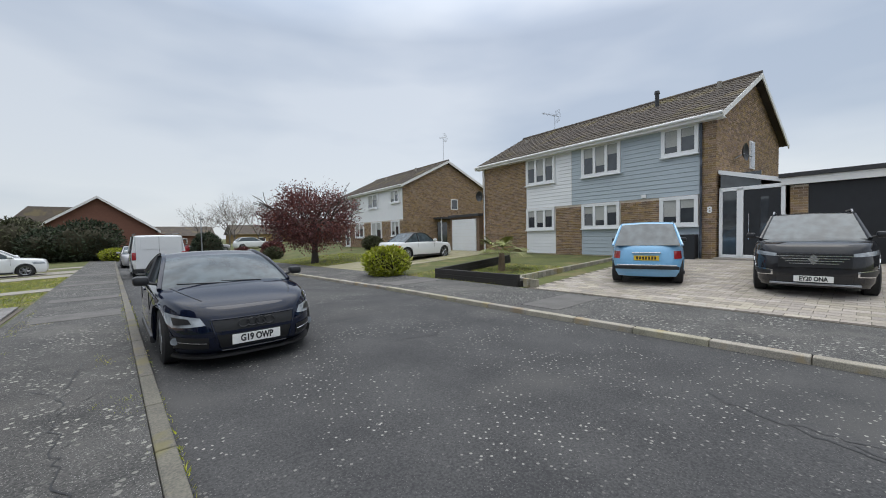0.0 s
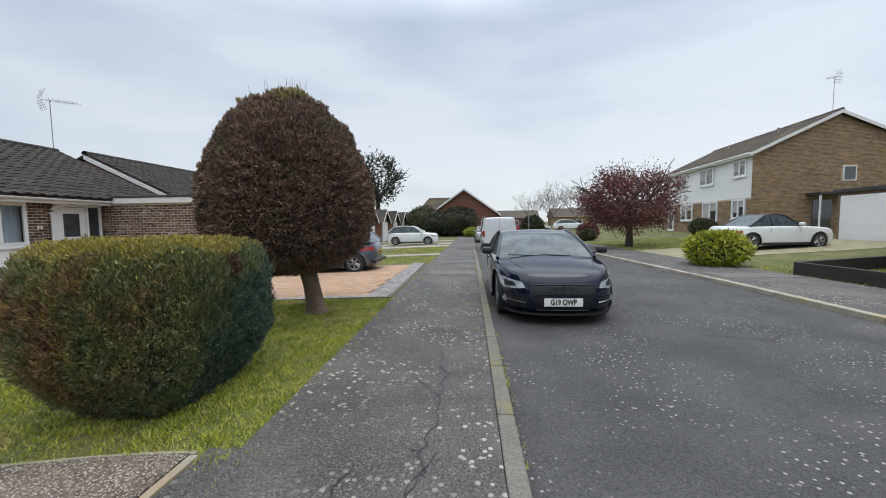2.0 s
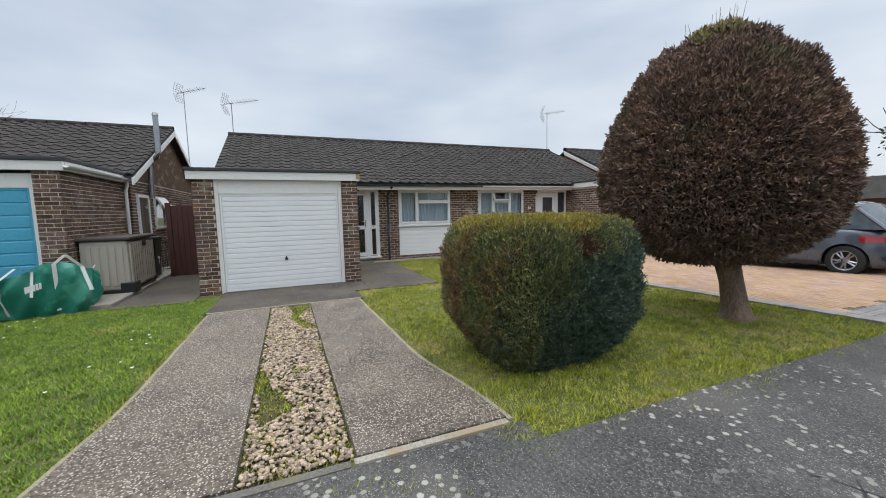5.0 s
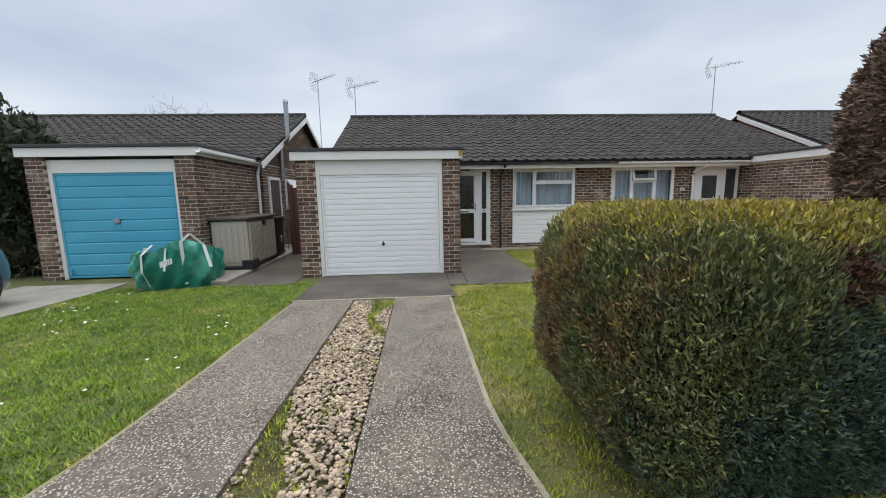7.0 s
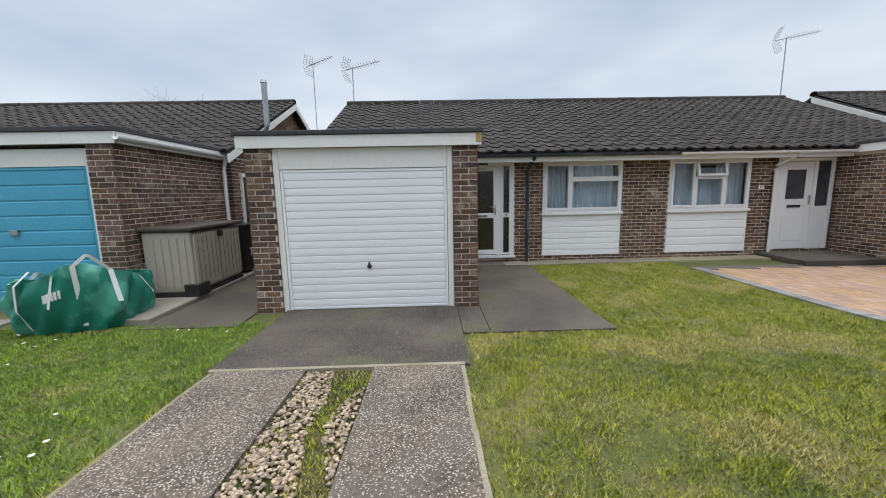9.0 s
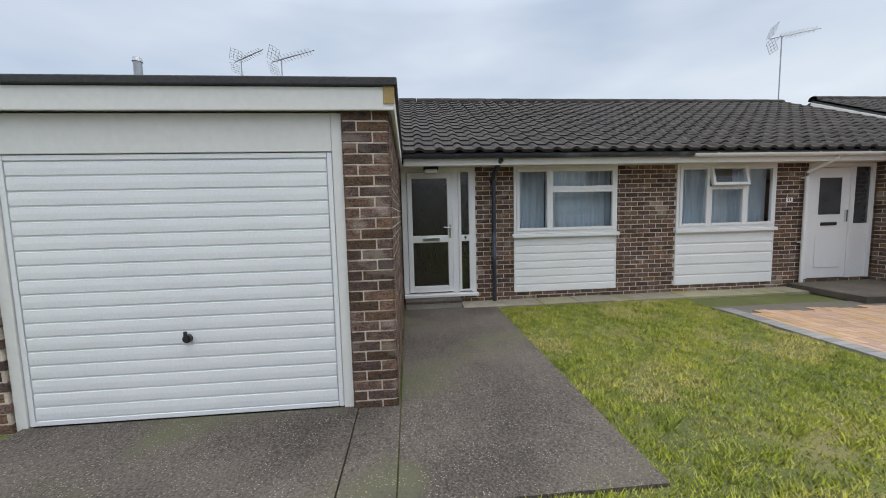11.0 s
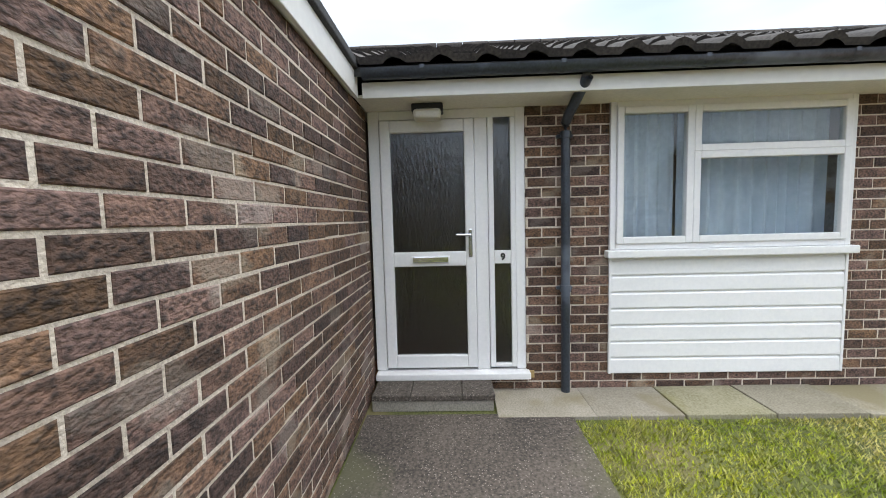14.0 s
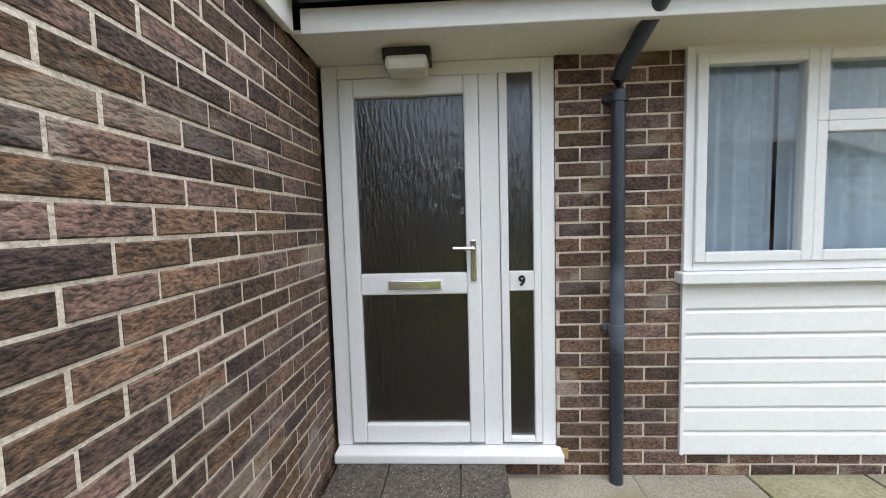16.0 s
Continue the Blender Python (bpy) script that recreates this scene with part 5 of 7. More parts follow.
def bare_tree(x, y, h, seed):
    ob = thing("bare_tree", "leafless winter tree with fine twigs", "tree", pose(x, y, land(x, y)))
    rng, g = np.random.default_rng(seed), Geo()
    g.tube([(0, 0, -0.1), (0, 0, h * 0.3)], [h * 0.022, h * 0.016], 7)
    for i in range(5):
        a = i * 1.26
        limbs(g, (0, 0, h * 0.26), (math.cos(a) * h * 0.22, math.sin(a) * h * 0.22, h * rng.uniform(0.55, 0.72)), h * 0.010, 4, rng, 0.5, 3, 0.66)
    part("branch_crown", g, TWIG, ob)


for x, y, h, s in ((12, 54, 5.6, 71), (16, 58, 5.2, 72), (9.5, 60, 4.8, 73), (14, 66, 5.5, 74), (20, 64, 5.5, 78), (-30, -14, 6.5, 75), (-34, -18, 7, 76), (-40, 3, 7, 77)):
    bare_tree(x, y, h, s)

palm = thing("palm", "small fan palm with drooping yellow-green fronds", "palm", pose(10.3, 8.5, land(10.3, 8.5)))
part("trunk", Geo().tube([(0, 0, -0.02), (0, 0, 0.3), (0.02, 0, 0.62)], [0.13, 0.11, 0.09], 10), BARK, palm, "", True)
rng = np.random.default_rng(81)
for i in range(16):
    a, up_ = i * 0.393 + rng.uniform(-0.15, 0.15), rng.uniform(-0.1, 0.9)
    g = Geo()
    d = Vector((math.cos(a), math.sin(a), up_)).normalized()
    hub = Vector((0.02, 0, 0.62)) + d * 0.45 + Vector((0, 0, 0.06))
    g.tube([(0.02, 0, 0.6), hub], [0.012, 0.008], 4, False)
    s = d.cross(Vector((0, 0, 1))).normalized()
    for j in range(13):
        b = (j - 6) * 0.2
        e = (d * math.cos(b) + s * math.sin(b)).normalized()
        w = e.cross(Vector((0, 0, 1))).normalized() * 0.04
        t1, t2 = hub + e * 0.36, hub + e * 0.66 - Vector((0, 0, 0.14))
        g.add([hub, t1 - w, t1 + w, t2], [(0, 1, 2), (1, 3, 2)])
    part("frond", g, PALM_LEAF, palm)


# ---- cars ----
SKIN, NOSE = {}, {}


def coupe_top(body, arc, bw, tw, paint):
    """A low arched cabin: windscreen, painted roof, rear glass and side glass between curved rails."""
    z0, z1 = arc[0][1], max(z for x, z in arc)
    fine = []
    for (xa, za), (xb, zb) in zip(arc, arc[1:]):
        fine += [(xa + (xb - xa) * t / 3, za + (zb - za) * t / 3) for t in range(3)]
    fine.append(arc[-1])
    fine = [fine[0]] + [tuple((fine[i - 1][k] + 2 * fine[i][k] + fine[i + 1][k]) / 4 for k in (0, 1)) for i in range(1, len(fine) - 1)] + [fine[-1]]

    def half(z):
        u = max(0.0, (z - z0) / (z1 - z0))
        return bw + (tw - bw) * u ** 1.25

    def across(x, z):
        w, bow = half(z), 0.16 if x > -0.1 else 0.05 if x > -1 else -0.12
        return [(x + bow * (1 - (t / 6) ** 2), w * t / 6, z + 0.035 * (1 - (t / 6) ** 2)) for t in range(-6, 7)]
    n1, n2 = 10, len(fine) - 9
    for name_, a, b, m_ in (("windscreen", 0, n1, CAR_GLASS), ("roof", n1 - 1, n2, paint), ("rear_window", n2 - 1, len(fine), CAR_GLASS)):
        part(name_, Geo().rows([across(*q) for q in fine[a:b]]), m_, body, "dark tinted windscreen" if name_ == "windscreen" else "", True)
    for s in (-1, 1):
        part("side_window", Geo().rows([[(x, s * (bw + 0.01), z0 - 0.04), (x, s * half(z), z)] for x, z in fine]), CAR_GLASS, body, "", True)
        part("pillar", Geo().tube([(x, s * (half(z) + 0.004), z) for x, z in fine], 0.03, 8), paint, body, "", True)
        part("pillar", Geo().tube([(-0.75, s * (bw + 0.012), z0 - 0.03), (-0.85, s * (tw + 0.02), z1 - 0.05)], [0.05, 0.04], 6), BLACK_PLASTIC, body)


def nose_patch(ob, body, name, corners, material, label, lift=0.006, sides=(1,), e=1):
    """A panel on the rounded nose: corners as (y, z) anticlockwise from the lower inner one."""
    f = NOSE[ob.name]
    (a, b, c, d) = corners
    for s in sides:
        rows_ = []
        for i in range(11):
            u = i / 10
            p, q = [a[k] + (b[k] - a[k]) * u for k in (0, 1)], [d[k] + (c[k] - d[k]) * u for k in (0, 1)]
            rows_.append([f(s * (p[0] + (q[0] - p[0]) * v), p[1] + (q[1] - p[1]) * v, lift, e) for v in np.linspace(0, 1, 8)])
        o = part(name, Geo().rows(rows_), material, body, label, True)
    return o


def car(name, label, m, L, W, H, paint, hood, belt, ws, rf, rb, tail, wheels, wr, rear_deck, plate_f="", plate_r="", rim=ALLOY, van=False, soft_top=None, arc=None, plan=4.2):
    """A car headed along +x, standing on z = 0. hood, belt: heights; ws: windscreen foot, rf and rb: roof ends, tail: rear window's foot (all x)."""
    ob = thing(name, label, "van" if van else "car", m)
    hl, hw = L / 2, W / 2
    ends = [hl - q for q in (0.14, 0.11, 0.08, 0.05, 0.03, 0.012, 0.0)]
    xs_ = sorted(set(list(np.linspace(-hl + 0.15, hl - 0.15, 55)) + ends + [-e for e in ends] + [w + s * wr * 1.14 * c for w in wheels for s in (-1, 1) for c in (1.0, 0.985, 0.92, 0.8)]))

    def top_z(x):
        if x > ws:
            u = (x - ws) / (hl - ws)
            return belt + (hood - belt) * u ** 1.5 - 0.05 * max(0, (u - 0.6) / 0.4) ** 2
        if x < tail:
            u = (tail - x) / (hl + tail)
            return belt + (rear_deck - belt) * min(1, u * 1.3) - 0.06 * max(0, (u - 0.6) / 0.4) ** 2
        return belt + 0.02 * math.sin((x - tail) / (ws - tail) * math.pi)

    drop = 0.10 if arc else 0.06

    def half_w(x):
        return hw * (1 - (min(1.0, abs(x) / hl)) ** plan) ** (1 / plan)

    def top(x, y):
        return top_z(max(-hl, min(hl, x))) - drop * (abs(y) / hw) ** 3

    tuck = [(0.0, 0.95), (0.12, 0.985), (0.34, 1.0), (0.58, 0.998), (0.82, 0.98), (0.94, 0.962), (1.0, 0.945)]

    def shell(px, py, v, lift=0.0):
        """The body's flank over the plan point (px, py), v from the sill (0) to the shoulder (1)."""
        f = np.interp(v, [q[0] for q in tuck], [q[1] for q in tuck])
        zs, zb = top(0.93 * px, 0.93 * py) - 0.02, 0.18
        z = zb + (zs - zb) * v
        x, y = px * f, py * f
        if abs(y) > 0.6 * hw:
            for w in wheels:
                r = wr * 1.13
                if abs(x - w) < r:
                    z = max(z, min(zs, wr + math.sqrt(r * r - (x - w) ** 2)))
        k = math.hypot(px / hl, py / hw) + 1e-6
        return (x + lift * px / hl / k, y + lift * py / hw / k, z)

    def skin(x, p, s, lift=0.0):
        """A point of the body's surface: station x, p from sill (0) to the middle of the top (1), side s."""
        y = s * half_w(min(abs(x) / 0.985, hl * 0.9999) * (1 if x > 0 else -1))
        if p <= 0.63:
            return shell(math.copysign(min(abs(x) / 0.985, hl * 0.9999), x), y, p / 0.63, lift)
        q = max(0.0, 1 - (p - 0.63) / 0.37) * 0.93
        return (x, y * q, top(x, y * q) + lift)

    outline_, k_ = [], 320
    for i in range(k_):
        a = 2 * math.pi * i / k_
        c_, s_ = math.cos(a), math.sin(a)
        outline_.append((hl * math.copysign(abs(c_) ** (2 / plan), c_), hw * math.copysign(abs(s_) ** (2 / plan), s_)))
    body_rows = [[shell(x, y, v) for x, y in outline_] for v in (0, 0.06, 0.12, 0.22, 0.34, 0.46, 0.58, 0.7, 0.82, 0.9, 0.95, 1.0)]
    body_rows += [[(x * f, y * f, top(x * f, y * f) - dz) for x, y in outline_] for f, dz in ((0.93, 0.006), (0.90, 0.0), (0.82, 0), (0.7, 0), (0.55, 0), (0.4, 0), (0.2, 0), (0.02, 0))]
    g = Geo().rows(body_rows, True)
    body = part("body", g, paint, ob, "", True)
    SKIN[ob.name] = skin

    def nose(y, z, lift=0.0, e=1):
        px = e * hl * (1 - (abs(y) / hw) ** plan) ** (1 / plan)
        return shell(px, y, (z - 0.18) / (top(0.93 * px, 0.93 * y) - 0.20), lift)
    NOSE[ob.name] = nose
    part("underbody", Geo().box(-hl * 0.76, hl * 0.76, -hw + 0.3, hw - 0.3, 0.16, 0.45), BLACK_PLASTIC, ob)
    for i, w in enumerate(wheels):
        for s in (-1, 1):
            part("arch_liner", Geo().rows([[(w + wr * 1.12 * math.cos(a), s * (min(half_w(w + wr * 1.15 * math.cos(a)), half_w(w)) * 0.96 - dd), wr + wr * 1.12 * math.sin(a)) for a in np.linspace(-0.25, 3.39, 16)] for dd in (0.03, 0.3)]), BLACK_PLASTIC, body)
    # greenhouse
    bw, tw = hw * (0.96 if van else 0.87), hw * (0.84 if van else 0.70)

    def cross(x, z, f, w=None):
        ww = bw + (tw - bw) * f if w is None else w
        return [(x, -ww, z), (x, -ww * 0.75, z + 0.012 * f), (x, 0, z + 0.028 * f), (x, ww * 0.75, z + 0.012 * f), (x, ww, z)]
    zr = H - 0.03
    bz = belt - 0.02
    stations = [(ws, bz, 0), (rf, zr - 0.045, 1), (rf - 0.22, zr - 0.008, 1), ((rf + rb) / 2, zr, 1), (rb + 0.1, zr - 0.02, 1), (rb, zr - 0.06, 1), (tail, bz if not van else belt - 0.0, 0.0)]
    roof_rows = [cross(*s) for s in stations[1:6]]
    top_mat = soft_top or paint
    if arc:
        coupe_top(body, arc, bw, tw, paint)
    if not arc:
        part("roof", Geo().rows(roof_rows), top_mat, body, "", True)
        part("windscreen", Geo().rows([cross(*stations[0]), cross(*stations[1])]), CAR_GLASS, body, "dark tinted windscreen", True)
        part("rear_window", Geo().rows([cross(*stations[5]), cross(*stations[6])]), top_mat if van else CAR_GLASS, body, "", True)
    for s in (-1, 1):
        outline = [(stations[0][0], s * bw, bz)] + [(st[0], s * tw, st[1]) for st in stations[1:6]] + [(stations[6][0], s * bw, bz)]
        if not arc:
            part("side_window", Geo().add(outline, [tuple(range(len(outline)))]), CAR_GLASS if not van else paint, body)
        o = 0.006 * s
        for a, b in () if arc else ((0, 1), (5, 6)):
            p, q = outline[a if a == 0 else 6], outline[b if a == 0 else 5]
            part("pillar", Geo().tube([(p[0], p[1] + o, p[2]), (q[0], q[1] + o, q[2] - 0.005)], [0.035, 0.028], 6), top_mat, body, "", True)
        xm = (ws + tail) / 2 - 0.1
        if not arc:
            part("pillar", Geo().tube([(xm, s * (bw + 0.004), bz), (xm - 0.05, s * (tw + 0.004), zr - 0.03)], [0.04, 0.032], 6), BLACK_PLASTIC if not soft_top else top_mat, body)
            part("roof_rail", Geo().tube([(rf, s * tw, zr - 0.05), (rf - 0.25, s * tw, zr - 0.012), ((rf + rb) / 2, s * tw, zr), (rb, s * tw, zr - 0.06)], 0.022, 6), top_mat, body, "", True)
        part("sill", Geo().box(wheels[1] + wr * 1.2, wheels[0] - wr * 1.2, s * hw * 0.97 - 0.03, s * hw * 0.97 + 0.03, 0.17, 0.27, 0.02), BLACK_PLASTIC, body)
        for xj in (ws - 0.12, xm - 0.15):
            part("door_seam", Geo().box(xj - 0.003, xj + 0.003, s * hw * 0.985 - 0.006, s * hw * 0.985 + 0.004, 0.32, belt - 0.1), INK, body)
        part("door_handle", Geo().box(xm + 0.1, xm + 0.28, s * hw * 0.975 - 0.012, s * hw * 0.975 + 0.022, belt - 0.16, belt - 0.13, 0.008), paint, body)
        mir = part("mirror", Geo().box(ws - 0.22, ws - 0.06, s * (hw + 0.06) - 0.085, s * (hw + 0.06) + 0.085, belt + 0.0, belt + 0.12, 0.04), BLACK_PLASTIC if paint in (NAVY, CHARCOAL, SKY_BLUE) else paint, body, "", True)
        part("mirror_arm", Geo().tube([(ws - 0.13, s * bw, belt), (ws - 0.13, s * (hw + 0.02), belt + 0.04)], 0.022, 6), BLACK_PLASTIC, mir)
    # wheels
    for w in wheels:
        for s in (-1, 1):
            y = s * (half_w(w) - 0.125)
            wh = part("wheel", Geo().tube([(w, y - 0.02, wr), (w, y + 0.02, wr)], 0.06, 12), rim, ob, "", True)
            prof = [(0.66, -0.10), (0.90, -0.105), (1.0, -0.085), (1.0, 0.085), (0.90, 0.105), (0.66, 0.10)]
            part("tyre", Geo().rows([[(w + wr * f * math.cos(a), y + d, wr + wr * f * math.sin(a)) for a in np.linspace(0, 2 * math.pi, 33)[:-1]] for f, d in prof], True), TYRE, wh, "", True)
            rg = Geo().rows([[(w + wr * f * math.cos(a), y + s * d, wr + wr * f * math.sin(a)) for a in np.linspace(0, 2 * math.pi, 33)[:-1]] for f, d in ((0.68, 0.095), (0.60, 0.085), (0.60, -0.02))], True)
            for i in range(10):
                a = i * math.pi / 5 + (0.12 if i % 2 else -0.12)
                rg.tube([(w + 0.05 * math.cos(a), y + s * 0.075, wr + 0.05 * math.sin(a)), (w + wr * 0.63 * math.cos(a + 0.06), y + s * 0.08, wr + wr * 0.63 * math.sin(a + 0.06))], [0.02, 0.016], 4)
            part("rim", rg, rim, wh, "", True)
            part("brake_disc", Geo().tube([(w, y - s * 0.01, wr), (w, y + s * 0.01, wr)], wr * 0.55, 20), BLACK_PLASTIC, wh)
    # plates
    for txt, x, sg, pm, z in ((plate_f, hl, 1, PLATE_WHITE, 0.34), (plate_r, -hl, -1, PLATE_YELLOW, 0.62 if not van else 0.85)):
        if txt:
            pl = part("number_plate", Geo().box(x + sg * 0.004 - 0.008, x + sg * 0.004 + 0.008, -0.26, 0.26, z - 0.056, z + 0.056, 0.003), pm, ob, "number plate with black characters")
            if txt.strip("|"):
                letters(txt, 0.105, pose(x + sg * 0.014, 0, z, 90, 0, 90 * sg) @ Matrix.Diagonal((0.76, 1.0, 1.0, 1.0)), INK, pl, "lettering")
            else:
                for i in range(7):
                    part("character_bar", Geo().box(x + sg * 0.013 - 0.002, x + sg * 0.013 + 0.002, -0.2 + i * 0.062, -0.165 + i * 0.062, z - 0.035, z + 0.035), INK, pl)
    return ob, body


def lamps(body, x, y, z, dx, dy, dz, material, name, label, yaw=0):
    for s in (-1, 1):
        g = Geo().box(-dx, dx, -dy, dy, -dz, dz, min(dx, dy, dz) * 0.7)
        o = part(name, g, material, body, label, True)
        o.matrix_basis = pose(x, s * y, z, 0, 0, -s * yaw)


# dark coupe at the kerb, facing the walker
TT = pose(1.25, 6.83, land(1, 7) - 0.07, 0, 0, -90)
ARCH = [(0.84, 0.84), (0.52, 1.005), (0.2, 1.14), (-0.02, 1.205), (-0.35, 1.26), (-0.7, 1.255), (-1.05, 1.19), (-1.45, 1.09), (-1.85, 0.91)]
tt, tb = car("coupe_car", "dark navy two-door coupe parked at the kerb", TT, 4.18, 1.84, 1.35, NAVY, 0.72, 0.90, 0.80, -0.1, -0.8, -1.75, (1.24, -1.23), 0.335, 0.86, "G19 OWP", arc=ARCH, plan=3.5)
nose_patch(tt, tb, "grille", ((-0.36, 0.22), (0.36, 0.22), (0.45, 0.575), (-0.45, 0.575)), INK, "black honeycomb grille", 0.008)
nose_patch(tt, tb, "grille_bar", ((-0.40, 0.41), (0.40, 0.41), (0.41, 0.445), (-0.41, 0.445)), NAVY, "", 0.014)
for y0, z0, y1, z1 in ((-0.45, 0.578, 0.45, 0.578), (-0.36, 0.218, 0.36, 0.218), (-0.455, 0.575, -0.365, 0.222), (0.455, 0.575, 0.365, 0.222)):
    part("grille_frame", Geo().tube([NOSE[tt.name](y0 + (y1 - y0) * t / 8, z0 + (z1 - z0) * t / 8, 0.006) for t in range(9)], 0.012, 6), NAVY, tb, "", True)
for i in range(4):
    c = -0.135 + i * 0.09
    part("badge_ring", Geo().tube([(2.105, c + 0.058 * math.cos(a), 0.515 + 0.045 * math.sin(a)) for a in np.linspace(0, 2 * math.pi, 17)], 0.007, 5, False), BLACK_PLASTIC, tb)
nose_patch(tt, tb, "headlight", ((0.50, 0.525), (0.885, 0.48), (0.897, 0.66), (0.55, 0.605)), LAMP_CLEAR, "clear angular headlamp", 0.006, (-1, 1))
# black patch over each headlamp paints the shade within the lamp
nose_patch(tt, tb, "headlight_shadow", ((0.62, 0.545), (0.76, 0.525), (0.78, 0.61), (0.65, 0.595)), BLACK_PLASTIC, "dark patch on the headlamp, shade as colour", 0.010, (-1, 1))
nose_patch(tt, tb, "air_intake", ((0.48, 0.26), (0.80, 0.27), (0.80, 0.40), (0.47, 0.39)), INK, "dark lower air intake", 0.006, (-1, 1))
for s in (-1, 1):
    part("intake_trim", Geo().tube([NOSE[tt.name](s * (0.49 + 0.03 * t), 0.325 + 0.002 * t, 0.012) for t in range(9)], 0.006, 5), CHROME, tb)
    fx, fy, fz = NOSE[tt.name](s * 0.75, 0.345, 0.0)
    part("fog_lamp", Geo().tube([(fx - 0.02, fy, fz), (fx + 0.022, fy + s * 0.012, fz)], 0.042, 14), LAMP_CLEAR, tb, "small round fog lamp", True)
    part("bonnet_seam", Geo().tube([SKIN[tt.name](x, 0.63 + 0.37 * (0.16 + 0.12 * (x - 0.8)), s, 0.001) for x in np.linspace(0.8, 1.75, 12)], 0.004, 4), INK, tb)
part("splitter", Geo().rows([[(f * 2.10 * (1 - (abs(y) / 0.93) ** 3.5) ** (1 / 3.5), y * f, z) for y in np.linspace(-0.8, 0.8, 21)] for f, z in ((0.93, 0.15), (0.985, 0.15), (0.985, 0.175), (0.93, 0.19))], False), INK, tb, "", True)
for s in (-1, 1):
    part("wiper", Geo().tube([(1.0, s * 0.25 + 0.12, 0.885), (0.93, s * 0.25 - 0.38, 0.905)], 0.010, 5), BLACK_PLASTIC, tb)

VAN = pose(1.55, 22.4, land(1, 20) - 0.09, 0, 0, 90)
van, vb = car("panel_van", "white panel van parked at the kerb, seen from behind", VAN, 4.9, 1.88, 1.88, CAR_WHITE, 0.95, 1.05, 1.55, 0.85, -2.36, -2.42, (1.5, -1.5), 0.33, 1.05, "", "|", van=True)
part("rear_door", Geo().box(-2.47, -2.42, -0.80, 0.80, 0.45, 1.80, 0.03), CAR_WHITE, vb)
part("rear_glass", Geo().box(-2.476, -2.468, -0.62, 0.62, 1.25, 1.68, 0.003), CAR_WHITE, vb)
part("door_split", Geo().box(-2.477, -2.465, -0.005, 0.005, 0.45, 1.80), INK, vb)
part("bumper", Geo().box(-2.52, -2.38, -0.88, 0.88, 0.28, 0.46, 0.03), BLACK_PLASTIC, vb)
lamps(vb, -2.46, 0.85, 0.98, 0.03, 0.07, 0.16, LAMP_RED, "tail_light", "red tail lamp")
for s in (-1, 1):
    part("roof_bar", Geo().tube([(1.0, s * 0.75, 1.92), (-2.2, s * 0.75, 1.92)], 0.02, 6), BLACK_PLASTIC, vb)

FIAT = pose(11.0, 3.95, land(11, 4.2), 0, 0, 19)
fi, fb = car("small_hatchback", "pastel blue rounded hatchback parked on the block drive", FIAT, 3.5, 1.63, 1.49, SKY_BLUE, 0.82, 0.93, 0.95, 0.25, -1.15, -1.66, (1.12, -1.16), 0.29, 0.90, "", "|")
nose_patch(fi, fb, "tail_light", ((0.56, 0.60), (0.72, 0.60), (0.72, 0.78), (0.56, 0.78)), LAMP_RED, "red tail lamp", 0.008, (-1, 1), -1)
part("chrome_strip", Geo().box(-1.80, -1.74, -0.62, 0.62, 0.44, 0.47, 0.01), CHROME, fb)
part("bumper_strip", Geo().box(-1.795, -1.73, -0.66, 0.66, 0.36, 0.435, 0.01), BLACK_PLASTIC, fb)
part("boot_handle", Geo().box(-1.775, -1.73, -0.30, 0.30, 0.73, 0.755, 0.008), CHROME, fb)

REN = pose(11.7, 0.8, land(10.6, 1), 0, 0, 185)
rn, rb_ = car("crossover_car", "black crossover car parked on the block drive", REN, 4.45, 1.84, 1.62, CHARCOAL, 0.98, 1.06, 0.85, 0.15, -1.6, -2.05, (1.36, -1.29), 0.36, 1.05, "EY20 ONA")
part("grille", Geo().prism([(2.0, 0.55), (2.232, 0.55), (2.232, 0.80), (2.0, 0.80)], -0.48, 0.48), BLACK_PLASTIC, rb_, "black slatted grille")
for i in range(4):
    part("grille_slat", Geo().box(2.23, 2.242, -0.5 + i * 0.06, 0.5 - i * 0.06, 0.75 - i * 0.045, 0.765 - i * 0.045), CHROME, rb_)
part("badge", Geo().add([(2.26, 0, 0.80), (2.26, 0.075, 0.70), (2.26, 0, 0.60), (2.26, -0.075, 0.70), (2.20, 0, 0.81), (2.20, 0.085, 0.70), (2.20, 0, 0.59), (2.20, -0.085, 0.70)], [(0, 1, 2, 3), (0, 4, 5, 1), (1, 5, 6, 2), (2, 6, 7, 3), (3, 7, 4, 0)]), CHROME, rb_, "silver diamond badge")
nose_patch(rn, rb_, "headlight", ((0.50, 0.745), (0.885, 0.77), (0.895, 0.86), (0.50, 0.80)), LAMP_CLEAR, "slim clear headlamp", 0.012, (-1, 1))
nose_patch(rn, rb_, "fog_surround", ((0.55, 0.39), (0.86, 0.37), (0.86, 0.52), (0.55, 0.49)), CHROME, "chrome fog lamp surround", 0.008, (-1, 1))
nose_patch(rn, rb_, "fog_lamp", ((0.58, 0.405), (0.85, 0.39), (0.85, 0.505), (0.58, 0.475)), BLACK_PLASTIC, "dark fog lamp", 0.014, (-1, 1))
nose_patch(rn, rb_, "lower_grille", ((-0.5, 0.27), (0.5, 0.27), (0.5, 0.40), (-0.5, 0.40)), BLACK_PLASTIC, "black lower grille")
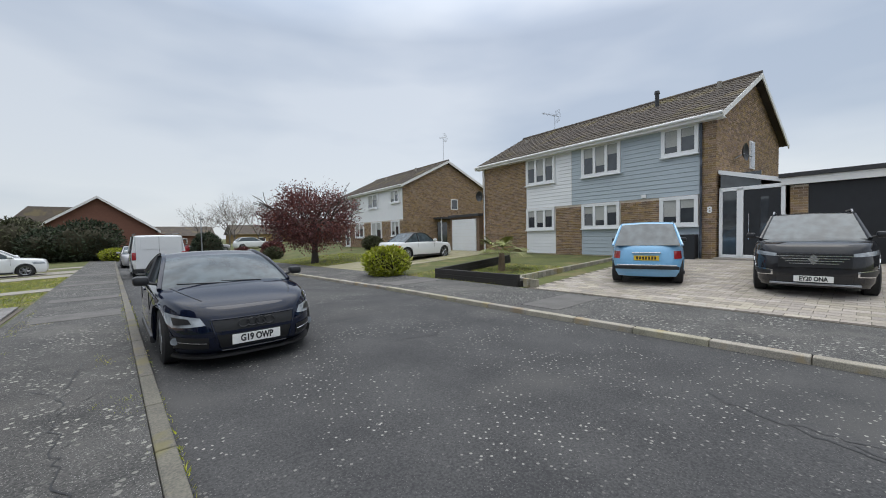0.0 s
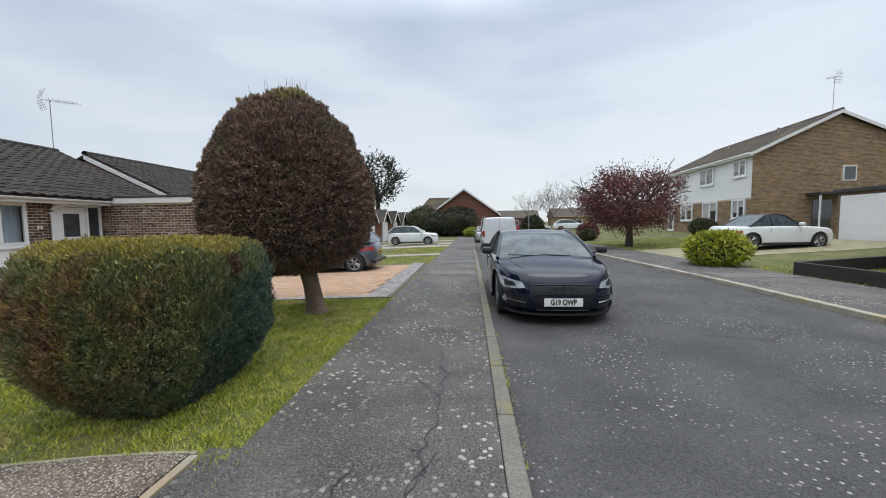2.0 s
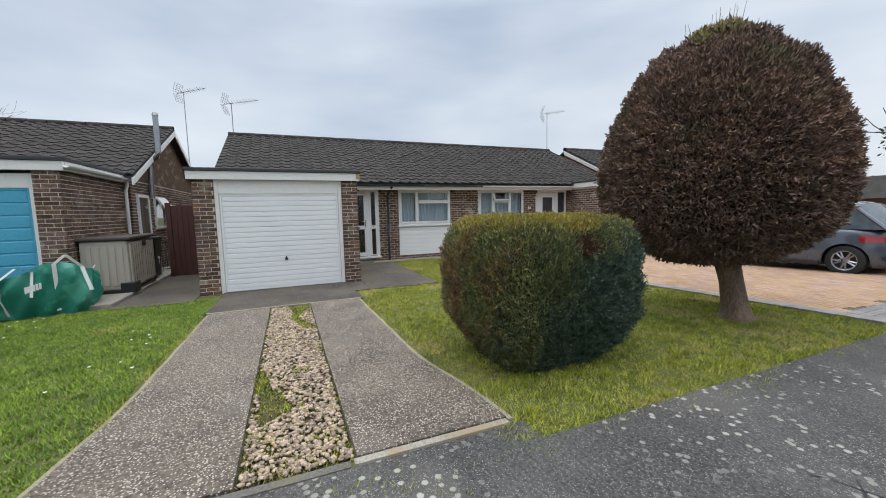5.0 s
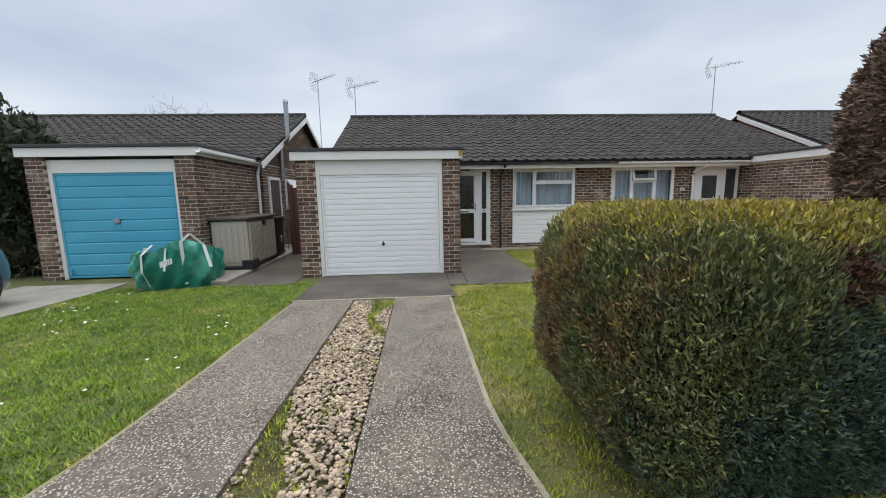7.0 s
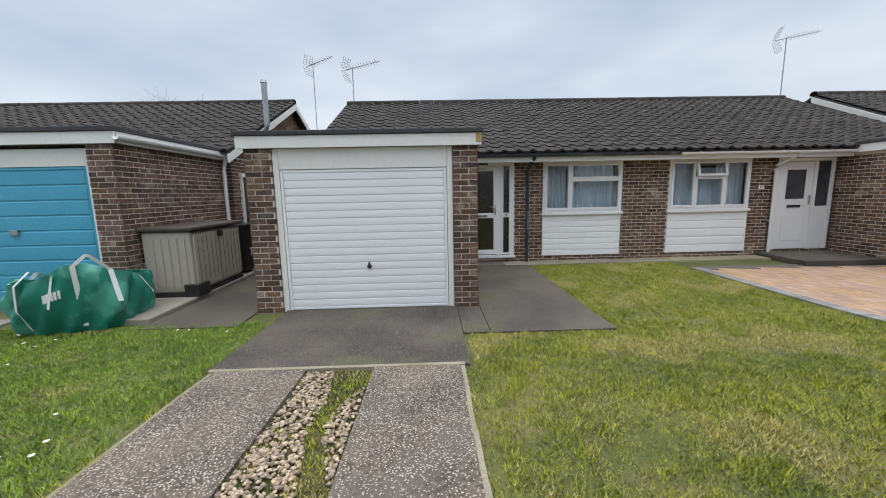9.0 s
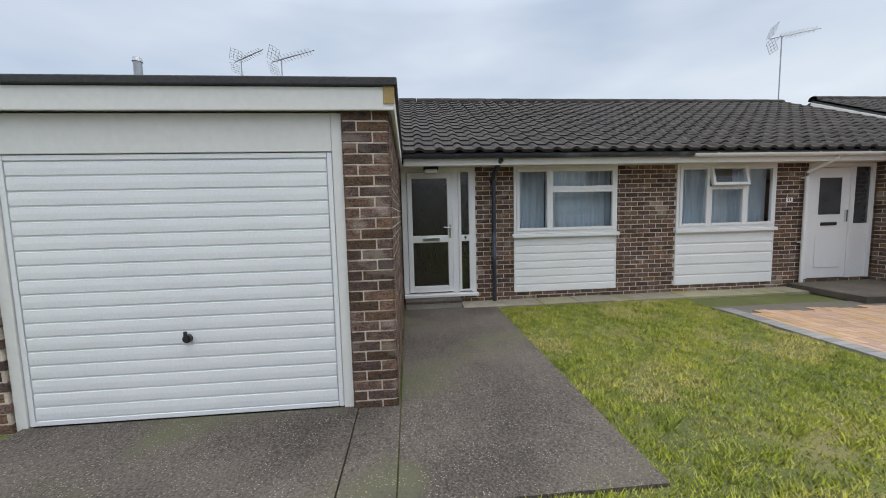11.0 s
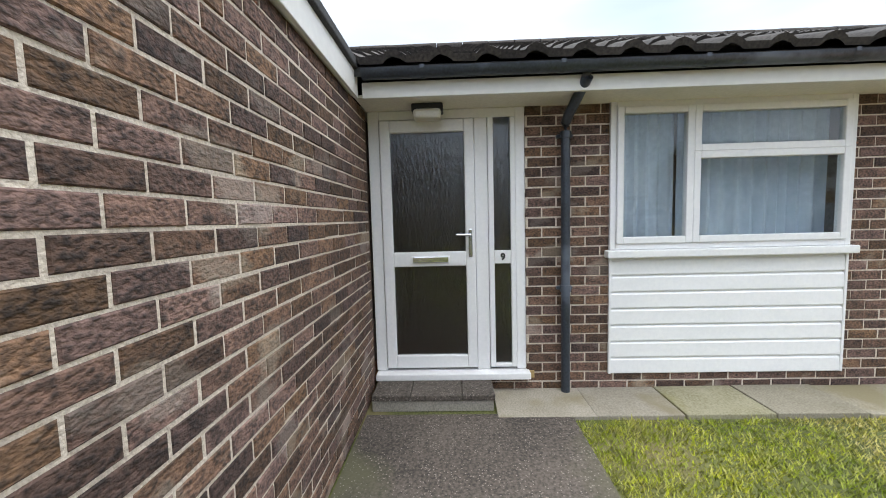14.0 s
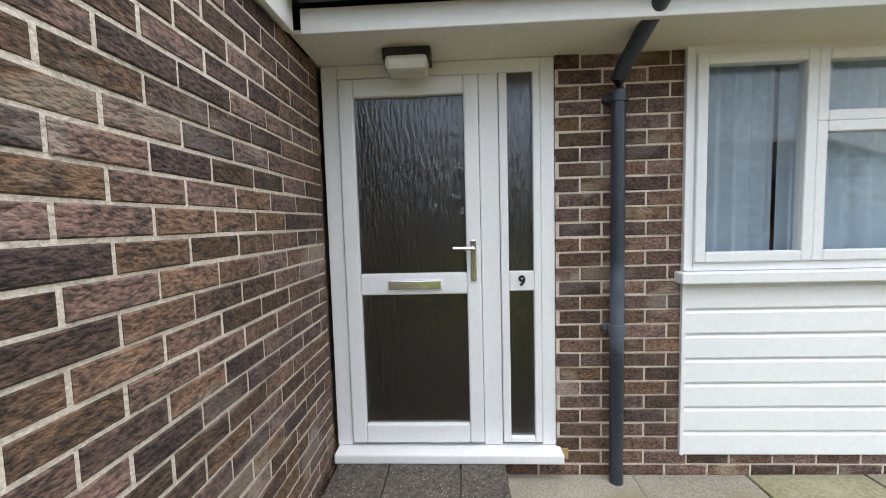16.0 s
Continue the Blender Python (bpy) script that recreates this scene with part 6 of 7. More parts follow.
part("skid_plate", Geo().box(2.0, 2.19, -0.6, 0.6, 0.22, 0.26, 0.012), ALUMINIUM, rb_)
part("plate_band", Geo().box(2.217, 2.236, -0.26, -0.21, 0.284, 0.396), BADGE_BLUE, rb_)
for s in (-1, 1):
    part("roof_bar", Geo().tube([(0.1, s * 0.62, 1.58), (-0.1, s * 0.62, 1.645), (-1.3, s * 0.62, 1.65), (-1.5, s * 0.62, 1.59)], 0.018, 6), ALUMINIUM, rb_)

COR = pose(-4.5, 28.8, land(-4.5, 28) + 0.01, 0, 0, 0)
co_, cb = car("white_hatchback", "white hatchback parked on a drive across the verge", COR, 4.0, 1.74, 1.48, CAR_WHITE, 0.86, 0.96, 0.9, 0.2, -1.4, -1.9, (1.25, -1.25), 0.32, 0.95)
nose_patch(co_, cb, "headlight", ((0.5, 0.62), (0.79, 0.64), (0.80, 0.76), (0.55, 0.72)), LAMP_CLEAR, "clear headlamp", 0.01, (-1, 1))
HYU = pose(-4.75, 11.45, land(-4.75, 11) + 0.012, 0, 0, 180)
hy, hb = car("grey_hatchback", "slate grey hatchback parked on the buff block drive", HYU, 3.67, 1.66, 1.50, SLATE, 0.86, 0.95, 0.95, 0.3, -1.2, -1.75, (1.18, -1.2), 0.30, 0.95, "", "|")
nose_patch(hy, hb, "tail_light", ((0.50, 0.68), (0.755, 0.68), (0.755, 0.82), (0.52, 0.80)), LAMP_RED, "red tail lamp", 0.012, (-1, 1), -1)
part("bumper", Geo().box(-1.86, -1.74, -0.70, 0.70, 0.30, 0.42, 0.03), BLACK_PLASTIC, hb)
AUD = pose(12.2, 15.9, land(12.2, 16), 0, 0, 3)
au, ab = car("white_convertible", "white convertible with a black fabric roof", AUD, 4.3, 1.76, 1.40, CAR_WHITE, 0.80, 0.92, 0.65, 0.1, -0.7, -1.35, (1.3, -1.28), 0.32, 0.92, soft_top=BLACK_PLASTIC)
nose_patch(au, ab, "tail_light", ((0.5, 0.62), (0.80, 0.62), (0.80, 0.74), (0.5, 0.74)), LAMP_RED, "red tail lamp", 0.012, (-1, 1), -1)
SIL = pose(1.3, 33, land(1, 33) - 0.07, 0, 0, -90)
si, sb = car("silver_saloon", "silver saloon parked farther along the kerb", SIL, 4.4, 1.78, 1.42, SILVER, 0.85, 0.93, 0.8, 0.1, -0.9, -1.5, (1.35, -1.3), 0.32, 0.95)
for x, y, a, pm, lab in ((9, 52, 10, SILVER, "small silver car parked in the far distance"), (13, 50, 0, CAR_WHITE, "white car parked in the far distance"), (6, 54, 5, LAMP_RED, "red car parked in the far distance")):
    car("far_car", lab, pose(x, y, land(x, y), 0, 0, a), 4.1, 1.75, 1.45, pm, 0.86, 0.95, 0.9, 0.2, -1.3, -1.8, (1.25, -1.25), 0.31, 0.95)
GREY = pose(-8.6 + 3.6, -5.75, land(-5, -5), 0, 0, 180)
gc, gb = car("dark_hatchback", "dark grey hatchback on the neighbouring drive", GREY, 3.9, 1.72, 1.48, SLATE, 0.86, 0.95, 0.9, 0.2, -1.4, -1.85, (1.2, -1.22), 0.31, 0.95)
nose_patch(gc, gb, "tail_light", ((0.5, 0.66), (0.78, 0.66), (0.78, 0.82), (0.52, 0.80)), LAMP_RED, "red tail lamp", 0.012, (-1, 1), -1)



# ---- two-storey houses across the street ----
def house_window(parent, y0, y1, z0, z1, bays, dark=True):
    """A far window in the plane x = 0, looking to -x."""
    w = part("window", Geo().box(-0.05, 0.05, y0, y1, z1 - 0.07, z1).box(-0.05, 0.05, y0, y1, z0, z0 + 0.07).box(-0.05, 0.05, y0, y0 + 0.07, z0 + 0.07, z1 - 0.07).box(-0.05, 0.05, y1 - 0.07, y1, z0 + 0.07, z1 - 0.07), UPVC, parent)
    part("sill", Geo().box(-0.10, 0.0, y0 - 0.05, y1 + 0.05, z0 - 0.05, z0 - 0.004, 0.008), UPVC, w)
    n_ = len(bays)
    step_ = (y1 - y0 - 0.14) / n_
    for i, b in enumerate(bays):
        a = y0 + 0.07 + i * step_
        part("pane", Geo().box(0.01, 0.03, a, a + step_, z0 + 0.07, z1 - 0.07), DARK_PANE, w)
        if b:
            part("sash", Geo().box(-0.045, 0.01, a, a + 0.06, z0 + 0.07, z1 - 0.07).box(-0.045, 0.01, a + step_ - 0.06, a + step_, z0 + 0.07, z1 - 0.07).box(-0.045, 0.01, a + 0.06, a + step_ - 0.06, z0 + 0.07, z0 + 0.13).box(-0.045, 0.01, a + 0.06, a + step_ - 0.06, z1 - 0.13, z1 - 0.07), UPVC, w)
            part("blind", Geo().box(0.004, 0.009, a + 0.07, a + step_ - 0.07, z1 - 0.14 - 0.75 * (z1 - z0 - 0.3) * (0.5 + 0.5 * (i % 2)), z1 - 0.13), BLIND, w, "pale curtain behind the glass")
    return w


def boards(parent, y0, y1, z0, z1, material, pitch=0.165, x=0.0):
    n_ = max(1, round((z1 - z0) / pitch))
    h = (z1 - z0) / n_
    g = Geo().rows([[(d, s, z * h) for d, z in ((0.03, 0.0), (-0.026, 0.0), (-0.012, 0.94), (-0.004, 1.0), (0.03, 1.0))] for s in (-(y1 - y0) / 2, (y1 - y0) / 2)])
    pieces(parent, "cladding_board", g, [pose(x, (y0 + y1) / 2, z0 + i * h) for i in range(n_)], material, (0, y0, z0))


def brick_face(parent, y0, y1, z0, z1, x=0.0, material=None):
    """Courses of real bricks for a far wall, in one part."""
    g = Geo()
    c, p = 0.0775, 0.225
    for r in range(int((z1 - z0) / c)):
        for i in range(-1, int((y1 - y0) / p) + 1):
            a, b = max(y0, y0 + i * p + (r % 2) * p / 2), min(y1, y0 + i * p + (r % 2) * p / 2 + p - 0.011)
            if b - a > 0.03:
                z = z0 + r * c
                g.add([(x, a, z), (x, b, z), (x, b, z + c - 0.011), (x, a, z + c - 0.011), (x - 0.012, a, z), (x - 0.012, b, z), (x - 0.012, b, z + c - 0.011), (x - 0.012, a, z + c - 0.011)],
                      [(4, 5, 6, 7), (0, 1, 5, 4), (2, 3, 7, 6), (1, 2, 6, 5), (3, 0, 4, 7)])
    tagged(part("brickwork", g, material or TAN_BRICK, parent), kind="stuff")


def gable_bricks(parent, depth, z_eave, z_apex, y, side, material=None, openings=()):
    """Bricks of a gable wall in the plane y, from x = 0 to depth."""
    g = Geo()
    c, p = 0.0775, 0.225
    for r in range(int((z_apex - 0.0) / c)):
        z = r * c
        f = min(1.0, max(0.0, (z_apex - z) / (z_apex - z_eave)))
        lo, hi = depth / 2 * (1 - f), depth - depth / 2 * (1 - f)
        for i in range(-1, int(depth / p) + 1):
            a, b = max(lo, i * p + (r % 2) * p / 2), min(hi, i * p + (r % 2) * p / 2 + p - 0.011)
            if b - a > 0.03 and not any(o[0] < (a + b) / 2 < o[1] and o[2] < z < o[3] for o in openings):
                g.add([(a, y, z), (b, y, z), (b, y, z + c - 0.011), (a, y, z + c - 0.011), (a, y + side * 0.012, z), (b, y + side * 0.012, z), (b, y + side * 0.012, z + c - 0.011), (a, y + side * 0.012, z + c - 0.011)],
                      [(4, 5, 6, 7), (0, 1, 5, 4), (2, 3, 7, 6), (1, 2, 6, 5), (3, 0, 4, 7)])
    tagged(part("gable_brickwork", g, material or TAN_BRICK, parent), kind="stuff")


def house_body(name, label, m, width, depth, z_eave, z_apex, roof_mat, parts=60):
    ob = thing(name, label, "house", m)
    part("wall", Geo().prism([(0.004, -0.4), (depth, -0.4), (depth, z_eave), (depth / 2, z_apex - 0.05), (0.004, z_eave)], 0.0, width), MORTAR, ob)
    ov = 0.32
    sl = (z_apex - z_eave) / (depth / 2)
    ez = z_eave - ov * sl + 0.12
    roof = part("roof", Geo().prism([(-ov, ez), (depth / 2, z_apex + 0.12), (depth + ov, ez), (depth + ov, ez - 0.08), (depth / 2, z_apex + 0.04), (-ov, ez - 0.08)], -0.3, width + 0.3), roof_mat, ob, "brown concrete tile roof")
    n_rows = int(math.hypot(depth / 2 + ov, z_apex - z_eave + ov * sl) / 0.33)
    up_ = Vector((depth / 2 + ov, 0, z_apex + 0.12 - ez))
    gap = up_.length / n_rows
    ang = math.degrees(math.atan2(up_.z, up_.x))
    cols = int((width + 0.6) / 0.33)
    row = Geo().rows([[(x_, -0.3 + j * (width + 0.6) / cols / 2, z_ + (0.022 if j % 2 else 0.0)) for j in range(2 * cols + 1)] for x_, z_ in ((-0.02, 0.0), (-0.02, 0.035), (gap, 0.012))])
    for i in range(n_rows):
        q = part("tile_course", row if i == 0 else first.data, roof_mat, roof, "", False)
        if i == 0:
            first = q
        q.matrix_basis = Matrix.Translation(Vector((-ov, 0, ez)) + up_ * (i / n_rows)) @ pose(0, 0, 0, 0, -ang, 0)
    part("ridge", Geo().tube([(depth / 2, -0.3, z_apex + 0.13), (depth / 2, width + 0.3, z_apex + 0.13)], 0.10, 10), roof_mat, roof, "", True)
    for y in (-0.32, width + 0.28):
        for a, b in (((-ov - 0.02, ez), (depth / 2, z_apex + 0.12)), ((depth + ov + 0.02, ez), (depth / 2, z_apex + 0.12))):
            part("bargeboard", Geo().prism([a, b, (b[0], b[1] - 0.2), (a[0], a[1] - 0.2)], y, y + 0.04), FASCIA, roof, "white painted bargeboard")
    part("fascia", Geo().box(-ov - 0.02, -ov + 0.02, -0.3, width + 0.3, ez - 0.17, ez + 0.01), FASCIA, ob)
    part("soffit", Geo().box(-ov, 0.0, -0.3, width + 0.3, ez - 0.17, ez - 0.15), FASCIA, ob)
    part("gutter", Geo().tube([(-ov - 0.06, -0.3, ez - 0.02), (-ov - 0.06, width + 0.3, ez - 0.02)], 0.055, 8), UPVC, ob)
    return ob


def aerial(parent_m, h, label, turn=0, n_=9, length=0.9, kind="tv_aerial"):
    ob = thing(kind, label, "aerial", parent_m)
    part("mast", Geo().tube([(0, 0, 0), (0, 0, h)], 0.016, 7), ALUMINIUM, ob)
    c, s = math.cos(radians(turn)), math.sin(radians(turn))
    up_ = 0.10
    boom = part("boom", Geo().tube([(-0.3 * c, -0.3 * s, h - 0.04), (length * c, length * s, h + up_ * length)], 0.013, 6), ALUMINIUM, ob)
    for i in range(n_):
        d = -0.05 + i * (length + 0.02) / n_
        z, w = h + up_ * d, 0.13 - 0.05 * i / n_
        for e in (-1, 1):
            part("element", Geo().tube([(d * c - w * s, d * s + w * c, z - 0.05 * e), (d * c + w * s, d * s - w * c, z + 0.05 * e)], 0.007, 4), ALUMINIUM, boom)
    for e in (-1, 1):
        for t in np.linspace(0.05, 0.36, 5):
            part("reflector_bar", Geo().tube([((-0.3 + 0.35 * t) * c - 0.2 * s, (-0.3 + 0.35 * t) * s + 0.2 * c, h - 0.04 + e * t), ((-0.3 + 0.35 * t) * c + 0.2 * s, (-0.3 + 0.35 * t) * s - 0.2 * c, h - 0.04 + e * t)], 0.006, 4), ALUMINIUM, boom)
        for w in (-0.2, -0.07, 0.07, 0.2):
            part("reflector_bar", Geo().tube([(-0.28 * c - w * s, -0.28 * s + w * c, h - 0.04 + e * 0.05), (-0.174 * c - w * s, -0.174 * s + w * c, h - 0.04 + e * 0.36)], 0.006, 4), ALUMINIUM, boom)
    return ob


HA = pose(15.75, 3.45, 0.34, 0, 0, -5)
A = house_body("semi_detached_house", "tan brick house pair with white and pale blue cladding", HA, 11.8, 8.0, 5.05, 7.15, BROWN_TILE)
gable_bricks(A, 8.0, 5.05, 7.1, 0.0, -1, None, [(3.6, 4.2, 3.5, 4.6)])
up0, up1, lo0, lo1 = 3.52, 5.0, 1.22, 2.32
brick_face(A, 0.0, 0.42, 0.0, 4.9)
brick_face(A, 8.45, 11.8, 0.0, 4.9)
boards(A, 0.45, 5.7, 2.34, 4.86, BLUE_CLAD)
boards(A, 5.71, 8.42, 2.34, 4.86, UPVC)
brick_face(A, 1.85, 3.35, 0.0, 2.3)
brick_face(A, 5.2, 6.6, 0.0, 2.3)
boards(A, 0.45, 1.84, 0.05, 1.2, BLUE_CLAD)
boards(A, 3.36, 5.18, 0.05, 1.2, BLUE_CLAD)
boards(A, 6.62, 8.42, 0.05, 1.2, UPVC)
for y0, y1, z0, z1, b in ((0.5, 1.75, up0 + 0.3, up1 - 0.1, (1, 1)), (3.35, 5.15, up0, up1 - 0.1, (1, 1, 1)), (6.6, 8.4, up0, up1 - 0.1, (1, 1, 1)), (0.5, 1.8, lo0, lo1, (1, 1)), (3.38, 5.15, lo0, lo1, (1, 1, 1)), (6.65, 8.4, lo0, lo1, (1, 1, 1))):
    w = house_window(A, y0, y1, z0, z1, b)
    w.location.x = -0.05
gw = part("gable_window", Geo().box(3.6, 4.2, -0.05, 0.02, 3.5, 4.6), UPVC, A)
part("pane", Geo().box(3.66, 4.14, -0.06, -0.052, 3.56, 4.54), DARK_PANE, gw)
part("downpipe", Geo().tube([(-0.08, 0.42, 4.9), (-0.08, 0.42, 0.0)], 0.04, 8), GUTTER, A, "dark downpipe")
part("downpipe", Geo().tube([(-0.08, 11.6, 4.9), (-0.08, 11.6, 0.0)], 0.04, 8), UPVC, A, "white downpipe")
part("chimney_flue", Geo().tube([(2.9, 3.2, 6.3), (2.9, 3.2, 7.3)], [0.09, 0.09], 10), BLACK_PLASTIC, A, "black metal flue")
part("flue_cap", Geo().tube([(2.9, 3.2, 7.3), (2.9, 3.2, 7.42)], [0.12, 0.10], 10), BLACK_PLASTIC, A)
part("vent", Geo().tube([(3.2, 0.9, 6.6), (3.2, 0.9, 7.15)], 0.09, 10), CONCRETE, A)
part("vent", Geo().tube([(2.6, 10.6, 6.2), (2.6, 10.6, 6.75)], 0.09, 10), CONCRETE, A)
part("alarm_box", Geo().box(-0.1, -0.02, 2.3, 2.5, 2.36, 2.5, 0.02), UPVC, A)
letters("8", 0.3, HA.inverted() @ HA @ pose(-0.02, 0.17, 1.75, 90, 0, -90), UPVC, A, "house_number", 0.01)
d = part("satellite_dish", Geo().rows([[(1.9 + r * math.cos(a), -0.35 - 0.12 * (1 - (r / 0.33) ** 2) * -1, 3.9 + r * math.sin(a)) for a in np.linspace(0, 2 * math.pi, 21)[:-1]] for r in (0.01, 0.15, 0.25, 0.33)], True), BLACK_PLASTIC, A, "dark grey satellite dish", True)
part("dish_arm", Geo().tube([(1.9, 0, 3.7), (1.9, -0.25, 3.85), (1.6, -0.6, 3.65)], 0.02, 6), ALUMINIUM, d)
d = part("satellite_dish", Geo().rows([[(-0.35 + 0.1 * (1 - (r / 0.3) ** 2), 11.75 + r * math.cos(a), 3.3 + r * math.sin(a)) for a in np.linspace(0, 2 * math.pi, 21)[:-1]] for r in (0.01, 0.15, 0.25, 0.3)], True), BLACK_PLASTIC, A, "dark grey satellite dish", True)
part("dish_arm", Geo().tube([(0, 11.75, 3.1), (-0.3, 11.75, 3.3)], 0.02, 6), ALUMINIUM, d)
aerial(HA @ pose(4, 9.6, 6.9), 1.3, "television aerial on the house roof", 160)

# glazed porch and garage beside it
porch = thing("porch", "white framed glass porch with a black front door", "porch", HA)
g = Geo()
for y in (-0.12, -0.62, -0.70, -1.75):
    g.box(0.1, 0.2, y - 0.05, y + 0.05, 0.12, 2.45, 0.008)
g.box(0.1, 0.2, -1.8, -0.07, 2.36, 2.48, 0.008).box(0.1, 0.2, -1.8, -0.07, 0.1, 0.2, 0.008)
part("frame", g, UPVC, porch)
part("pane", Geo().box(0.14, 0.16, -0.6, -0.15, 0.2, 2.36), DARK_PANE, porch)
part("top_pane", Geo().prism([(0.14, 2.48), (0.16, 2.48), (0.16, 2.95), (0.14, 2.95)], -1.2, -0.1), DARK_PANE, porch)
part("roof_edge", Geo().add([(0.08, -0.05, 3.12), (0.08, -1.85, 2.62), (0.08, -1.85, 2.48), (0.08, -0.05, 2.98), (3, -0.05, 3.12), (3, -1.85, 2.62), (3, -1.85, 2.48), (3, -0.05, 2.98)], [(0, 1, 2, 3), (4, 5, 6, 7), (0, 1, 5, 4), (3, 2, 6, 7), (0, 3, 7, 4), (1, 2, 6, 5)]), UPVC, porch)
pd = part("front_door", Geo().box(0.13, 0.18, -1.70, -0.76, 0.2, 2.36, 0.01), BLACK_PLASTIC, porch, "black front door with a glass slot")
part("glass_slot", Geo().box(0.122, 0.129, -1.4, -1.2, 0.9, 2.1), DARK_PANE, pd)
part("bar_handle", Geo().tube([(0.10, -0.9, 0.7), (0.10, -0.9, 1.6)], 0.016, 6), CHROME, pd)
part("step", Geo().box(-0.3, 0.3, -1.85, 0.0, -0.3, 0.1, 0.02), CONCRETE, porch)
part("back", Geo().box(3, 3.1, -1.85, 0, 0, 3.0), TAN_BRICK, porch)
gar = thing("double_garage", "flat-roofed garage with dark doors and white fascia", "garage", HA)
part("wall", Geo().box(0.25, 6.0, -9.0, -1.95, -0.3, 2.4), BLACK_PLASTIC, gar, "dark garage doors")
brick_face(gar, -2.3, -1.9, 0.0, 2.35, 0.2)
part("pier", Geo().box(0.2, 0.6, -2.3, -1.9, -0.3, 2.38), MORTAR, gar)
part("fascia", Geo().box(0.05, 0.14, -9.0, -1.7, 2.4, 2.62), FASCIA, gar)
part("roof", Geo().box(0.0, 6.1, -9.1, -1.65, 2.622, 2.75, 0.01), FELT, gar)
tagged(part("slatted_bin_store", Geo().box(15.3, 15.75, 3.95, 4.9, 0.3, 1.25, 0.02), BLACK_PLASTIC), "dark grey slatted bin store against the house", "bin store")

HB = pose(17.35, 24.2, 0.36, 0, 0, -5)
Bh = house_body("far_house", "tan brick house with white weatherboard upper storey", HB, 13.0, 8.8, 5.05, 7.2, BROWN_TILE)
gable_bricks(Bh, 8.8, 5.05, 7.15, 0.0, -1, None, [(4.8, 5.5, 3.2, 4.1)])
brick_face(Bh, 0.0, 13.0, 0.0, 2.3)
boards(Bh, 0.02, 12.9, 2.34, 4.86, UPVC)
for y0, y1, z0, z1, b in ((0.5, 1.9, 3.7, 4.8, (1, 1)), (4.2, 6.2, 3.5, 4.8, (1, 1)), (8.2, 10.2, 3.5, 4.8, (1, 1)), (0.5, 1.9, 1.0, 2.3, (1, 1)), (3.6, 5.6, 0.5, 2.3, (1, 1)), (7.2, 9.2, 0.9, 2.3, (1, 1)), (10.5, 11.6, 0.05, 2.2, (1,))):
    house_window(Bh, y0, y1, z0, z1, b).location.x = -0.05
gw = part("gable_window", Geo().box(4.8, 5.5, -0.05, 0.02, 3.2, 4.1), UPVC, Bh)
part("pane", Geo().box(4.87, 5.43, -0.06, -0.052, 3.27, 4.03), DARK_PANE, gw)
pc = part("porch_canopy", Geo().prism([(2.9, 2.35), (4.9, 2.35), (4.9, 2.5), (2.9, 2.5)], -1.1, 0.0), FELT, Bh, "dark lean-to porch canopy")
part("post", Geo().tube([(3.0, -1.0, 0), (3.0, -1.0, 2.35)], 0.05, 6), UPVC, pc)
part("side_door", Geo().box(3.3, 4.3, -0.06, 0.0, 0.0, 2.1), DARK_PANE, Bh, "glazed side door")
part("vent", Geo().tube([(3.2, 3.0, 6.5), (3.2, 3.0, 7.1)], 0.08, 8), CONCRETE, Bh)
part("vent", Geo().tube([(3.4, 9.0, 6.5), (3.4, 9.0, 7.1)], 0.08, 8), CONCRETE, Bh)
aerial(HB @ pose(4.4, 0.4, 7.2), 2.2, "tall television aerial on the gable", 100, 6, 0.5)
bg = thing("far_garage", "white up-and-over garage door in a low brick garage", "garage", pose(17.2, 16.0, 0.34, 0, 0, -5))
part("wall", Geo().box(0.06, 5, 0.0, 2.9, -0.3, 2.2), TAN_BRICK, bg)
part("garage_door", Geo().box(-0.02, 0.055, 0.25, 2.65, 0.0, 2.05, 0.01), GARAGE_WHITE, bg)
for i in range(8):
    part("groove", Geo().box(-0.026, -0.021, 0.3, 2.6, 0.22 + i * 0.23, 0.235 + i * 0.23), FASCIA, bg)
part("roof", Geo().box(-0.1, 5.1, -0.1, 3.0, 2.2, 2.36, 0.01), FELT, bg)

# end of the street: red brick gable house, bungalow gables, far terraces
RH = thing("red_brick_house", "red brick gabled house at the end of the street", "house", pose(-8.0, 62, -0.3))
part("wall", Geo().prism([(1.5, -0.5), (12.5, -0.5), (12.5, 3.2), (7.0, 7.0), (1.5, 3.2)], 0, 10), RED_BRICK, RH)
part("roof", Geo().add([(1.1, -0.4, 3.1), (7, -0.4, 7.25), (12.9, -0.4, 2.95), (1.1, 10.4, 2.95), (7, 10.4, 7.25), (12.9, 10.4, 2.95), (1.1, -0.4, 2.8), (7, -0.4, 7.1), (12.9, -0.4, 2.8), (1.1, 10.4, 2.8), (7, 10.4, 7.1), (12.9, 10.4, 2.8)],
                            [(0, 1, 4, 3), (1, 2, 5, 4), (6, 7, 10, 9), (7, 8, 11, 10), (0, 1, 7, 6), (1, 2, 8, 7), (3, 4, 10, 9), (4, 5, 11, 10), (0, 3, 9, 6), (2, 5, 11, 8)]), BROWN_TILE, RH)
for a, b in (((1.0, 3.0), (7, 7.25)), ((13.0, 3.0), (7, 7.25))):
    part("bargeboard", Geo().prism([a, b, (b[0], b[1] - 0.3), (a[0], a[1] - 0.3)], -0.5, -0.42), FASCIA, RH)
part("side_wing", Geo().box(-1.5, 1.48, 3, 9, -0.5, 3.0), RED_BRICK, RH)
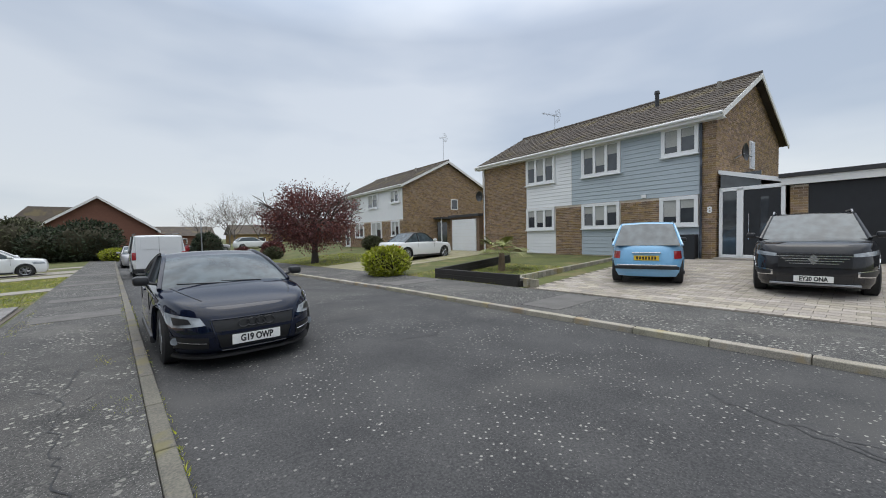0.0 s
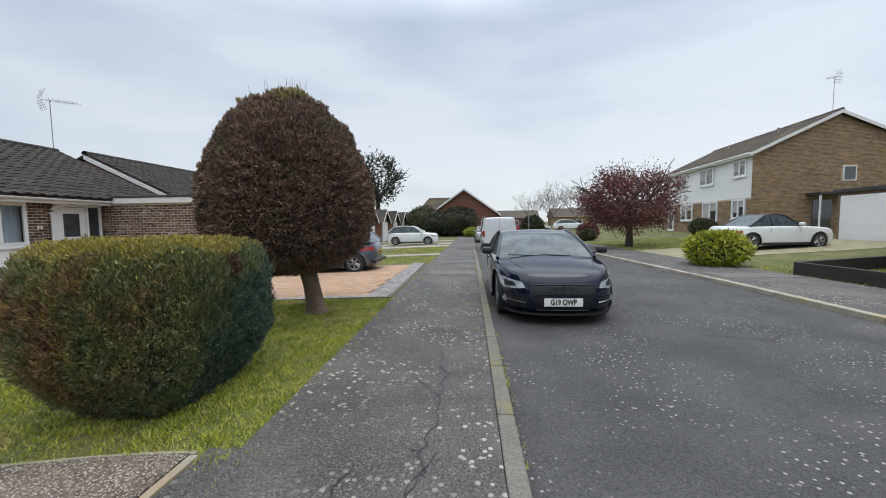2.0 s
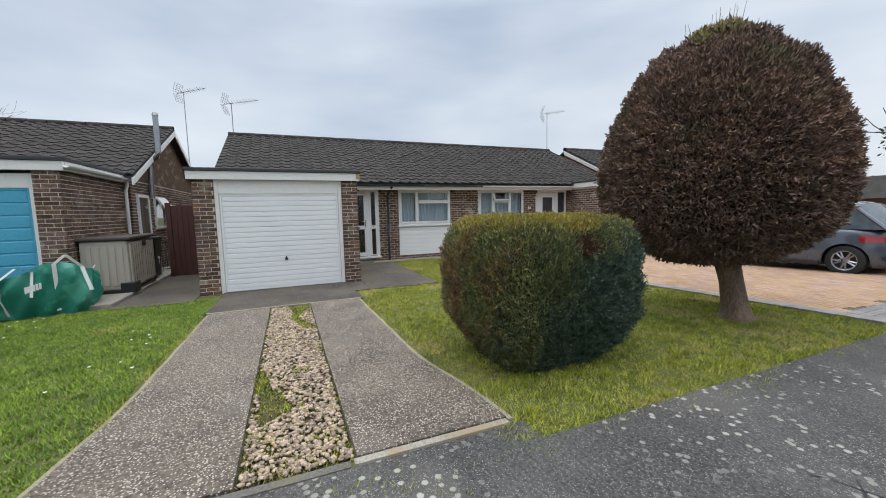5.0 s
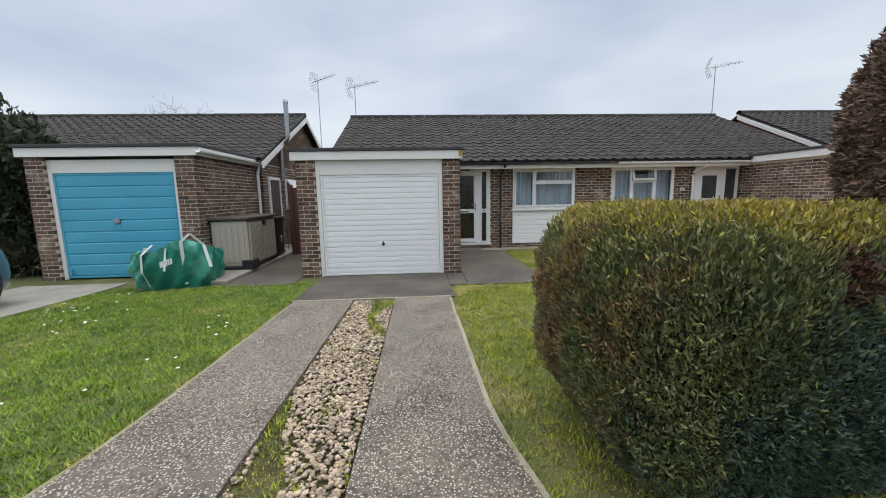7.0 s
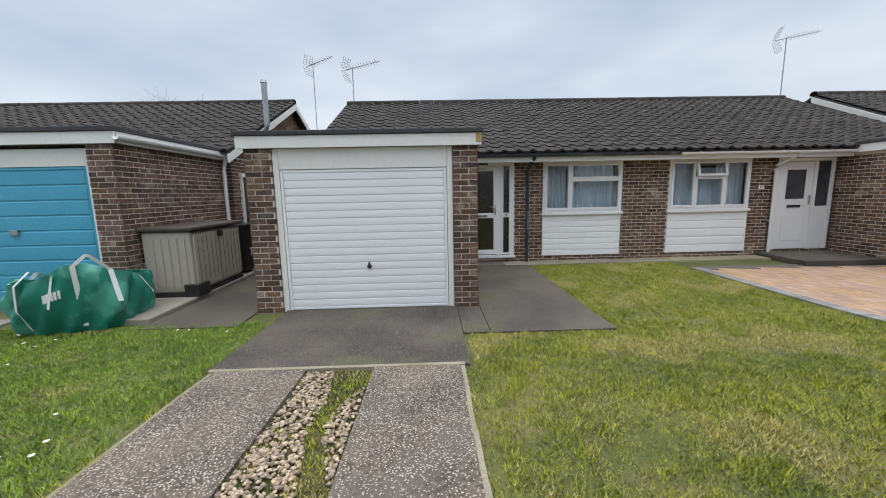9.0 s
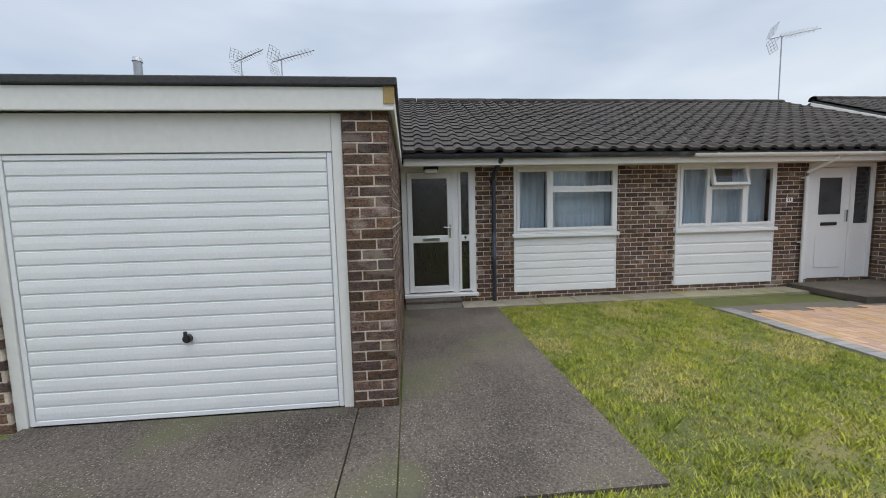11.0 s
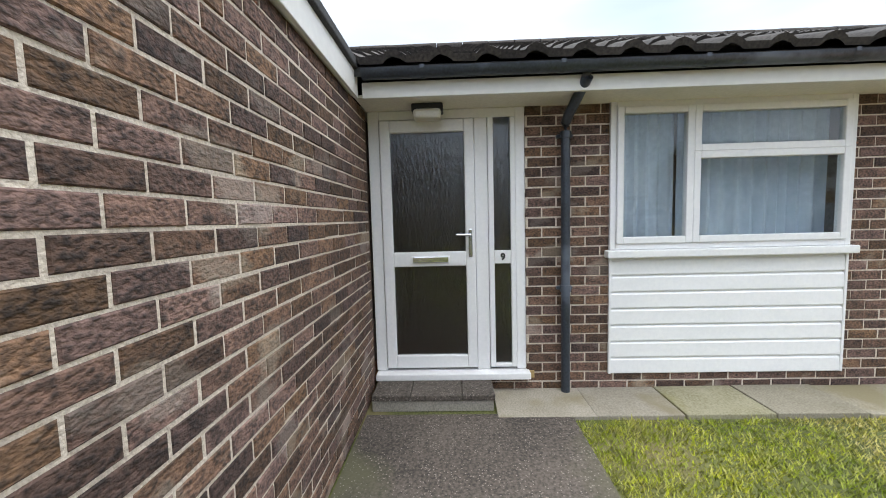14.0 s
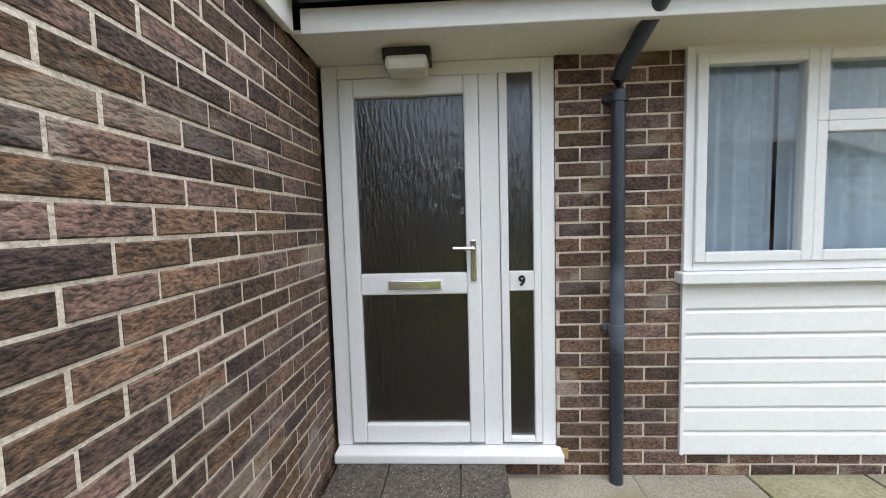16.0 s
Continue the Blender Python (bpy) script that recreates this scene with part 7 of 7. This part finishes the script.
part("wing_roof", Geo().add([(-1.8, 2.7, 2.9), (1.6, 2.7, 2.9), (6, 6, 6.2), (0.6, 6, 6.2), (-1.8, 9.3, 2.9), (1.6, 9.3, 2.9)], [(0, 1, 2, 3), (3, 2, 5, 4), (0, 3, 4), (1, 2, 5)]), BROWN_TILE, RH)
part("lean_to", Geo().prism([(12.52, -0.5), (16, -0.5), (16, 1.6), (12.52, 2.9)], 2, 9), RED_BRICK, RH)


def small_gable(y, x=-9.0):
    ob = thing("garage_gable", "small gabled garage with white bargeboards", "garage", pose(x, y, land(x, y)), "row of gabled garages")
    part("wall", Geo().add([(0, 0, -0.3), (0, 3.2, -0.3), (0, 3.2, 2.1), (0, 1.6, 3.2), (0, 0, 2.1), (-5, 0, -0.3), (-5, 3.2, -0.3), (-5, 3.2, 2.1), (-5, 1.6, 3.2), (-5, 0, 2.1)], [(0, 1, 2, 3, 4), (5, 6, 7, 8, 9), (0, 4, 9, 5), (1, 2, 7, 6)]), RED_BRICK, ob)
    part("roof", Geo().add([(0.3, -0.25, 2.0), (0.3, 1.6, 3.35), (0.3, 3.45, 2.0), (-5.2, -0.25, 2.0), (-5.2, 1.6, 3.35), (-5.2, 3.45, 2.0)], [(0, 1, 4, 3), (1, 2, 5, 4)]), TILE, ob)
    for s in (0, 1):
        a, b = ((-0.27, 1.97), (1.6, 3.34)) if s == 0 else ((3.47, 1.97), (1.6, 3.34))
        part("bargeboard", Geo().add([(0.31, a[0], a[1]), (0.31, b[0], b[1]), (0.31, b[0], b[1] - 0.22), (0.31, a[0], a[1] - 0.22), (0.34, a[0], a[1]), (0.34, b[0], b[1]), (0.34, b[0], b[1] - 0.22), (0.34, a[0], a[1] - 0.22)], [(0, 1, 2, 3), (4, 5, 6, 7), (0, 1, 5, 4), (3, 2, 6, 7)]), FASCIA, ob)
    part("door", Geo().box(0.005, 0.05, 0.45, 2.75, 0.0, 2.0, 0.01), UPVC, ob)


for y in (31.5, 37, 42.5, 48):
    small_gable(y)
for i, (x, y, w, h, mt) in enumerate(((3, 95, 14, 4.6, RED_BRICK), (20, 90, 16, 4.8, TAN_BRICK), (24, 60, 14, 5.0, TAN_BRICK), (-28, 92, 16, 4.4, RED_BRICK), (40, 100, 18, 5.0, RED_BRICK))):
    ob = thing("distant_house", "distant low house with a tiled roof", "house", pose(x, y, -0.3))
    part("wall", Geo().box(0, w, 0, 8, -0.5, h * 0.55), mt, ob)
    part("roof", Geo().add([(-0.4, -0.4, h * 0.55), (w + 0.4, -0.4, h * 0.55), (w + 0.4, 4, h), (-0.4, 4, h), (-0.4, 8.4, h * 0.55), (w + 0.4, 8.4, h * 0.55)], [(0, 1, 2, 3), (3, 2, 5, 4), (0, 3, 4), (1, 2, 5)]), BROWN_TILE, ob)
    for k in range(4):
        wn_ = part("window", Geo().box(1 + k * w / 4.2, 2.5 + k * w / 4.2, -0.08, 0.0, 0.8, 2.0), UPVC, ob)
        part("pane", Geo().box(1.12 + k * w / 4.2, 2.38 + k * w / 4.2, -0.09, -0.082, 0.92, 1.88), DARK_PANE, wn_)
for x, y, h in ((5.9, 38, 3.4), (2.2, 70, 5.5)):
    lp = thing("street_lamp", "slim grey street lamp post", "street lamp", pose(x, y, land(x, y)))
    part("post", Geo().tube([(0, 0, -0.1), (0, 0, h)], [0.06, 0.04], 8), ALUMINIUM, lp)
    part("lantern", Geo().box(-0.12, 0.2, -0.1, 0.1, h, h + 0.12, 0.03), ALUMINIUM, lp)

# drive and gardens opposite
drive8 = thing("block_drive", "pale grey-brown block paved driveway", "driveway", kind="structure")
part("bed", sheet(7.76, 15.6, -4, 5.6, 0.015, 0.1), JOINT, drive8)
places = []
for i in range(38):
    for j in range(31):
        x, y = 7.9 + i * 0.205, -3.9 + j * 0.305 + (i % 2) * 0.15
        if x < 15.5 and y < 5.45:
            places.append(pose(x, y, land(x, y) + 0.03, 0, -2.5 if x > 8 else 0, 0))
pieces(drive8, "paving_block", Geo().box(-0.098, 0.098, -0.148, 0.148, -0.04, 0.0), places, PALE_BLOCK, (8, 3, 0), 120)
kb = thing("drive_edging", "curved pale block edging beside the lawn", "edging", kind="structure")
pieces(kb, "edging_block", Geo().box(-0.1, 0.1, -0.06, 0.06, -0.1, 0.12, 0.01), [pose(8.0 + 0.9 * (1 - math.cos(t_)) + k_, 5.55 + 0.9 * math.sin(t_), land(9, 5) + 0.05 + 0.03 * k_, 0, 0, 90 - math.degrees(t_)) for t_, k_ in [(a, 0) for a in np.linspace(0, 1.57, 7)] + [(1.57, 0.21 * i) for i in range(1, 30)]], KERB, (8, 6, 0))
driveB = setting("drive_far", sheet(7.76, 17, 13.6, 18.0, 0.012, 0.08), PATCH, "worn tan concrete drive before the far house", "driveway")
driveB.data.materials[0] = MOSSY
plant = thing("sleeper_planter", "black timber sleeper edging round a raised lawn bed", "planter")
for a, b in (((7.95, 6.0), (7.95, 9.3)), ((7.95, 9.3), (12.5, 9.9)), ((7.95, 6.0), (8.4, 5.85))):
    va, vb_ = Vector((*a, 0)), Vector((*b, 0))
    t_ = (vb_ - va).normalized() * 0.01
    n_ = Vector((-t_.y, t_.x, 0)).normalized() * 0.06
    zz = land(*a), land(*b)
    for h0, h1 in ((-0.05, 0.14), (0.145, 0.30)):
        if h0 > 0 and b[0] == 8.4:
            continue
        part("sleeper", Geo().add([va - n_ + Vector((0, 0, zz[0] + h0)), va + n_ + Vector((0, 0, zz[0] + h0)), va + n_ + Vector((0, 0, zz[0] + h1)), va - n_ + Vector((0, 0, zz[0] + h1)), vb_ - n_ + Vector((0, 0, zz[1] + h0)), vb_ + n_ + Vector((0, 0, zz[1] + h0)), vb_ + n_ + Vector((0, 0, zz[1] + h1)), vb_ - n_ + Vector((0, 0, zz[1] + h1))],
                                  [(0, 1, 2, 3), (4, 5, 6, 7), (0, 1, 5, 4), (1, 2, 6, 5), (2, 3, 7, 6), (3, 0, 4, 7)]), SLEEPER, plant)

# ---- buff block drive beyond the lawn ----
bd = thing("buff_block_drive", "buff herringbone block driveway with a grey border", "driveway", kind="structure")
part("bed", sheet(-10.4, -1.5, 6.42, 12.5, 0.004, 0.08), JOINT, bd)
herr = []
u = 0.1025
for i in range(-2, 46):
    for j in range(-2, 32):
        for k_, (dx, dy, rot) in enumerate(((0, 0, 0), (0, u, 90))):
            x = -10.1 + (i * 2 + (j % 4) * 0.5) * u * 1.0
            y = 6.6 + j * 2 * u
            x0, y0 = (x + 0.05, y + 0.05) if k_ == 0 else (x + 0.05, y + 0.155)
            if -10.0 < x0 < -2.05 and 6.62 < y0 < 12.35:
                herr.append(pose(x0, y0, land(x0, y0) + 0.014, 0, 0, 0))
pieces(bd, "paving_block", Geo().box(-0.1, 0.1, -0.0485, 0.0485, -0.03, 0.004), herr, BLOCK, (-3, 6.8, 0), 260)
pieces(bd, "border_block", Geo().box(-0.049, 0.049, -0.1, 0.1, -0.03, 0.004), [pose(-10.2 + 0.103 * i, 6.515, land(-10.2 + 0.103 * i, 6.5) + 0.016) for i in range(84)] + [pose(-1.62 - 0.103 * k_, 6.7 + 0.205 * i, land(-1.8, 7) + 0.016) for i in range(28) for k_ in range(4)], GREY_BLOCK, (-3, 6.5, 0), 150)
for y0, y1 in ((16.7, 17.8), (24.2, 26.5), (27.6, 30.5), (34, 36)):
    setting("far_drive", sheet(-9, -1.46, y0, y1, 0.006, 0.05), CONCRETE, "pale concrete drive across the verge", "driveway")
setting("neighbour_drive", sheet(-8.1, -1.5, -6.3, -4.45, 0.01, 0.08), CONCRETE, "pale worn concrete drive before the turquoise door", "driveway")

# ---- side passage ----
setting("passage_paving", sheet(-16, -7.55, -2.45, -1.24, 0.006, 0.06), APRON, "dark worn concrete side passage", "path")
base = setting("passage_plinth", Geo().box(-13, -7.75, -3.27, -2.46, GZ - 0.05, GZ + 0.08, 0.015), CONCRETE, "raised concrete strip along the neighbour's wall", "path")
gate = thing("side_gate", "tall red-brown close-boarded timber gate, closed", "gate")
for i in range(9):
    part("board", Geo().box(-11.25, -11.22, -2.3 + i * 0.118, -2.187 + i * 0.118, GZ + 0.03, 1.62 + 0.012 * (i % 2), 0.004), GATE, gate)
for z in (0.2, 1.3):
    part("rail", Geo().box(-11.29, -11.252, -2.3, -1.25, z, z + 0.1, 0.004), GATE, gate)
part("post", Geo().box(-11.29, -11.2, -2.42, -2.31, GZ, 1.7, 0.008), GATE, gate)
ng = thing("metal_gate", "low black iron bar gate", "gate")
for i in range(8):
    part("bar", Geo().tube([(-11.9, -3.15 + i * 0.1, GZ + 0.05), (-11.9, -3.15 + i * 0.1, 0.75)], 0.008, 5), BLACK_PLASTIC, ng)
for z in (-0.05, 0.7):
    part("rail", Geo().tube([(-11.9, -3.18, z), (-11.9, -2.4, z)], 0.012, 5), BLACK_PLASTIC, ng)
part("post", Geo().tube([(-11.9, -2.4, GZ - 0.06), (-11.9, -2.4, 0.85)], 0.02, 6), BLACK_PLASTIC, ng)
sd = thing("side_door", "white framed side door in the neighbour's wall", "door", kind="structure")
part("door_frame", Geo().box(-12.0, -11.95, -3.21, -3.15, -0.1, 1.95).box(-12.8, -12.75, -3.21, -3.15, -0.1, 1.95).box(-12.75, -12.0, -3.21, -3.15, 1.88, 1.95), UPVC, sd)
part("door_leaf", Geo().box(-12.745, -12.005, -3.2, -3.17, -0.1, 1.875), DARK_PANE, sd)
sw = thing("side_window", "white side window with its top light propped open", "window", kind="structure")
part("window_frame", Geo().box(-13.35, -13.3, -3.21, -3.15, 1.0, 1.95).box(-14.3, -14.25, -3.21, -3.15, 1.0, 1.95).box(-14.25, -13.35, -3.21, -3.15, 1.88, 1.95).box(-14.25, -13.35, -3.21, -3.15, 1.0, 1.07), UPVC, sw)
part("pane", Geo().box(-14.25, -13.35, -3.2, -3.19, 1.07, 1.88), DARK_PANE, sw)
part("top_light", Geo().add([(-14.25, -3.15, 1.9), (-13.35, -3.15, 1.9), (-13.35, -2.95, 1.6), (-14.25, -2.95, 1.6), (-14.25, -3.12, 1.93), (-13.35, -3.12, 1.93), (-13.35, -2.92, 1.63), (-14.25, -2.92, 1.63)], [(0, 1, 2, 3), (4, 5, 6, 7), (0, 1, 5, 4), (1, 2, 6, 5), (2, 3, 7, 6), (3, 0, 4, 7)]), UPVC, sw)
fl = thing("boiler_flue", "grey flue pipe up the gable with a bend", "flue")
part("pipe", Geo().tube([(-12.9, -3.1, 1.9), (-12.9, -3.1, 2.9), (-12.9, -2.9, 3.05), (-12.9, -2.86, 3.2), (-12.9, -2.86, 4.2)], 0.07, 10), ALUMINIUM, fl, "", True)
part("cap", Geo().tube([(-12.9, -2.86, 4.2), (-12.9, -2.86, 4.28)], [0.085, 0.06], 10), ALUMINIUM, fl)

store = thing("garden_storage_box", "beige resin garden storage box with a dark lid", "storage box", pose(-9.55, -2.86, GZ + 0.08))
part("body", Geo().box(-0.72, 0.72, -0.38, 0.36, 0.06, 1.02, 0.03), BEIGE, store)
for s in (-1, 1):
    dr = part("front_door", Geo().box(min(0.02 * s, 0.68 * s), max(0.02 * s, 0.68 * s), 0.362, 0.395, 0.12, 0.98, 0.012), BEIGE, store)
    for i in range(5):
        part("groove", Geo().box(s * (0.12 + i * 0.12) - 0.004, s * (0.12 + i * 0.12) + 0.004, 0.396, 0.399, 0.2, 0.92), BROWN_LID, dr)
for i in range(5):
    part("side_rib", Geo().box(0.722, 0.735, -0.28 + i * 0.12, -0.2 + i * 0.12, 0.15, 0.92, 0.004), BEIGE, store)
part("plinth", Geo().box(-0.72, 0.75, -0.38, 0.38, 0.0, 0.058, 0.01), BLACK_PLASTIC, store)
part("foot_block", Geo().box(0.45, 0.76, 0.2, 0.44, 0.0, 0.2, 0.02), BLACK_PLASTIC, store)
part("lid", Geo().box(-0.77, 0.77, -0.42, 0.43, 1.03, 1.10, 0.025), BROWN_LID, store, "dark brown lid")
part("latch", Geo().tube([(0.0, 0.40, 0.93), (0.0, 0.44, 0.93)], 0.06, 12), BLACK_PLASTIC, store)
binn = thing("wheelie_bin", "black wheeled bin with a white number", "bin", pose(-10.75, -2.75, GZ + 0.08))
part("body", Geo().rows([[(a * sx, b * sx, z) for a, b in ((-0.24, -0.24), (0.24, -0.24), (0.24, 0.24), (-0.24, 0.24))] for z, sx in ((0.06, 0.82), (0.95, 1.0))], True).box(-0.2, 0.2, -0.2, 0.2, 0.05, 0.07), BLACK_PLASTIC, binn)
part("lid", Geo().box(-0.27, 0.27, -0.28, 0.27, 0.952, 1.0, 0.02), BLACK_PLASTIC, binn)
for s in (-1, 1):
    part("wheel", Geo().tube([(s * 0.2 - 0.03, -0.22, 0.09), (s * 0.2 + 0.03, -0.22, 0.09)], 0.09, 12), TYRE, binn)
letters("7", 0.22, pose(0.0, 0.235, 0.42, 86, 0, 180), PLATE_WHITE, binn, "digit")
letters("7", 0.2, pose(0.235, 0.0, 0.42, 86, 0, 90), PLATE_WHITE, binn, "digit")
tagged(part("leaning_slab", Geo().box(-11.25, -11.2, -2.95, -2.6, GZ + 0.08, 0.35, 0.01), CONCRETE), "concrete slab leaning by the bin", "slab")

# woven garden waste bag, half collapsed
bag = thing("garden_waste_bag", "slumped green woven garden bag with white straps", "bag", pose(-7.95, -3.35, GZ + 0.02, 0, 0, 10) @ Matrix.Diagonal((1.15, 1.15, 1.25, 1)))


def bag_pt(a, f, inner=0.0):
    c, s = math.cos(a), math.sin(a)
    k = (abs(c) ** 4 + abs(s) ** 4) ** -0.25
    w = 0.43 + 0.06 * math.sin(f * 3.0) - inner
    h = 0.50 + 0.12 * math.sin(a * 1 + 1.2) + 0.05 * math.sin(a * 3)
    wr_ = 0.035 * math.sin(a * 7 + f * 5) * f + 0.025 * math.sin(a * 13 - f * 9)
    return ((w * 0.95 + wr_) * k * c + 0.04 * f, (w * 1.15 + wr_) * k * s, h * f + 0.02 * math.sin(a * 5) * f)


ang = np.linspace(0, 2 * math.pi, 65)[:-1]
part("sides", Geo().rows([[bag_pt(a, f) for a in ang] for f in np.linspace(0.0, 1.0, 14)] + [[bag_pt(a, f, 0.02) for a in ang] for f in np.linspace(1.0, 0.35, 6)], True), TARP, bag, "", True)
part("contents", Geo().rows([[tuple(q * k for q in bag_pt(a, 0.5, 0.03)[:2]) + (0.30 + 0.06 * (1 - k) + 0.03 * math.sin(a * 4 + k * 9),) for a in ang] for k in (0.98, 0.6, 0.3, 0.02)], True), TARP, bag, "", True)
for a0 in (0.35, -0.55, 1.9, -2.2):
    pts_ = [Vector(bag_pt(a0 + 0.25 * t, f)) * 1.015 for t, f in ((0, 0.08), (0, 0.5), (0, 0.95))] + [Vector(bag_pt(a0 + 0.25, 1.0)) + Vector((0.05, 0, 0.10))] + [Vector(bag_pt(a0 + 0.5, f)) * 1.02 for f in (0.95, 0.45)]
    g = Geo().rows([[p + Vector((0, 0, 0)) , p + Vector((-math.sin(a0) * 0.045, math.cos(a0) * 0.045, 0.0))] for p in pts_])
    part("strap", g, WEBBING, bag, "white webbing strap")
for i in range(6):
    x, y, z = bag_pt(-0.12 + i * 0.05, 0.62)
    part("print_bar", Geo().box(x + 0.012, x + 0.016, y - 0.012, y + 0.012, z - 0.04, z + 0.04), WEBBING, bag, "faded white print")

# ---- aerials and roof fittings ----
aerial(pose(-18.2, -3.15, 3.05), 3.3, "television aerial with a mesh reflector", 60, 10, 1.0)
aerial(pose(-16.0, -1.25, 3.95), 1.55, "television aerial above the bungalow roof", 70, 10, 1.0)
aerial(pose(-15.5, 12.7, 4.2), 1.9, "television aerial above the bungalow roof", 70, 9, 0.9)
